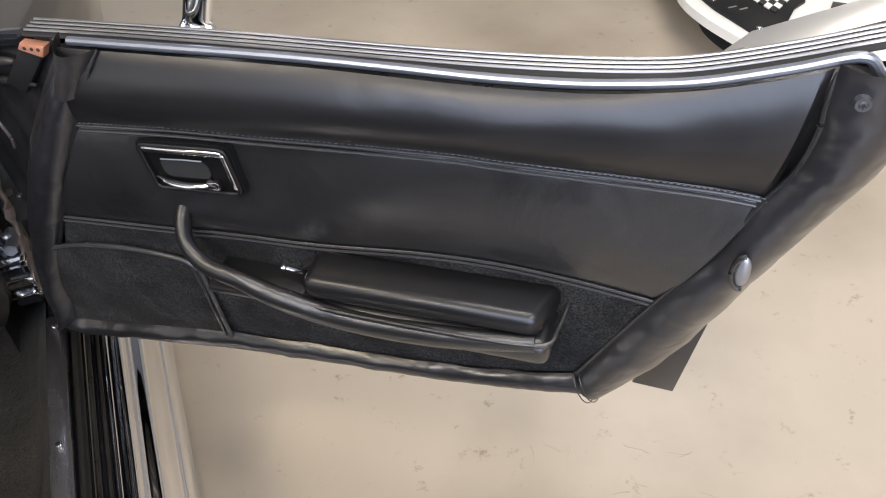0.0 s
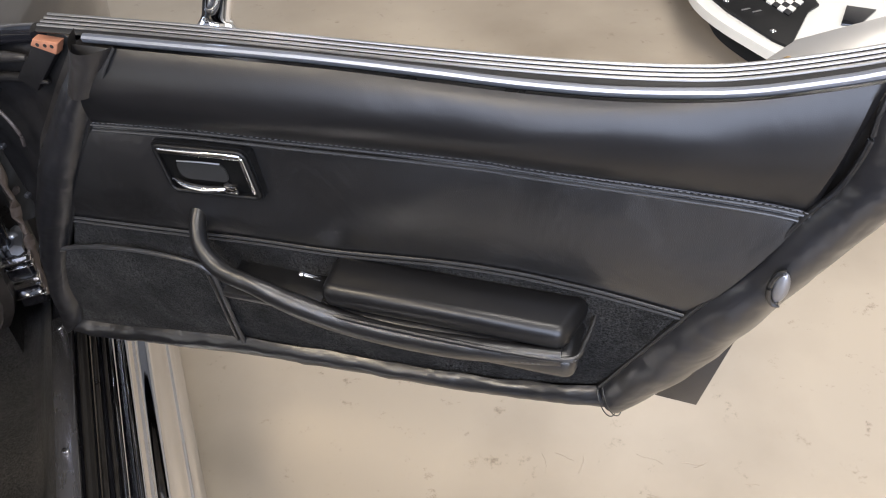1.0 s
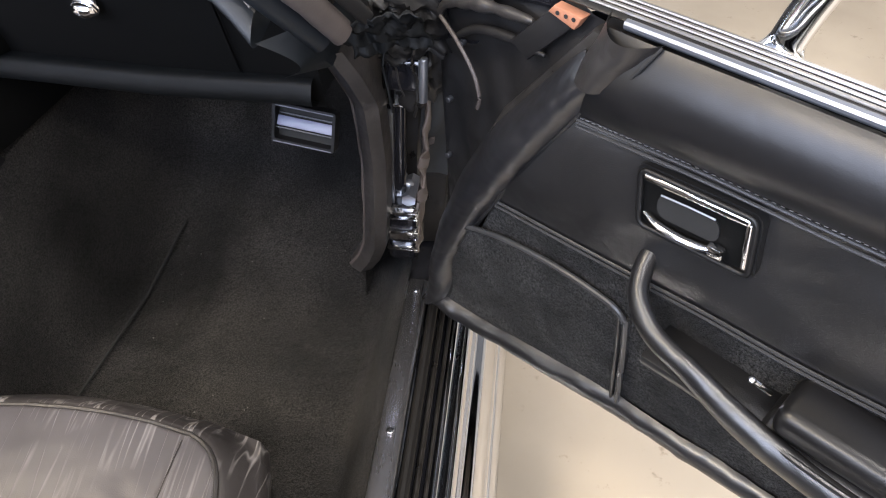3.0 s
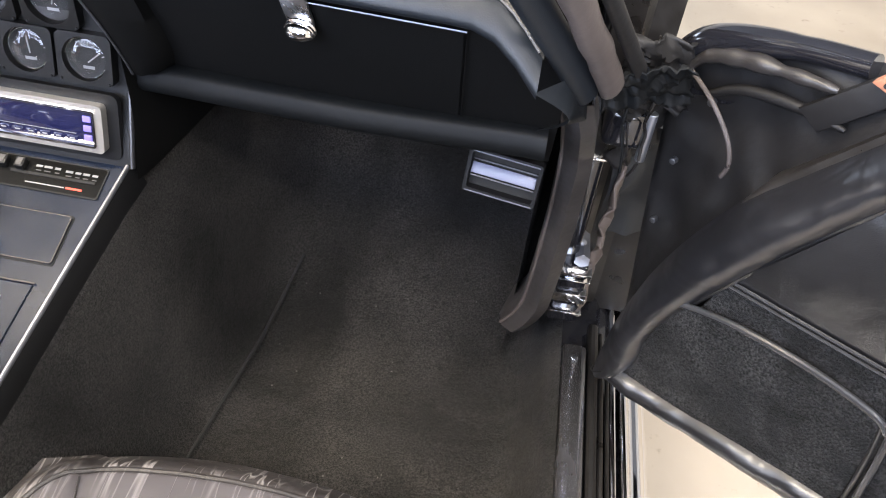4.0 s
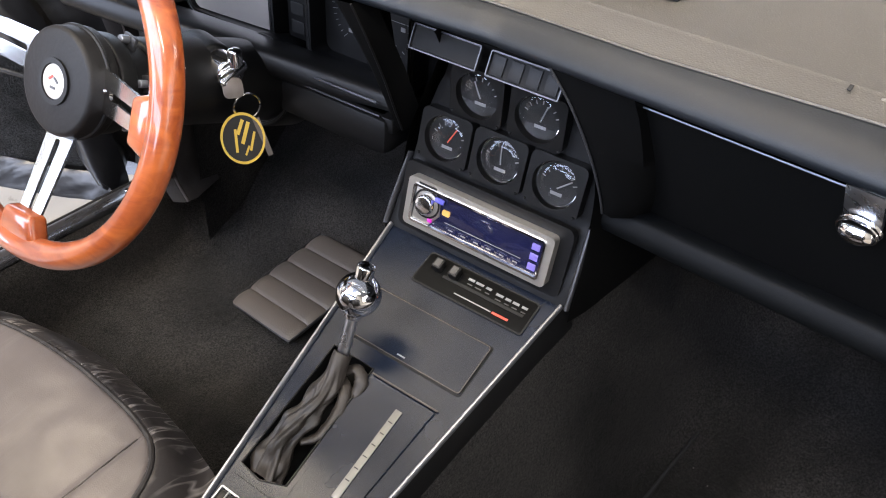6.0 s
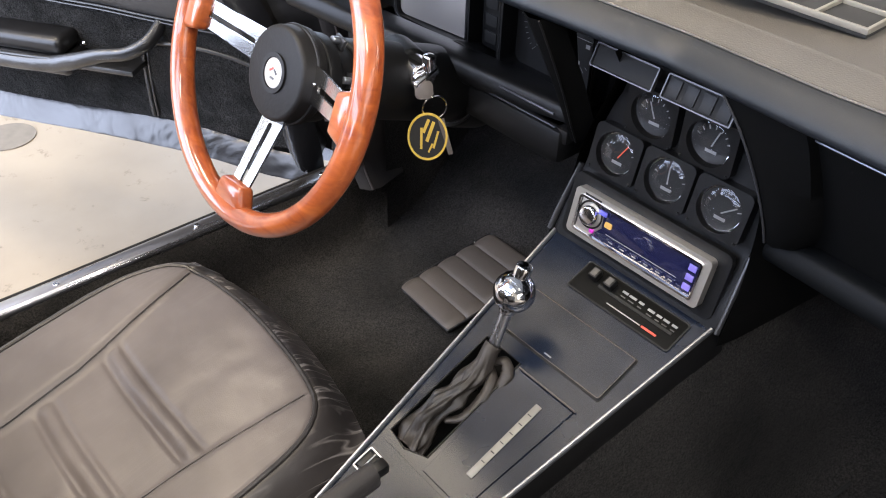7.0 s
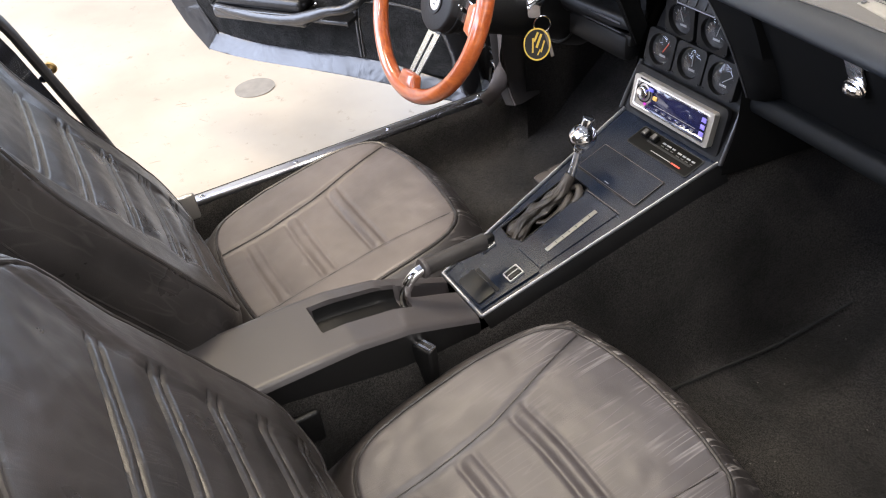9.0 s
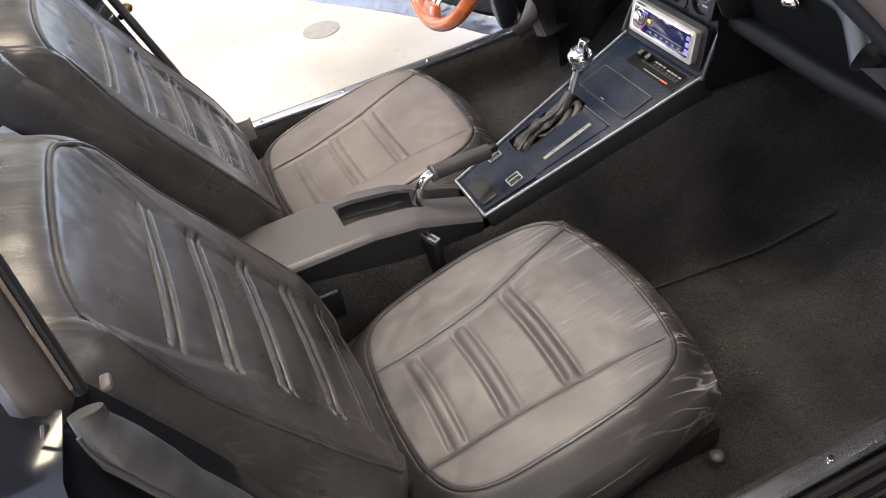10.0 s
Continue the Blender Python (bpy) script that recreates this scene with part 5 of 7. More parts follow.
for cx, clear in ((-0.222, 0), (-0.440, 1)):
    fr2 = Matrix(((1, 0, 0, cx), (0, 0, -1, 0.084), (0, 1, 0, 0.783), (0, 0, 0, 1)))
    g = part("large_gauge", prism(rounded(0.150, 0.140, 0.014), 0.002, fr2), DIAL, bi, "large square gauge face", smooth=20)
    part("gauge_bezel", ring_plate(rounded(0.164, 0.154, 0.018), rounded(0.148, 0.138, 0.012), 0.030, fr2), SATIN, g, smooth=30)
    part("bezel_edge", tube([fr2 @ Vector((x, y, 0.030)) for x, y in rounded(0.156, 0.146, 0.015)], 0.0010, n=6, closed=True), DIM_TRIM, g)
    ticks = bmesh.new()
    r = 0.064
    for k in range(41):
        a = radians(225 - 270 * k / 40)
        ln = 0.008 if k % 5 == 0 else 0.004
        p, q = (fr2 @ Vector((rr * math.cos(a), rr * math.sin(a), 0.0026)) for rr in (r - 0.002, r - 0.002 - ln))
        tube([p, q], 0.0004, n=4, bm=ticks)
    for k in range(9):
        a = radians(225 - 270 * k / 8)
        box(*(fr2 @ Vector(((r - 0.017) * math.cos(a), (r - 0.017) * math.sin(a), 0.0026))), 0.0065, 0.0004, 0.0050, bm=ticks)
    box(*(fr2 @ Vector((0.012, -0.045, 0.0026))), 0.024, 0.0004, 0.0030, bm=ticks)
    tube([fr2 @ Vector((-0.066, -0.002, 0.0026)), fr2 @ Vector((0.060, -0.002, 0.0026))], 0.0004, n=4, bm=ticks)
    part("dial_marks", ticks, WHITE, g, smooth=0)
    if clear:
        part("lens", prism(rounded(0.146, 0.136, 0.012), 0.002, fr2 @ Matrix.Translation((0, 0, 0.012)) @ pose(0, 0, 0, -4, 5, 0)), REFLECTION_LENS, g, "glossy gauge lens that mirrors the bright hall", smooth=20)
strip = part("warning_lamps", prism(rounded(0.034, 0.130, 0.004), 0.012, Matrix(((1, 0, 0, -0.331), (0, 0, -1, 0.082), (0, 1, 0, 0.785), (0, 0, 0, 1))), 0.001), SATIN, bi, "strip of small warning lamps between the gauges")
for k in range(5):
    part("lamp_window", box(-0.331, 0.0695, 0.735 + 0.024 * k, 0.022, 0.002, 0.017, 0.001), DIAL, strip, smooth=20)
rows = loft_x(ROLL, np.linspace(-0.60, -0.14, 18), 36)
part("driver_knee_roll", grid(rows), SATIN, dash, "black knee panel under the instruments", smooth=60)
part("under_panel", box(-0.36, 0.085, 0.655, 0.44, 0.12, 0.05, 0.012, m=Matrix.Translation((0, -0.02, 0.02))), SATIN, dash)

# ---- centre stack ----
stk = thing("gauge_stack", "black centre stack with five round gauges and two vents", "gauge cluster")
half = [(0.120, 0.578), (0.119, 0.600), (0.114, 0.662), (0.110, 0.70), (0.098, 0.745), (0.080, 0.790), (0.062, 0.822)]


def stack_y(z):
    return interp(z, (0.575, 0.60, 0.66, 0.70, 0.76, 0.80, 0.83), (-0.010, 0.000, 0.028, 0.038, 0.048, 0.038, 0.004))


def stack_half(z):
    return interp(z, [h[1] for h in half], [h[0] for h in half])


rows = []
for z in np.linspace(0.576, 0.832, 40):
    rows.append([Vector((float(x), stack_y(float(z)), float(z))) for x in np.linspace(-stack_half(float(z)), stack_half(float(z)), 24)])
part("stack_face", grid(rows), SATIN, stk, smooth=40)
for s in (1, -1):
    edge = [(s * (stack_half(z) + 0.003), stack_y(z) - 0.014 * smoothstep(0.66, 0.70, z) - 0.003, z) for z in np.linspace(0.578, 0.662, 12)]
    part("chrome_edge", tube(edge, 0.0030, n=10, flat=0.0045), DIM_TRIM, stk, "bright edge strip")
    # cheek walls back to the firewall
    wall_rows = []
    for z in np.linspace(0.56, 0.835, 16):
        e = Vector((s * (stack_half(z) + 0.006), stack_y(z) - 0.016 * smoothstep(0.6, 0.7, z), z))
        wall_rows.append([e, Vector((s * (stack_half(z) + 0.014), stack_y(z) + 0.03, z)), Vector((s * (stack_half(z) + 0.045), stack_y(z) + 0.25, z))])
    if s > 0:
        wall_rows.reverse()
    part("side_wall", grid(wall_rows), FACE_MAT, stk, smooth=40)
# hooded shoulders that sweep from the arch up to the crash pad
for sd, lip, back in ((1, [(0.127, 0.022, 0.690), (0.124, 0.010, 0.720), (0.112, -0.004, 0.765), (0.092, -0.020, 0.815), (0.070, -0.032, 0.852)], 0.17),
                      (-1, [(-0.127, 0.022, 0.688), (-0.126, 0.006, 0.720), (-0.126, -0.014, 0.765), (-0.128, -0.038, 0.815), (-0.133, -0.058, 0.858)], -0.185)):
    line = spline(lip, 24)
    sh = []
    for k, p in enumerate(line):
        t = k / 24
        wide = (0.014 + 0.020 * t) if sd < 0 else (0.026 + 0.050 * t)
        inner = Vector((p.x - sd * 0.010 * (1 - t), p.y + 0.030, p.z))
        sh.append([inner, p + Vector((0, 0.003, 0)), p, p + Vector((sd * wide * 0.4, -0.003, 0)), p + Vector((sd * wide, 0.006, 0.002)), Vector((sd * max(abs(p.x) + wide + 0.012, 0.150), 0.06 - 0.02 * t, p.z))])
    if sd > 0:
        sh.reverse()
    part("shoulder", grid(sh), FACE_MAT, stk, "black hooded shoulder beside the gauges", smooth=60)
    part("arch_trim", tube([p + Vector((0, -0.0015, 0)) for p in line], 0.0013, n=8), DIM_TRIM if sd > 0 else SATIN, stk, "thin bright line along the arch" if sd > 0 else "")


HOUSING = material("grey_black_housing", (0.0042, 0.0042, 0.0043), 0.45, spec=0.28, grain="noise", bump=0.1, scale=600, mottle=0.3, mottle_scale=40)


def small_gauge(x, z, needle, face=0.0):
    y = stack_y(z)
    tilt = math.degrees(math.atan2(stack_y(z + 0.02) - stack_y(z - 0.02), 0.04))
    gm = Matrix.Translation((x, y, z)) @ pose(0, 0, 0, 90 - tilt, 0, 0)
    g = part("gauge_housing", ring_plate(rounded(0.066, 0.060, 0.008), [(0.0262 * math.cos(t), 0.0262 * math.sin(t)) for t in np.linspace(math.radians(7), math.radians(7) + 2 * math.pi, 25)[:-1]], 0.016, gm), HOUSING, stk, "square black gauge housing with round opening", smooth=25)
    part("dial", cyl(gm @ Vector((0, 0, 0.0)), gm @ Vector((0, 0, 0.002)), 0.0270, n=32), DIAL, g)
    marks = bmesh.new()
    for k in range(7):
        a = radians(160 - 140 * k / 6)
        tube([gm @ Vector((r * math.cos(a), r * math.sin(a) - 0.004, 0.0026)) for r in (0.0165, 0.0205)], 0.0006, n=4, bm=marks)
    box(0, -0.012, 0.0026, 0.013, 0.0035, 0.0004, bm=marks)
    bmesh.ops.transform(marks, matrix=gm, verts=[v for v in marks.verts][-8:])
    part("dial_marks", marks, WHITE, g, smooth=0)
    a = radians(needle)
    part("needle", tube([gm @ Vector((0, -0.006, 0.0035)), gm @ Vector((0.017 * math.cos(a), 0.017 * math.sin(a) - 0.004, 0.0035))], 0.0008, n=6), ORANGE_NEEDLE if face else WHITE, g)
    gl = part("lens", ball((0, 0, 0), 0.0262, (1, 1, 0.26), 28), GLASS, g)
    gl.matrix_basis = gm @ Matrix.Translation((0, 0, 0.006))
    gl.visible_shadow = False
    for sx in (-1, 1):
        part("screw", ball(gm @ Vector((sx * 0.029, -0.026, 0.0160)), 0.0018, n=8), SATIN, g)


small_gauge(-0.070, 0.695, 60, 1)
small_gauge(0.000, 0.695, 100)
small_gauge(0.070, 0.695, 35)
small_gauge(-0.040, 0.757, 120)
small_gauge(0.034, 0.757, 70)
for x, w in ((-0.063, 0.082), (0.030, 0.082)):
    sm = Matrix.Translation((x, 0.004, 0.815)) @ pose(0, 0, 0, 66, 0, 0)
    v = part("slot_vent", ring_plate(rounded(w, 0.026, 0.002), rounded(w - 0.0028, 0.0232, 0.001), 0.005, sm), DIM_TRIM, stk, "bright-rimmed slot vent", smooth=30)
    part("slot_back", box(0, 0, 0.001, w - 0.004, 0.022, 0.002, m=sm), MATT, v, smooth=0)
    if x > 0:
        for k in range(4):
            part("slot_vane", box(-0.030 + 0.020 * k, 0, 0.003, 0.014, 0.019, 0.002, 0.0006, m=sm), DIAL, v)

# ---- radio ----
rad_m = Matrix.Translation((0, -0.004, 0.6245)) @ pose(0, 0, 0, 90 - 11.5, 0, 0)
rd = thing("car_radio", "silver single-slot car radio with blue lit display", "radio", rad_m)
part("surround", ring_plate(rounded(0.218, 0.083, 0.010), rounded(0.186, 0.057, 0.004), 0.008, Matrix.Translation((0, 0, -0.012))), SATIN, rd, smooth=30)
part("body", box(0, 0, -0.03, 0.182, 0.053, 0.05), MATT, rd, smooth=0)
part("faceplate", ring_plate(rounded(0.189, 0.060, 0.006), rounded(0.170, 0.045, 0.004), 0.014, Matrix.Translation((0, 0, -0.006))), SILVER, rd, "champagne silver faceplate rim", smooth=30)
part("rim_line", ring_plate(rounded(0.172, 0.047, 0.004), rounded(0.167, 0.042, 0.003), 0.010), CHROME, rd, smooth=30)
part("display", prism(rounded(0.168, 0.043, 0.003), 0.006, Matrix.Translation((0, 0, -0.001)), 0.001), DISPLAY, rd, "dark blue display")
part("left_panel", prism([(-0.083, -0.021), (-0.060, -0.021), (-0.048, -0.006), (-0.050, 0.010), (-0.060, 0.021), (-0.083, 0.021)], 0.0075, None, 0.001), SILVER, rd)
kn = part("volume_knob", cyl((-0.066, 0.004, 0.006), (-0.066, 0.004, 0.016), 0.0125, 0.0115, 32, bevel=0.002), CHROME, rd, "round silver volume knob")
part("knob_ring", tube([(-0.066 + 0.0165 * math.cos(a), 0.004 + 0.0165 * math.sin(a), 0.008) for a in np.linspace(0, 2 * math.pi, 40)[:-1]], 0.0012, n=6, closed=True), SATIN, kn)
part("eject_key", box(-0.050, 0.014, 0.008, 0.012, 0.006, 0.003, 0.001), material("violet_key", (0.10, 0.10, 0.45), 0.3, emit=((0.15, 0.15, 0.8), 0.06)), rd)
part("source_key", box(-0.058, -0.014, 0.0085, 0.006, 0.0045, 0.003, 0.001), material("magenta_key", (0.55, 0.03, 0.45), 0.3, emit=((0.8, 0.05, 0.6), 0.1)), rd)
part("amber_badge", prism(rounded(0.010, 0.007, 0.002, cx=-0.040, cy=0.002), 0.0065), material("amber_print", (0.50, 0.30, 0.08), 0.4, emit=((0.8, 0.45, 0.1), 0.05)), rd)
for k in range(6):
    part("preset_key", box(-0.030 + 0.017 * k, -0.0155, 0.0055, 0.013, 0.0055, 0.002, 0.0008), DISPLAY, rd)
    part("key_mark", box(-0.030 + 0.017 * k, -0.0155, 0.0068, 0.006, 0.0015, 0.0003), WHITE, rd, smooth=0)
part("display_text", box(0.01, -0.0095, 0.0056, 0.10, 0.0008, 0.0003), WHITE, rd, smooth=0)
for k in range(3):
    part("side_key", box(0.0745, 0.011 - 0.012 * k, 0.0058, 0.010, 0.008, 0.002, 0.001), material("lilac_key", (0.16, 0.13, 0.42), 0.3, emit=((0.3, 0.25, 0.9), 0.03)), rd)
part("name_bar", box(-0.068, 0.0255, 0.0083, 0.024, 0.0025, 0.0004), MATT, rd, smooth=0)

# ---- console ----
SL = math.atan(0.345)
CM = Matrix.Translation((0, -0.01, 0.578)) @ pose(0, 0, 0, math.degrees(SL), 0, 0)
CL = 0.422 / math.cos(SL)


def half_w(v):
    """Half width of the console plate, v metres behind its front edge along the slope."""
    return 0.116 - 0.052 * v / CL


con = thing("center_console", "black console plate with chrome edging, ashtray lid and switches", "console", CM)
# the plate, with the shift opening cut through it
OPENING = [(-0.071, -0.164), (-0.016, -0.165), (-0.012, -0.312), (-0.040, -0.322), (-0.068, -0.318)]
plate = bmesh.new()
for ring in ([(-0.116, 0), (0.116, 0), (half_w(CL), -CL), (-half_w(CL), -CL)], OPENING):
    vs = [plate.verts.new((x, y, -0.002)) for x, y in ring]
    for i in range(len(vs)):
        plate.edges.new((vs[i], vs[(i + 1) % len(vs)]))
bmesh.ops.triangle_fill(plate, edges=plate.edges[:], use_beauty=True, normal=(0, 0, 1))
plate_ob = part("plate", plate, CONSOLE, con, smooth=0)
md = plate_ob.modifiers.new("thickness", "SOLIDIFY")
md.thickness, md.offset = 0.003, -1
for s in (1, -1):
    pts = [(s * half_w(v), -v, 0.000) for v in np.linspace(0, CL, 12)]
    part("edge_trim", tube(pts, 0.0027, n=10, flat=0.0040), TRIM_SILVER, con, "bright edge trim")
    side_rows = [[(s * half_w(v), -v, -0.002), (s * (half_w(v) + 0.008), -v, -0.02), (s * (half_w(v) + 0.012), -v, -0.06)] for v in np.linspace(-0.005, CL, 10)]
    if s > 0:
        side_rows.reverse()
    part("side_skirt", grid(side_rows), SATIN, con, smooth=40)
part("edge_trim", tube([(-half_w(CL), -CL, 0), (half_w(CL), -CL, 0)], 0.0040, n=10, flat=0.005), TRIM_SILVER, con, "bright rear edge trim")
# climate panel
cl = part("climate_panel", prism(rounded(0.142, 0.040, 0.003, cx=0.024, cy=-0.031), 0.0035, Matrix.Translation((0, 0, -0.003)), 0.0008), FACE_MAT, con, "black climate control panel")
part("slider_slot", box(0.035, -0.032, 0.0010, 0.105, 0.0035, 0.001), MATT, cl, smooth=0)
for x in (-0.028, -0.006):
    part("slider_knob", box(x, -0.024, 0.006, 0.012, 0.014, 0.010, 0.002), SATIN, cl)
    part("knob_face", box(x, -0.024, 0.0113, 0.007, 0.010, 0.0006), DIM_TRIM, cl, smooth=0)
part("climate_rim", ring_plate(rounded(0.146, 0.044, 0.004, cx=0.024, cy=-0.031), rounded(0.142, 0.040, 0.003, cx=0.024, cy=-0.031), 0.0015, Matrix.Translation((0, 0, -0.0015))), MATT, cl, smooth=0)
for x, w, y in ((0.014, 0.008, 0), (0.025, 0.010, 0), (0.037, 0.007, 0), (0.052, 0.009, 1), (0.063, 0.007, 1), (0.073, 0.008, 1), (0.084, 0.007, 1)):
    part("legend", box(x, -0.0205 - 0.0015 * y, 0.0012, w, 0.0030, 0.0004), GARNISH, cl, smooth=0)
    part("legend", box(x + 0.001, -0.0265 - 0.0015 * y, 0.0012, w * 0.8, 0.0014, 0.0004), DIM_TRIM, cl, smooth=0)
part("scale_white", box(0.030, -0.0445, 0.0012, 0.048, 0.0014, 0.0004), WHITE, cl, smooth=0)
part("scale_red", box(0.066, -0.0445, 0.0013, 0.020, 0.0026, 0.0005), RED, cl, "red heat mark", smooth=0)
# ashtray lid
ash = part("ashtray_lid", prism(rounded(0.150, 0.062, 0.003, cx=0.004, cy=-0.112), 0.005, Matrix.Translation((0, 0, -0.0035)), 0.001), CONSOLE, con, "flush ashtray lid", smooth=12)
part("lid_groove", ring_plate(rounded(0.155, 0.067, 0.004, cx=0.004, cy=-0.112), rounded(0.151, 0.063, 0.003, cx=0.004, cy=-0.112), 0.0012, Matrix.Translation((0, 0, -0.0025))), MATT, ash, smooth=0)
part("lid_rim", tube([(x, y, 0.0012) for x, y in rounded(0.150, 0.062, 0.003, cx=0.004, cy=-0.112)], 0.0007, n=6, closed=True), WORN_TRIM, ash, "worn pale lid edge")
part("lid_mark", box(0.002, -0.1385, 0.0018, 0.010, 0.0016, 0.0004), WHITE, ash, smooth=0)
WELL = material("dull_black_well", (0.003, 0.003, 0.003), 0.9, spec=0.1, mottle=0.3)
# shift gate: opening, quadrant plate, indicator
well = [[(x, y, -0.003) for x, y in OPENING], [(x, y, -0.020) for x, y in OPENING], [(-0.04 + (x + 0.04) * 0.9, -0.24 + (y + 0.24) * 0.95, -0.034) for x, y in OPENING], [(-0.04 + (x + 0.04) * 0.05, -0.24 + (y + 0.24) * 0.05, -0.036) for x, y in OPENING]]
gate = part("shift_opening", grid(well, close_v=True), WELL, con, "dark well under the shift opening", smooth=0)
part("opening_lip", tube([(x, y, -0.0018) for x, y in OPENING], 0.0012, n=6, closed=True), SATIN, gate)
qp = part("quadrant_plate", prism([(-0.008, -0.172), (0.070, -0.172), (0.058, -0.325), (-0.004, -0.325)], 0.0024, Matrix.Translation((0, 0, -0.0022)), 0.0006), CONSOLE, con, "black shift quadrant plate", smooth=12)
part("plate_edge", tube([(-0.012, -0.170, 0.0008), (0.072, -0.170, 0.0008)], 0.0011, n=6), WORN_TRIM, qp)
indicator_mat = material("dull_indicator", (0.17, 0.165, 0.15), 0.45, metal=0.3, mottle=0.2, mottle_scale=50)
ind = part("gear_indicator", box(0.038, -0.243, 0.0012, 0.0085, 0.106, 0.0014, 0.0004), indicator_mat, qp, "bright gear indicator strip")
for k in range(6):
    part("gear_mark", box(0.038, -0.205 - 0.014 * k, 0.0022, 0.0050, 0.0012, 0.0003), SATIN, ind, smooth=0)
# rear switch panel
rp = part("switch_panel", prism([(-0.066, -0.330), (0.064, -0.330), (0.052, -0.440), (-0.056, -0.440)], 0.0028, Matrix.Translation((0, 0, -0.0010)), 0.0005), CONSOLE, con, "black window switch panel", smooth=12)
for x, y in ((0.036, -0.362), (-0.053, -0.360)):
    sw = part("window_switch", ring_plate(rounded(0.024, 0.028, 0.002, cx=x, cy=y), rounded(0.0205, 0.0245, 0.001, cx=x, cy=y), 0.0055), TRIM_SILVER, rp, "chrome-framed window switch", smooth=20)
    for k in (-1, 1):
        part("rocker", box(x + k * 0.0048, y, 0.0035, 0.0085, 0.021, 0.006, 0.0015, m=None), SATIN, sw)
    part("rocker_divider", box(x, y, 0.004, 0.0014, 0.024, 0.006, 0.0004), TRIM_SILVER, sw)
lt = part("lighter_lid", prism(rounded(0.068, 0.034, 0.003, cx=0.009, cy=-0.4205), 0.0045, Matrix.Translation((0, 0, 0.0002)), 0.001), SATIN, con, "square black lid")
part("lid_slot", box(0.011, -0.3990, 0.0012, 0.066, 0.0060, 0.0024, 0.0005), MATT, lt, "dark slot along the lid")

# ---- shifter ----
sh_base = Vector((-0.046, -0.186, 0.520))
knob_c = Vector((-0.043, -0.157, 0.607))
sf = thing("gear_shifter", "automatic shifter with chrome ball knob and leather boot", "gear shifter")
ax = (knob_c - sh_base).normalized()
part("stick", cyl(sh_base - ax * 0.04, knob_c - ax * 0.012, 0.0072, 0.0062, 24), ALU, sf, "bright shift stick")
part("knob", ball(knob_c, 0.0235, n=40), CHROME, sf, "chrome ball knob")
part("knob_collar", cyl(knob_c - ax * 0.027, knob_c - ax * 0.018, 0.0095, n=24, bevel=0.001), CHROME, sf)
part("knob_button", cyl(knob_c + Vector((0.001, 0.004, 0.014)), knob_c + Vector((0.003, 0.010, 0.034)), 0.0095, n=28, bevel=0.002), CHROME, sf, "chrome release button")
# slumped boot: a gathered leather sleeve from the stick to the rear of the well
top = CM.inverted() @ (sh_base + ax * 0.020)
foot = Vector((-0.044, -0.318, -0.018))
rows = []
for i in range(60):
    s = i / 59
    c = top.lerp(foot, s) + Vector((0.004 * math.sin(6.5 * s), 0, 0.004 * math.sin(math.pi * s) - 0.010 * smoothstep(0, 0.25, s) * (1 - s)))
    row = []
    for j in range(80):
        a = 2 * math.pi * j / 80
        tw = a + 1.1 * s + 0.5 * math.sin(5 * s)
        grow = smoothstep(0.0, 0.35, s)
        fold = 1 + grow * (0.12 * math.sin(4 * tw) + 0.10 * math.sin(7 * tw + 4 * s) + 0.05 * math.sin(13 * tw - 6 * s)) + 0.13 * grow * math.sin(21 * s + 4 * math.sin(a + 2))
        fold += 0.34 * grow * noise.noise(Vector((math.cos(a) * 1.6, math.sin(a) * 1.6, s * 8)))
        w, h = 0.0098 + 0.0055 * s ** 0.8 + 0.006 * smoothstep(0.75, 1.0, s), 0.0098 + 0.0050 * s
        row.append(CM @ (c + Vector((w * fold * math.cos(a), -0.5 * h * math.sin(a) * (1 - s), h * fold * math.sin(a)))))
    rows.append(row)
rows.reverse()
part("boot", grid(rows, close_v=True), BOOT, sf, "slumped creased leather shift boot", smooth=80)
for pts, r in (([(-0.042, -0.186, -0.002), (-0.028, -0.176, 0.004), (-0.016, -0.186, 0.000), (-0.018, -0.206, -0.008), (-0.030, -0.216, -0.014)], 0.0062),
               ([(-0.040, -0.190, -0.006), (-0.026, -0.200, 0.000), (-0.018, -0.224, -0.004), (-0.020, -0.252, -0.008), (-0.034, -0.268, -0.010)], 0.0058),
               ([(-0.050, -0.182, -0.008), (-0.058, -0.200, -0.014), (-0.060, -0.236, -0.022), (-0.058, -0.280, -0.026)], 0.005)):
    path = [CM @ Vector(p) for p in spline(pts, 40)]
    part("boot_fold", tube(path, r, n=14, flat=r * 0.62, radii=[0.75 + 0.45 * math.sin(math.pi * i / 39) + 0.25 * noise.noise(Vector((i * 0.35, r * 900, 0))) for i in range(len(path))]), BOOT, sf, smooth=80)

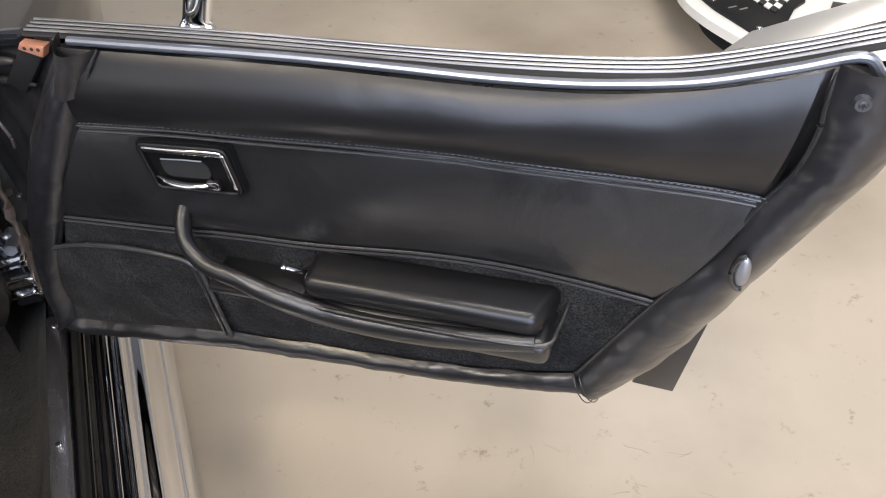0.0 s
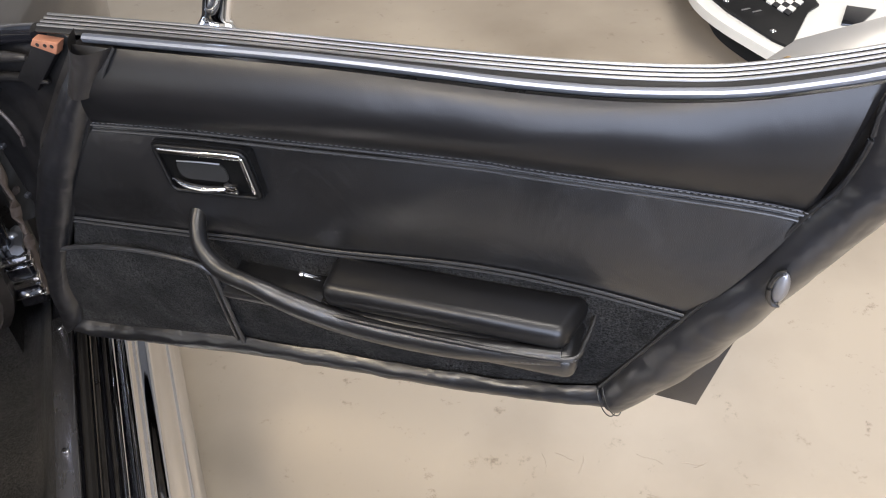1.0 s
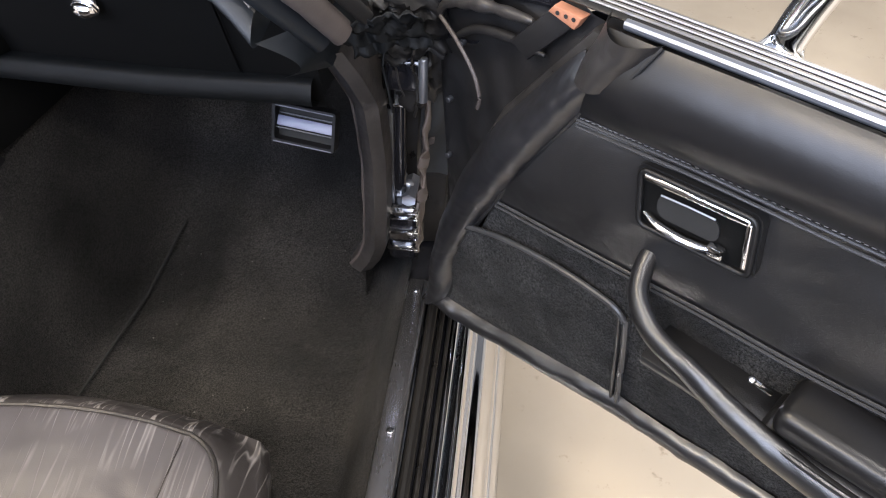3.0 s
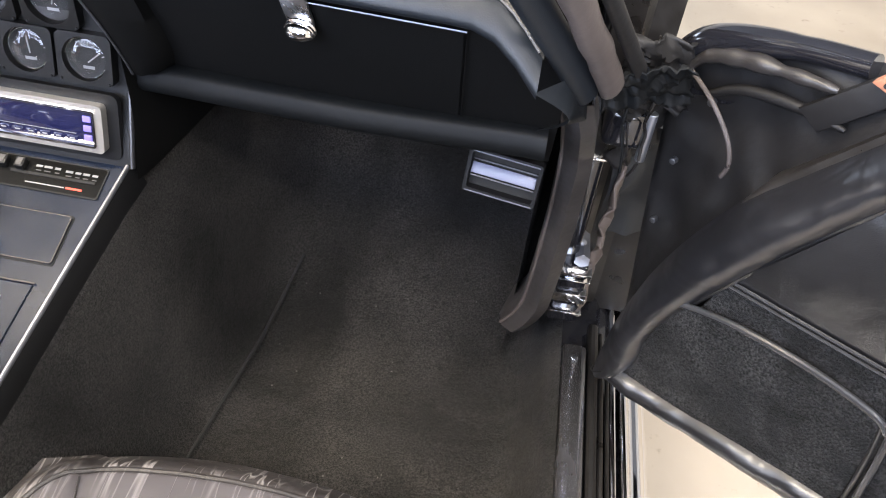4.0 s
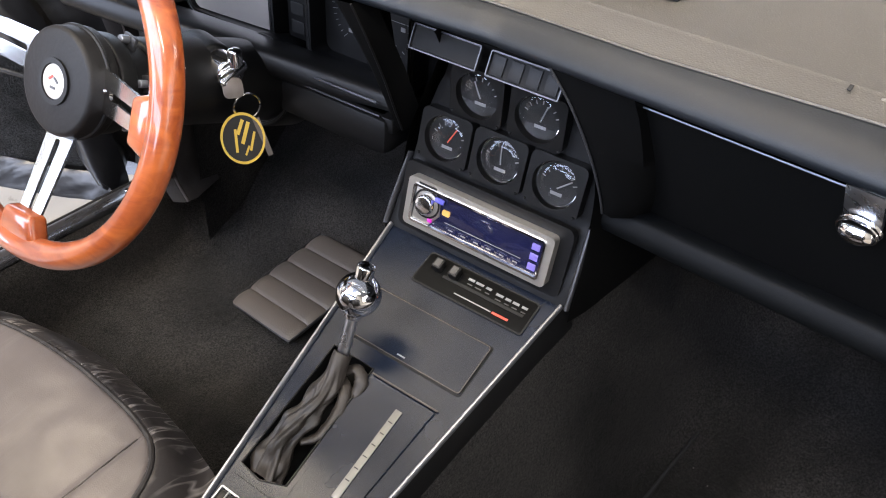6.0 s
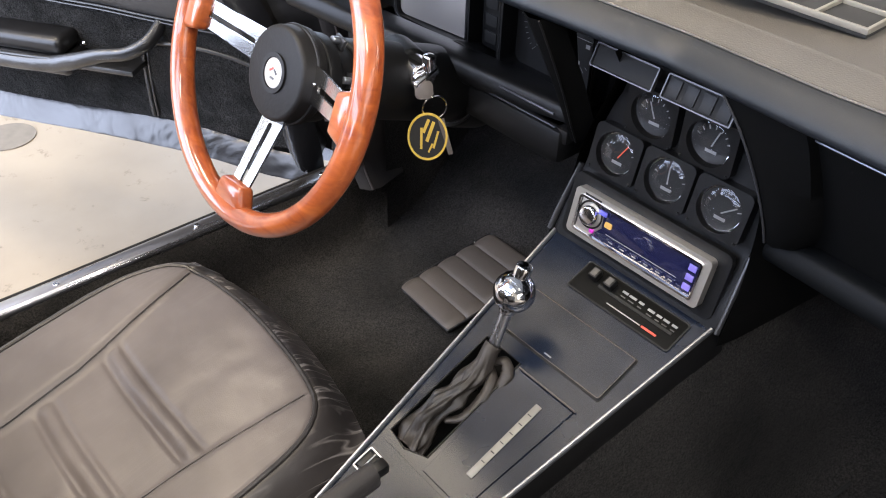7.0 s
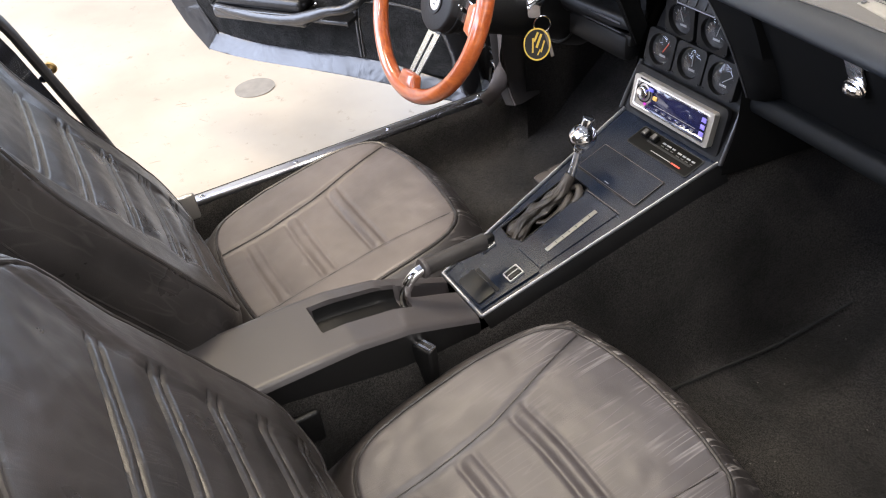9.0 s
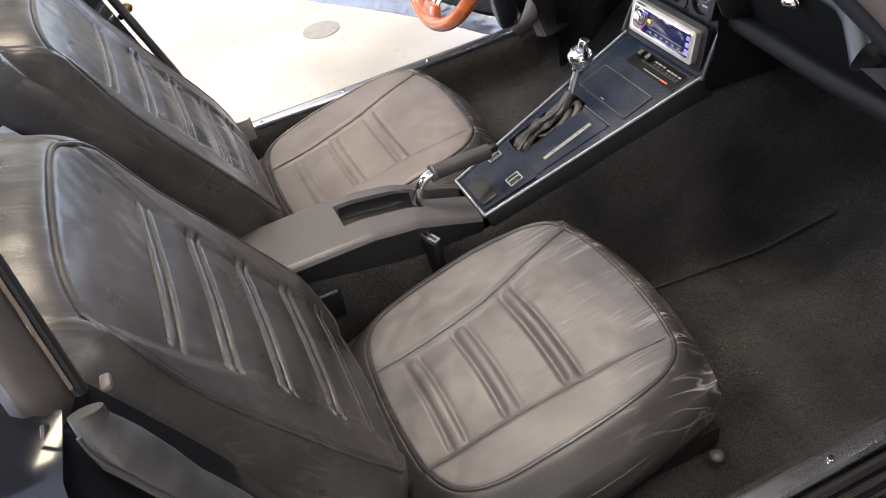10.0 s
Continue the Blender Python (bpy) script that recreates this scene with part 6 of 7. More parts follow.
# ---- tunnel cover behind the console, with its tray ----
tc_ = thing("tunnel_cover", "grey-black moulded tunnel cover with open tray", "console cover")
sect = []
for y in np.linspace(-0.437, -1.02, 130):
    y = float(y)
    top = interp(y, (-1.02, -0.70, -0.64, -0.56, -0.50, -0.437), (0.500, 0.498, 0.496, 0.482, 0.458, 0.432))
    hw = interp(y, (-1.02, -0.70, -0.58, -0.437), (0.074, 0.074, 0.071, 0.062))
    base = [(-hw - 0.012, top - 0.125), (-hw - 0.008, top - 0.060), (-hw - 0.003, top - 0.010), (-hw, top - 0.004), (-hw + 0.003, top - 0.001), (-hw + 0.008, top)]
    pts = base + [(float(x), top) for x in np.linspace(-hw + 0.012, hw - 0.012, 36)] + [(-x, z) for x, z in reversed(base)]
    row = []
    for x, z in pts:
        # a rounded pocket, and a narrower slot that runs on to the lever
        d = max(abs(x + 0.014) - 0.030, abs(y + 0.602) - 0.072)
        pocket = 1 - smoothstep(-0.003, 0.001, d)
        slot = (1 - smoothstep(0.012, 0.016, abs(x + 0.026))) * smoothstep(-0.56, -0.55, y)
        row.append(Vector((x, y, z - max(0.030 * pocket, 0.026 * slot))))
    sect.append(row)
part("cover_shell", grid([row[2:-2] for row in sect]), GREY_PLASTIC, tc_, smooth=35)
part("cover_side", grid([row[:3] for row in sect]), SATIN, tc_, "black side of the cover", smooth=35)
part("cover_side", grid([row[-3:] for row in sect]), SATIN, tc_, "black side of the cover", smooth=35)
# Black sheet puts the pocket's depth shade into its colour.
shade_rows = []
for y in np.linspace(-0.670, -0.534, 12):
    top = interp(float(y), (-0.70, -0.64, -0.56, -0.50), (0.498, 0.496, 0.482, 0.458))
    shade_rows.append([Vector((x, float(y), top + dz)) for x, dz in ((-0.0425, -0.006), (-0.0405, -0.022), (-0.036, -0.0275), (0.008, -0.0275), (0.0125, -0.022), (0.0145, -0.006))])
part("tray_liner", grid(shade_rows), SATIN, tc_, "black sheet that stands for the shade in the tray", smooth=50)

# ---- handbrake ----
hb = thing("handbrake", "handbrake lever with black grip and chrome curve", "handbrake")
# Light on the grip's top is put into this greyer black.
GRIP = material("lit_grip", (0.030, 0.0275, 0.0270), 0.45, grain="noise", bump=0.15, scale=300, mottle=0.4, mottle_scale=30)
g0, g1 = Vector((-0.002, -0.494, 0.517)), Vector((-0.010, -0.377, 0.510))
part("grip", tube([g0.lerp(g1, t) for t in np.linspace(0, 1, 12)], 0.0125, n=16, flat=0.0155), GRIP, hb, "black grip, light on its top put into the colour")
part("grip_collar", cyl(g0 - (g1 - g0) * 0.02, g0 + (g1 - g0) * 0.05, 0.0165, n=20, bevel=0.002), GREY_PLASTIC, hb, "pale grip collar")
part("release_button", box(*(g1 + Vector((-0.001, 0.010, 0.002))), 0.014, 0.016, 0.014, 0.003), SATIN, hb, "black release button")
part("lever", tube(spline([g0, g0 + Vector((-0.001, -0.014, -0.006)), g0 + Vector((-0.002, -0.027, -0.020)), g0 + Vector((-0.003, -0.035, -0.042)), g0 + Vector((-0.003, -0.036, -0.062))], 24), 0.009, n=16), CHROME, hb, "curved chrome lever")

# ---- steering wheel, column, keys ----
tilt = radians(22.7)
axis = Vector((0, -math.cos(tilt), math.sin(tilt)))
wc = Vector((-0.338, -0.2666, 0.7934))
WM = frame_of(wc, (1, 0, 0), axis)
wh = thing("steering_wheel", "three-spoke steering wheel with lacquered wood rim", "steering wheel", WM)
R0 = 0.1735
rim_pts = [(R0 * math.cos(a), R0 * math.sin(a), 0) for a in np.linspace(0, 2 * math.pi, 97)[:-1]]
part("rim", tube(rim_pts, 0.0140, n=20, closed=True, flat=0.0150), WOOD, wh, "glossy orange-brown mahogany rim", smooth=70)
SPOKES = (radians(-89), radians(1), radians(174))
for a in SPOKES:
    d = Vector((math.cos(a), math.sin(a), 0))
    p_in, p_out = d * 0.040 + Vector((0, 0, -0.038)), d * (R0 - 0.016) + Vector((0, 0, -0.003))
    run = (p_out - p_in).length
    sm = frame_of((p_in + p_out) / 2, p_out - p_in, (0, 0, 1))
    outer = [(x, y * (1.0 - 0.25 * (x / run + 0.5))) for x, y in rounded(run, 0.042, 0.004)]
    inner = [(x, y) for x, y in rounded(run * 0.62, 0.0075, 0.003, cx=0.004)]
    part("spoke", ring_plate(outer, inner, 0.0032, sm), POLISHED, wh, "slotted polished metal spoke", smooth=30)
    for x in (-run * 0.40, run * 0.42):
        part("spoke_rivet", cyl(sm @ Vector((x, 0, 0.003)), sm @ Vector((x, 0, 0.0046)), 0.0035, n=14, bevel=0.0006), POLISHED, wh)
    lm_ = frame_of(d * (R0 - 0.021) + Vector((0, 0, -0.001)), d, (0, 0, 1))
    lug = box(0, 0, 0, 0.030, 0.046, 0.021, 0.006, 3)
    for v in lug.verts:
        v.co.y *= 1.0 + 0.35 * smoothstep(-0.012, 0.015, v.co.x)
    bmesh.ops.transform(lug, matrix=lm_, verts=lug.verts)
    part("rim_lug", lug, WOOD, wh, smooth=60)
hub = cyl((0, 0, -0.050), (0, 0, -0.016), 0.0555, 0.0530, 64, bevel=0.005)
hb_ = part("hub", hub, RUBBER, wh, "round black hub pad")
hb_.location = (0, -0.007, 0)
part("hub_groove", tube([(0.0545 * math.cos(a), 0.0545 * math.sin(a), -0.036) for a in np.linspace(0, 2 * math.pi, 65)[:-1]], 0.0022, n=8, closed=True), SATIN, hb_)
part("hub_cap", ring_plate([(0.0225 * math.cos(a), 0.0225 * math.sin(a)) for a in np.linspace(0, 2 * math.pi, 41)[:-1]], [(0.0175 * math.cos(a), 0.0175 * math.sin(a)) for a in np.linspace(0, 2 * math.pi, 41)[:-1]], 0.004, Matrix.Translation((0, 0, -0.0175))), SATIN, hb_, smooth=30)
part("emblem", cyl((0, 0, -0.017), (0, 0, -0.0145), 0.0172, 0.0168, 36, bevel=0.0006), EMBLEM_WHITE, hb_, "round white horn emblem")
for ex, ey, rot, mat_ in ((-0.004, 0.003, 35, RED), (0.004, 0.002, -35, DIM_TRIM), (0.0, -0.006, 0, DIM_TRIM)):
    part("emblem_bar", box(0, 0, 0, 0.007, 0.0022, 0.0008, m=pose(ex, ey, -0.0142, 0, 0, rot)), mat_, hb_, smooth=0)
part("hub_ring", cyl((0, 0, -0.073), (0, 0, -0.052), 0.0505, 0.0515, 48, bevel=0.003), SATIN, hb_)
part("adapter", cyl((0, 0, -0.100), (0, 0, -0.073), 0.041, 0.045, 36), SATIN, hb_)
for k, a in enumerate(np.linspace(0, 2 * math.pi, 7)[:-1]):
    a = a + 0.3
    part("hub_bolt", cyl((0.0505 * math.cos(a), 0.0505 * math.sin(a), -0.082), (0.0505 * math.cos(a), 0.0505 * math.sin(a), -0.072), 0.0042, n=10, bevel=0.0008), TRIM_SILVER, hb_)
    part("adapter_tab", box(0, 0, 0, 0.016, 0.018, 0.005, 0.001, m=pose(0.047 * math.cos(a), 0.047 * math.sin(a), -0.085, 0, 0, math.degrees(a))), DIM_TRIM, hb_)

LOCK = Vector((-0.290, -0.080, 0.740))
col = thing("steering_column", "black steering column with ignition lock", "steering column", WM)
WI = WM.inverted()
c0, c1 = Vector((-0.342, -0.175, 0.748)), Vector((-0.356, 0.085, 0.650))
ca_ = (c1 - c0).normalized()
part("shroud", cyl(WI @ c0, WI @ c1, 0.047, 0.053, 44, bevel=0.004), COLUMN_BLACK, col)
part("column_collar", cyl(WI @ (c0 + ca_ * 0.205), WI @ (c0 + ca_ * 0.262), 0.0590, 0.0600, 48, bevel=0.006), COLUMN_BLACK, col, "wider black column base")
part("collar_lip", tube([WI @ (c0 + ca_ * 0.205 + Vector((0.0555 * math.cos(a), 0.018 * math.sin(a), 0.0525 * math.sin(a)))) for a in np.linspace(0, 2 * math.pi, 49)[:-1]], 0.0022, n=8, closed=True), SATIN, col)
part("lock_boss", cyl(WI @ (LOCK + Vector((-0.085, 0.020, -0.010))), WI @ (LOCK + Vector((-0.028, 0.006, 0.0))), 0.030, 0.023, 32, bevel=0.005), COLUMN_BLACK, col, "black boss round the ignition lock")
part("signal_stalk", tube([(-0.04, 0, -0.13), (-0.13, 0.02, -0.12)], 0.004, n=8), CHROME, col)
lk = part("ignition_lock", cyl(WI @ (LOCK + Vector((-0.045, 0.012, 0.0))), WI @ LOCK, 0.019, 0.0165, 28, bevel=0.003), CHROME, col, "chrome ignition lock")
part("lock_wing", box(0, 0, 0, 0.012, 0.040, 0.012, 0.004, 3, m=WI @ Matrix.Translation(LOCK + Vector((0.004, -0.002, 0.002))) @ pose(0, 0, 0, 20, 0, 0)), CHROME, lk)
part("lock_wing", box(0, 0, 0, 0.014, 0.014, 0.034, 0.004, 3, m=WI @ Matrix.Translation(LOCK + Vector((0.002, 0.006, 0.012)))), CHROME, lk)
part("tilt_lever", tube([(0.035, -0.050, -0.10), (0.062, -0.060, -0.095)], 0.0055, n=10), TRIM_SILVER, col)

ring_c = Vector((-0.272, -0.078, 0.706))
ky = thing("key_ring", "car keys with round black and yellow fob on ring", "keys")
part("key_head", prism(rounded(0.022, 0.022, 0.006), 0.0025, frame_of(LOCK + Vector((0.014, -0.012, -0.008)), (0.55, 0.83, 0), (0.6, -0.5, 0.6)), 0.0006), WORN_TRIM, ky, "grey metal key")
part("ring", tube([ring_c + Vector((0.4 * 0.0155 * math.cos(a), 0.9 * 0.0155 * math.cos(a), 0.0155 * math.sin(a))) for a in np.linspace(0, 2 * math.pi, 33)[:-1]], 0.0012, n=6, closed=True), CHROME, ky, "split ring")
FM = frame_of(Vector((-0.266, -0.094, 0.674)), (0.60, 0.80, 0.0), (0.72, -0.55, 0.42))
fob = part("fob", cyl((0, 0, 0), (0, 0, 0.003), 0.0285, n=48), MATT, ky, "round black fob with yellow edge")
fob.matrix_basis = FM @ Matrix.Diagonal((0.85, 1, 1, 1))
part("fob_edge", ring_plate([(0.0290 * math.cos(a), 0.0290 * math.sin(a)) for a in np.linspace(0, 2 * math.pi, 49)[:-1]], [(0.0262 * math.cos(a), 0.0262 * math.sin(a)) for a in np.linspace(0, 2 * math.pi, 49)[:-1]], 0.005, Matrix.Translation((0, 0, -0.001))), GOLD, fob, smooth=30)
for x, y, w, h, rot in ((-0.002, 0.013, 0.018, 0.0042, 62), (0.004, 0.006, 0.026, 0.0046, 66), (0.012, -0.004, 0.022, 0.0030, 70), (-0.009, -0.002, 0.026, 0.0034, 88), (0.004, -0.014, 0.012, 0.0024, 60)):
    part("fob_print", box(0, 0, 0.0034, w, h, 0.0006, m=pose(x, y, 0, 0, 0, rot)), GOLD, fob, smooth=0)
part("second_key", prism([(-0.004, 0), (0.004, 0), (0.003, -0.045), (-0.003, -0.045)], 0.002, frame_of(Vector((-0.262, -0.076, 0.694)), (0.6, 0.8, 0.3), (0.7, -0.5, 0.4))), WORN_TRIM, ky)

# ---- pedals and heel pad ----
hp_m = frame_of((-0.380, 0.105, 0.254), (1.0, -0.20, 0.14), (-0.14, -0.22, 1))
hp = thing("heel_pad", "grey ribbed vinyl heel pad sewn to the carpet", "floor mat", hp_m)
rows = []
for j in range(61):
    v = -0.10 + 0.20 * j / 60
    rows.append([Vector((u, v + 0.05 * u, 0.006 + 0.0045 * abs(math.sin((v + 0.10) * math.pi / 0.040)) ** 0.5 - 0.006 * smoothstep(0.070, 0.082, abs(u)))) for u in np.linspace(-0.082, 0.082, 20)])
part("ribbed_pad", grid(rows), PAD_MAT, hp, smooth=60)
part("pad_binding", tube([(u, v + 0.05 * u, 0.003) for u, v in ((-0.082, -0.10), (0.082, -0.10), (0.082, 0.10), (-0.082, 0.10))], 0.003, n=8, closed=True), VINYL, hp)
# grey trim strip curling down by the driver's hinge pillar
tr = spline([(-0.60, 0.03, 0.60), (-0.615, 0.035, 0.52), (-0.625, 0.04, 0.44), (-0.640, 0.03, 0.385), (-0.650, 0.00, 0.36)], 24)
part("kick_trim", tube(tr, 0.004, n=8, flat=0.020), WORN_TRIM, tags=("curled grey edge trim on the driver hinge pillar", "trim", "", "structure"))

# ---- hinge pillars, windshield posts, jamb ----
KICK_TRIM = material("scuffed_kick_vinyl", (0.027, 0.0240, 0.0228), 0.40, grain="rough", bump=0.5, scale=60, mottle=0.5, mottle_scale=18, rough_var=0.1)
for side, nm in ((1, "passenger"), (-1, "driver")):
    hpil = thing("hinge_pillar", f"grimy black {nm} hinge pillar with door hinges", "hinge pillar", kind="structure")
    rows = []
    for z in np.linspace(0.33, 0.86, 12):
        rows.append([Vector((side * x, y, z)) for x, y in ((0.650, 0.24), (0.652, 0.155), (0.658, 0.138), (0.692, 0.138), (0.702, 0.150), (0.735, 0.155), (0.745, 0.26))])
    if side < 0:
        rows.reverse()
    part("pillar_skin", grid(rows), DIRTY_METAL, hpil, smooth=30)
    low = part("hinge", box(side * 0.680, 0.098, 0.420, 0.044, 0.070, 0.105, 0.008, 3), GLOSS_BLACK, hpil, "shiny black lower hinge with bright leaves")
    for z, t in ((0.468, 0.004), (0.457, 0.002), (0.425, 0.016), (0.396, 0.003)):
        part("hinge_leaf", box(side * 0.681, 0.092, z, 0.047, 0.074, t, 0.0012), CHROME, low)
    bar = part("check_arm", box(side * 0.668, 0.092, 0.548, 0.030, 0.030, 0.190, 0.007, 3), GLOSS_BLACK, hpil, "long glossy black door check bar")
    part("bar_cap", box(side * 0.668, 0.088, 0.645, 0.036, 0.036, 0.004, 0.001), CHROME, bar)
    part("bar_face", box(side * 0.661, 0.0755, 0.552, 0.012, 0.004, 0.165, 0.0015), DIM_TRIM, bar, "grey face of the bar")
    part("bar_knob", ball((side * 0.684, 0.100, 0.490), 0.0085, (1, 1, 0.8), 18), TRIM_SILVER, bar, "bright round bar end")
    upper = part("hinge", box(side * 0.690, 0.060, 0.715, 0.052, 0.060, 0.050, 0.010, 3), GLOSS_BLACK, hpil, "shiny black upper hinge")
    part("hinge_pin", cyl((side * 0.712, 0.032, 0.680), (side * 0.712, 0.032, 0.742), 0.006, n=16, bevel=0.001), TRIM_SILVER, upper)
    part("bolt", cyl((side * 0.688, 0.125, 0.480), (side * 0.688, 0.070, 0.482), 0.011, n=6), TRIM_SILVER, hpil)
    part("bolt", cyl((side * 0.712, 0.130, 0.560), (side * 0.712, 0.115, 0.560), 0.008, n=6), WORN_TRIM, hpil)
    seal = spline([(side * 0.700, 0.070, 0.385), (side * 0.706, 0.085, 0.46), (side * 0.709, 0.102, 0.606), (side * 0.706, 0.130, 0.716), (side * 0.690, 0.10, 0.80)], 40)
    seal = [p + Vector((0.004 * noise.noise(p * 40), 0.004 * noise.noise(p * 33), 0)) for p in seal]
    part("pillar_seal", tube(seal, 0.0045, n=10, flat=0.0085, radii=[1 - 0.95 * smoothstep(30, 39, i) for i in range(41)]), TAN_SEAL, hpil, "aged brown rubber seal")
    # vinyl kick trim that wraps the inner edge of the pillar
    rows = []
    for k in range(41):
        s = k / 40
        z = 0.352 + (0.80 - 0.352) * s
        yy = interp(s, (0, 0.25, 0.5, 0.75, 1), (0.045, 0.035, 0.025, 0.000, -0.075))
        xi = interp(s, (0, 0.05, 0.12, 0.30, 0.5, 0.72, 0.88, 1), (0.592, 0.606, 0.617, 0.621, 0.623, 0.620, 0.610, 0.596))
        rows.append([Vector((side * (xi + 0.020), 0.14, z)), Vector((side * (xi + 0.003), yy + 0.03, z)), Vector((side * (xi + 0.008), yy + 0.008, z)), Vector((side * (xi + 0.024), yy - 0.003, z)), Vector((side * (xi + 0.040), yy + 0.006, z)), Vector((side * (xi + 0.043), yy + 0.040, z))])
    if side < 0:
        rows.reverse()
    kick = part("kick_panel", grid(rows), KICK_TRIM, hpil, "worn grey-brown vinyl pillar trim", smooth=50)
    inner_edge = [r[2].lerp(r[1], 0.35) + Vector((0, -0.001, 0)) for r in (rows if side > 0 else list(reversed(rows)))]
    part("trim_welt", tube(spline(inner_edge[::2], 40), 0.0032, n=8, radii=[1 + 0.3 * noise.noise(Vector((i * 0.3, side, 2))) for i in range(41)]), WORN_TRIM, kick, "rubbed pale edge of the trim")
    kp = [[Vector((side * x, y, z)) for x, y, z in ((0.612, 0.10, zz), (0.628, 0.25, zz), (0.63, 0.48, zz))] for zz in (0.22, 0.45, 0.85)]
    if side > 0:
        kp.reverse()
    part("footwell_side", grid(kp), CARPET, hpil, smooth=40)

    # crumpled rubber sheeting in the hinge gap
    cr_rows = []
    for k in range(22):
        z = 0.50 + 0.285 * k / 21
        row = []
        for i in range(16):
            p = Vector((0.700 + 0.0085 * i, 0.105 + 0.004 * i, z))
            n1 = noise.noise(Vector((p.x * 22, p.z * 12, side * 2.0)))
            n2 = noise.noise(Vector((p.x * 60, p.z * 42, 5.0)))
            row.append(Vector((side * p.x, p.y - 0.030 * n1 - 0.010 * n2, p.z)))
        cr_rows.append(row)
    if side < 0:
        cr_rows.reverse()
    part("crumpled_rubber", grid(cr_rows), MATT, hpil, "crumpled black rubber sheet in the hinge gap", smooth=70)
    flange = spline([(side * 0.650, 0.190, 0.825), (side * 0.690, 0.190, 0.790), (side * 0.725, 0.192, 0.728), (side * 0.762, 0.195, 0.648), (side * 0.790, 0.195, 0.56)], 40)
    part("fender_flange", tube(flange, 0.012, n=14), GLOSS_BLACK, hpil, "rolled glossy fender edge")
    # jamb face that closes the fender's rear end
    jf = prism([(0.70, 0.30), (0.79, 0.30), (0.81, 0.45), (0.795, 0.56), (0.765, 0.648), (0.728, 0.728), (0.692, 0.790), (0.650, 0.83), (0.650, 0.30)], 0.03, m=Matrix(((side, 0, 0, 0), (0, 0, -1, 0.205), (0, 1, 0, 0), (0, 0, 0, 1))))
    if side < 0:
        bmesh.ops.reverse_faces(jf, faces=jf.faces)
    part("jamb_face", jf, DIRTY_METAL, hpil, "grimy black jamb face", smooth=20)
    post = thing("windshield_post", f"vinyl-trimmed {nm} windshield post with worn seal", "windshield post", kind="structure")
    p0, p1 = Vector((side * 0.604, -0.125, 0.866)), Vector((side * 0.440, -0.347, 1.165))
    q0, q1 = Vector((side * 0.6255, -0.125, 0.878)), Vector((side * 0.489, -0.340, 1.165))
    r0, r1 = Vector((side * 0.640, -0.117, 0.900)), Vector((side * 0.506, -0.317, 1.165))
    part("inner_trim", tube([p0.lerp(p1, t) for t in np.linspace(-0.12, 1, 14)], 0.010, n=18, flat=0.0150), DASH_VINYL, post, "dark vinyl post trim")
    part("post_seal", tube([q0.lerp(q1, t) + Vector((0.003 * noise.noise(Vector((t * 12, side, 0))), 0, 0)) for t in np.linspace(-0.14, 1, 20)], 0.010, n=14, flat=0.0145), WORN_TRIM, post, "worn brown post seal")
    part("outer_post", tube([r0.lerp(r1, t) for t in np.linspace(-0.20, 1, 12)], 0.006, n=14, flat=0.0085), RUBBER, post, "black outer post seal")
hd = thing("windshield_header", "black windshield header rail", "header", kind="structure")
part("header_trim", tube(spline([(-0.50, -0.345, 1.166), (-0.3, -0.378, 1.19), (0, -0.385, 1.197), (0.3, -0.378, 1.19), (0.50, -0.345, 1.166)], 30), 0.022, n=14), DASH_VINYL, hd)
ws = bmesh.new()
grid([[Vector((x, 0.38 - 0.12 * (x / 0.6) ** 2, 0.925)) for x in np.linspace(-0.60, 0.60, 16)], [Vector((x * 0.96, 0.01 - 0.06 * (x / 0.6) ** 2, 1.06)) for x in np.linspace(-0.60, 0.60, 16)], [Vector((x * 0.82, -0.37, 1.185)) for x in np.linspace(-0.60, 0.60, 16)]], bm=ws)
wso = part("windshield", ws, GLASS, smooth=60, tags=("clear curved windshield glass", "windshield", "", "structure"))
md = wso.modifiers.new("thickness", "SOLIDIFY")
md.thickness = 0.005
wso.visible_shadow = False

# tangle at the foot of the passenger post
tg = thing("hinge_wiring", "tangled torn seals and wires above the hinge", "wiring")
rng = random.Random(11)
for k in range(9):
    a = Vector((0.668 + rng.uniform(0, 0.060), 0.02 + rng.uniform(-0.05, 0.06), 0.815 + rng.uniform(-0.03, 0.02)))
    pts = [a]
    for _ in range(6):
        pts.append(pts[-1] + Vector((rng.uniform(-0.005, 0.006), rng.uniform(-0.006, 0.010), rng.uniform(-0.026, -0.006))))
    part("strand", tube(spline(pts, 24), rng.uniform(0.0010, 0.0022), n=8), rng.choice((KNEE, RUBBER, DIRTY_METAL)), tg)


def torn_sheet(corner, across, down, amp, seed, nu=22, nv=26):
    """A torn, crumpled strip of rubber or vinyl with ragged ends."""
    corner, across, down = Vector(corner), Vector(across), Vector(down)
    out = across.cross(down).normalized()
    rows = []
    for i in range(nv + 1):
        v = i / nv
        row = []
        for j in range(nu + 1):
            u = j / nu
            q = Vector((u * 2.2 + seed, v * 3.1, seed * 0.7))
            rag = 0.14 * noise.noise(Vector((u * 7, seed, 0.5))) * v
            p = corner + across * (u + 0.10 * noise.noise(Vector((v * 6, seed, 3.0)))) + down * (v + rag)
            fold = abs(noise.noise(q)) + 0.45 * abs(noise.noise(q * 2.3)) + 0.2 * noise.noise(q * 5.1)
            row.append(p + out * (amp * (fold - 0.3)))
        rows.append(row)
    bm = grid(rows)
    bmesh.ops.recalc_face_normals(bm, faces=bm.faces)
    return bm


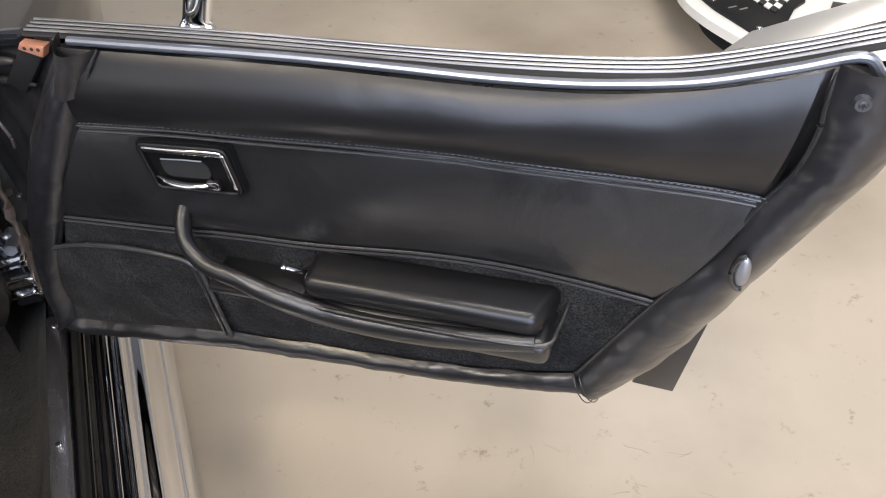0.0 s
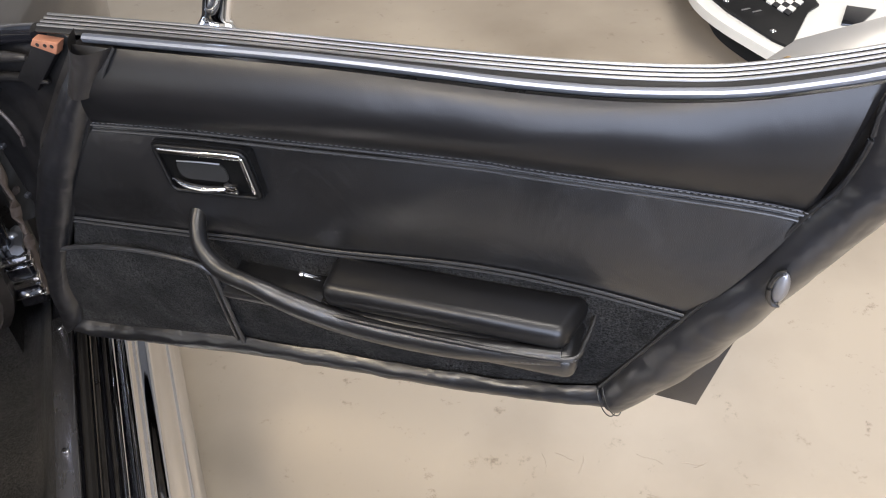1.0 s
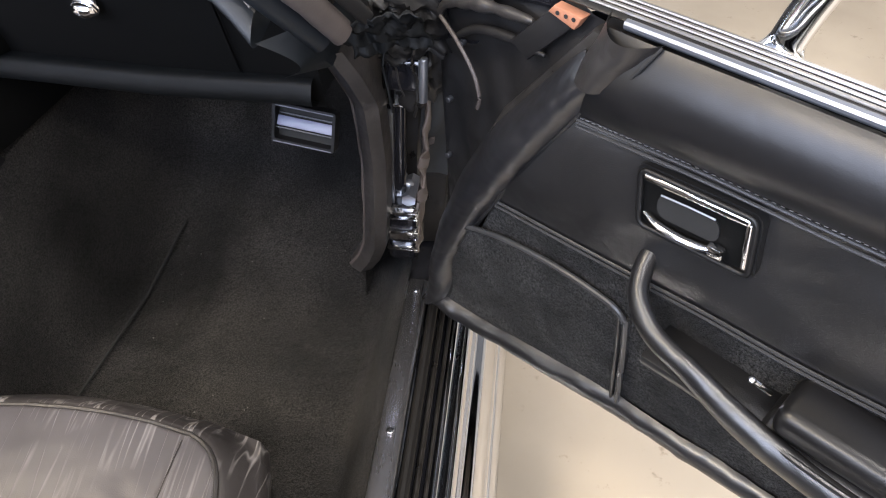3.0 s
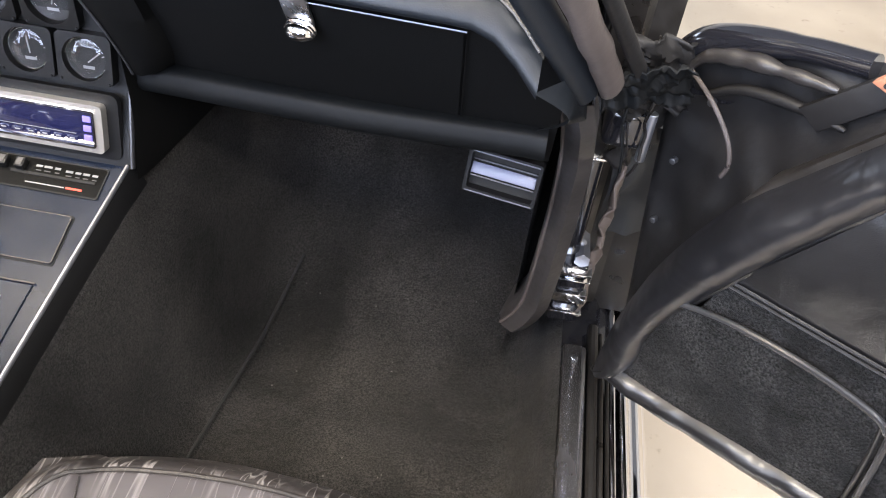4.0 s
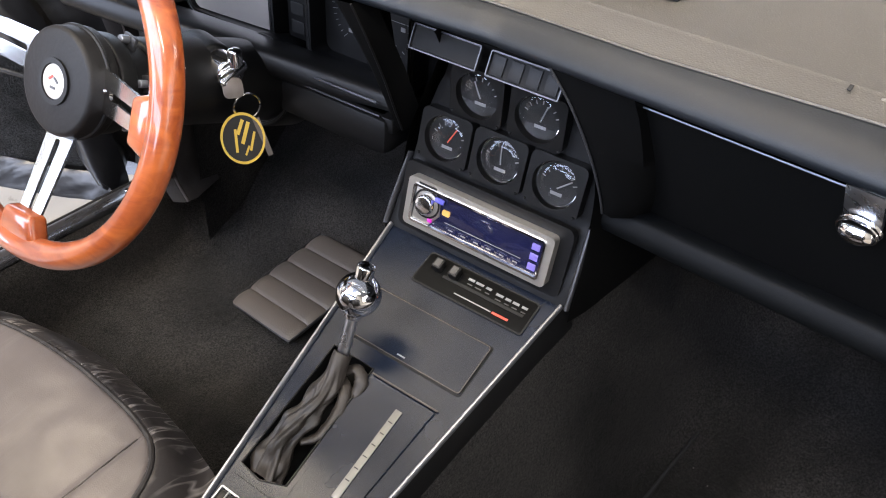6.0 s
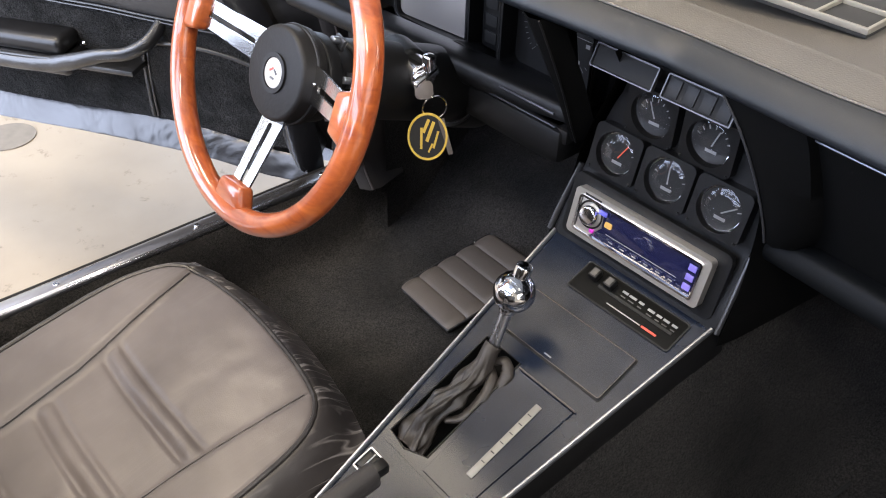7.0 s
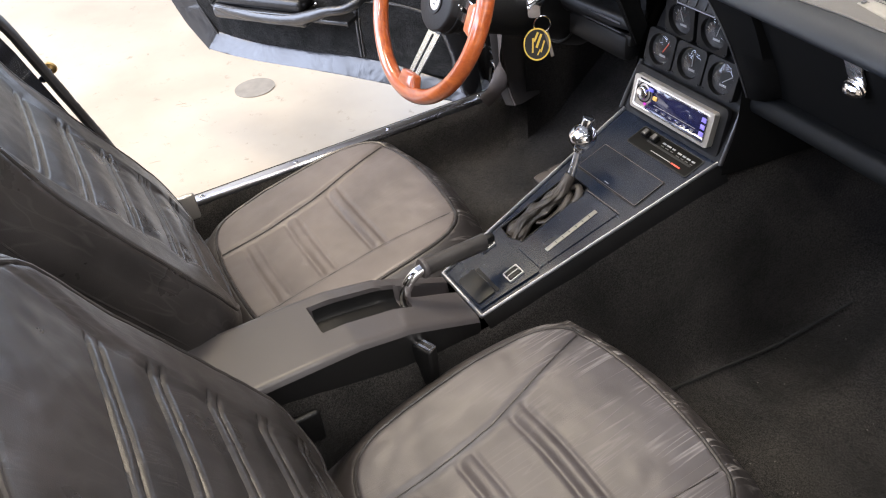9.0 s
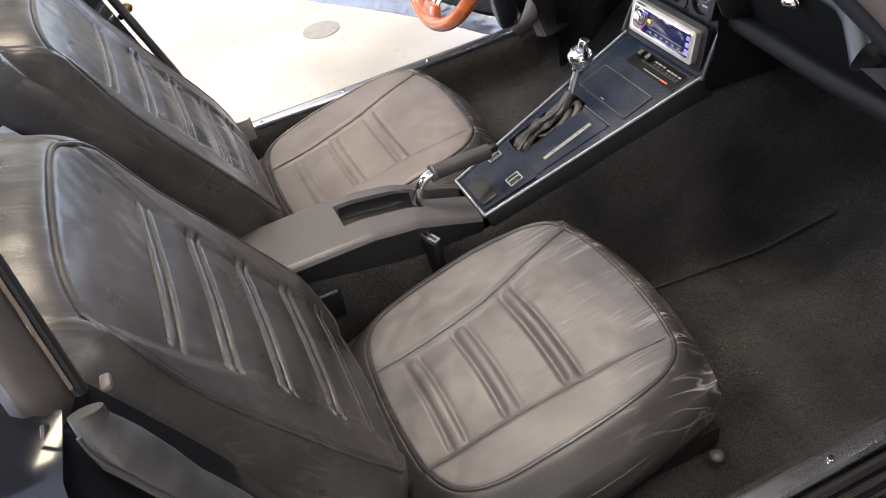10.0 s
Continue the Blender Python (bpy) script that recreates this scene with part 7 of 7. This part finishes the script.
for corner, across, down, amp, seed, mat_ in (((0.632, -0.095, 0.850), (0.085, 0.030, 0.004), (0.012, 0.045, -0.060), 0.026, 1.3, KNEE),
                                              ((0.655, -0.020, 0.846), (0.085, 0.050, -0.012), (0.010, 0.020, -0.095), 0.030, 4.1, RUBBER),
                                              ((0.690, 0.040, 0.820), (0.055, 0.040, -0.010), (-0.006, 0.010, -0.160), 0.028, 7.7, DIRTY_METAL)):
    sheet = part("torn_rubber", torn_sheet(corner, across, down, amp, seed), mat_, tg, smooth=60)
    md = sheet.modifiers.new("thickness", "SOLIDIFY")
    md.thickness = 0.0018

# B-post jamb behind each seat
POST_TRIM = material("worn_post_trim", (0.040, 0.0345, 0.0325), 0.45, grain="rough", bump=0.4, scale=60, mottle=0.35, mottle_scale=18, rough_var=0.1)
SEAL_RUBBER = material("scuffed_seal_rubber", (0.026, 0.025, 0.0255), 0.42, grain="rough", bump=0.6, scale=70, mottle=0.5, mottle_scale=40, rough_var=0.1)
for side, nm in ((1, "passenger"), (-1, "driver")):
    jb = thing("lock_pillar", f"black {nm} lock pillar with rubber seal and striker", "lock pillar", kind="structure")
    rows = []
    for z in np.linspace(0.30, 0.93, 14):
        yb = interp(z, (0.30, 0.5, 0.80, 0.93), (-0.80, -0.84, -0.93, -0.985))
        rows.append([Vector((side * x, yb + dy, z)) for x, dy in ((0.60, -0.02), (0.64, 0.0), (0.675, -0.012), (0.70, -0.035), (0.735, -0.045), (0.76, -0.16), (0.84, -0.20), (0.86, -0.45))])
    if side > 0:
        rows.reverse()
    part("pillar_skin", grid(rows), GLOSS_BLACK, jb, smooth=35)
    seal = [(side * interp(z, (0.34, 0.85, 0.948), (0.712, 0.710, 0.694)), interp(z, (0.34, 0.5, 0.80, 0.93), (-0.792, -0.832, -0.922, -0.978)), z) for z in np.linspace(0.34, 0.948, 40)]
    part("pillar_seal", tube(seal, 0.021, n=16, flat=0.010, radii=[(1 + 0.12 * noise.noise(Vector((i * 0.4, side, 0)))) * (1 - 0.35 * smoothstep(36, 39, i)) for i in range(40)]), SEAL_RUBBER, jb, "scuffed black rubber door seal")
    lip = [(x + side * 0.022, y - 0.006 + 0.003 * noise.noise(Vector((z * 40, 0, 0))), z) for x, y, z in seal]
    part("seal_lip", tube(lip, 0.0035, n=8, radii=[(0.8 + 0.6 * noise.noise(Vector((i * 0.7, side, 4)))) * (1 - 0.35 * smoothstep(36, 39, i)) for i in range(len(lip))]), SEAL_RUBBER, jb, "ragged black flange")
    part("striker", cyl((side * 0.705, -0.905, 0.70), (side * 0.735, -0.885, 0.705), 0.007, n=16, bevel=0.001), CHROME, jb, "bright door striker pin")
    part("striker_head", cyl((side * 0.735, -0.885, 0.705), (side * 0.740, -0.882, 0.706), 0.012, n=20, bevel=0.001), BRASS, jb)
    post_rows = []
    corner_a, corner_b, rise = Vector((side * 0.693, -1.010, 0.960)), Vector((side * 0.671, -0.988, 0.938)), Vector((side * -0.064, -0.012, 0.200))
    for t in np.linspace(0, 1, 12):
        a, b = corner_a + rise * t, corner_b + rise * t
        out = Vector((side * 0.004, 0.003, 0.002))
        row = [a + Vector((side * -0.012, -0.014, 0)), a + Vector((side * -0.001, -0.003, 0))] + [a.lerp(b, k) + out * math.sin(math.pi * k) for k in (0.06, 0.25, 0.5, 0.75, 0.94)] + [b + Vector((side * -0.004, 0.0, 0)), b + Vector((side * -0.016, -0.010, 0))]
        post_rows.append(row)
    for p in post_rows[0]:
        p.z += 0.005 * noise.noise(p * 90)
    if side < 0:
        post_rows.reverse()
    trim_ob = part("roof_post_trim", grid(post_rows), POST_TRIM, jb, "worn grey-brown roof post trim", smooth=30)
    md = trim_ob.modifiers.new("thickness", "SOLIDIFY")
    md.thickness = 0.004
    part("trim_seam", tube([corner_b + Vector((side * -0.005, 0.002, 0.010)) + rise * t + Vector((0.0012 * noise.noise(Vector((t * 9, side, 1))), 0, 0)) for t in np.linspace(0, 1, 24)], 0.0016, n=8, radii=[1 + 0.5 * noise.noise(Vector((k * 0.9, 2, side))) for k in range(24)]), TAN_SEAL, trim_ob, "rubbed pale seam")
    part("roof_seal", tube([corner_b + Vector((side * -0.014, 0.004, -0.004)) + rise * t for t in np.linspace(0, 1, 16)], 0.005, n=10, flat=0.008), RUBBER, jb, "black roof seal strip")
    part("post_edge", tube([(side * x, y, z) for x, y, z in ((0.676, -1.012, 0.930), (0.694, -1.014, 0.925), (0.722, -1.018, 0.915), (0.735, -1.02, 0.86), (0.742, -1.02, 0.70))], 0.004, n=10, flat=0.009), POST_TRIM, jb, "ragged grey post edge")
    part("seal_tab", box(side * 0.672, -0.962, 0.946, 0.016, 0.009, 0.007, 0.003), WORN_TRIM, jb)
    rows = []
    for y in np.linspace(-1.0, -1.9, 8):
        rows.append([Vector((side * x, y, z)) for x, z in ((0.64, 0.93), (0.74, 0.94), (0.84, 0.88), (0.89, 0.70), (0.88, 0.45), (0.84, 0.2))])
    if side < 0:
        rows.reverse()
    part("rear_quarter", grid(rows), GLOSS_BLACK, jb, smooth=60)

# unseen roof band behind the seats, added to keep rear light off the footwell
rows = [spline([(x, y, z - 0.05 * (x / 0.64) ** 2) for x in np.linspace(-0.64, 0.64, 9)], 24) for y, z in ((-1.08, 1.150), (-1.085, 1.205), (-1.12, 1.215), (-1.40, 1.205), (-1.42, 1.150))]
part("roof_band", grid(rows), GLOSS_BLACK, smooth=40, tags=("unseen black roof band behind the seats, added to block light", "roof", "", "structure"))

# ---- pale machine nose beyond the passenger door ----
nz = Matrix.Translation((2.575, 0.45, 0.0))
nose = thing("display_car_nose", "white nose of a display car with black emblem panel", "car", nz)
outl = [(p.x, p.y) for p in spline([(0.30, 1.2, 0), (0.13, 0.78, 0), (0.058, 0.61, 0), (0.021, 0.52, 0), (0.003, 0.43, 0), (0.0, 0.324, 0), (0.010, 0.204, 0), (0.021, 0.117, 0), (0.051, 0.0, 0), (0.15, -0.12, 0), (0.5, -0.22, 0), (1.1, -0.20, 0)], 44)] + [(1.3, 0.3), (1.3, 1.2)]
part("body", prism(outl, 0.030, Matrix.Translation((0, 0, 0.123)), 0.010, 4), BEIGE_PAINT, nose)
part("under_body", prism([(0.42 + (x - 0.42) * 0.72, 0.5 + (y - 0.5) * 0.78) for x, y in outl], 0.122, Matrix.Translation((0, 0, 0.001))), MATT, nose, smooth=20)
part("emblem_panel", prism([(0.163, 0.585), (0.059, 0.478), (0.050, 0.385), (0.056, 0.17), (0.071, 0.112), (0.266, 0.274), (0.327, 0.297), (0.39, 0.47), (0.31, 0.63)], 0.008, Matrix.Translation((0, 0, 0.154)), 0.002), SATIN, nose, "flat black panel on the nose")
part("red_emblem", prism([(0.200, 0.60), (0.168, 0.523), (0.172, 0.406), (0.288, 0.513), (0.304, 0.60)], 0.004, Matrix.Translation((0, 0, 0.163)), 0.001), RED, nose, "plain red emblem plate")
chk = bmesh.new()
chk2 = bmesh.new()
ca, cb, cc = Vector((0.188, 0.402, 0)), Vector((0.001, -0.133, 0)), Vector((0.100, 0.055, 0))
for i in range(5):
    for j in range(4):
        own = chk if (i + j) % 2 else chk2
        q = [ca + cb * ((i + di) / 5) + cc * ((j + dj) / 4) + Vector((0, 0, 0.166)) for di, dj in ((0, 0), (0, 1), (1, 1), (1, 0))]
        lowq = [own.verts.new(p - Vector((0, 0, 0.004))) for p in q]
        topq = [own.verts.new(p) for p in q]
        own.faces.new(list(reversed(topq)))
        for a in range(4):
            own.faces.new((topq[a], topq[(a + 1) % 4], lowq[(a + 1) % 4], lowq[a]))
for b_ in (chk, chk2):
    bmesh.ops.recalc_face_normals(b_, faces=b_.faces)
part("checks_white", chk, BEIGE_PAINT, nose, smooth=0, tags=("", "", "", "stuff"))
part("checks_black", chk2, GLOSS_BLACK, nose, smooth=0, tags=("", "", "", "stuff"))
for x, y in ((0.098, 0.355), (0.120, 0.330)):
    part("emblem_bar", box(x, y, 0.164, 0.030, 0.008, 0.004), CHROME, nose)
for x, y in ((0.080, 0.429), (0.358, 0.436), (0.085, 0.208)):
    part("rivet", ball((x, y, 0.164), 0.010, (1, 1, 0.5), 14), CHROME, nose)
part("dark_trim", prism([(0.30, 0.17), (0.34, 0.14), (0.46, 0.20), (0.40, 0.26)], 0.006, Matrix.Translation((0, 0, 0.154)), 0.002), GLOSS_BLACK, nose)
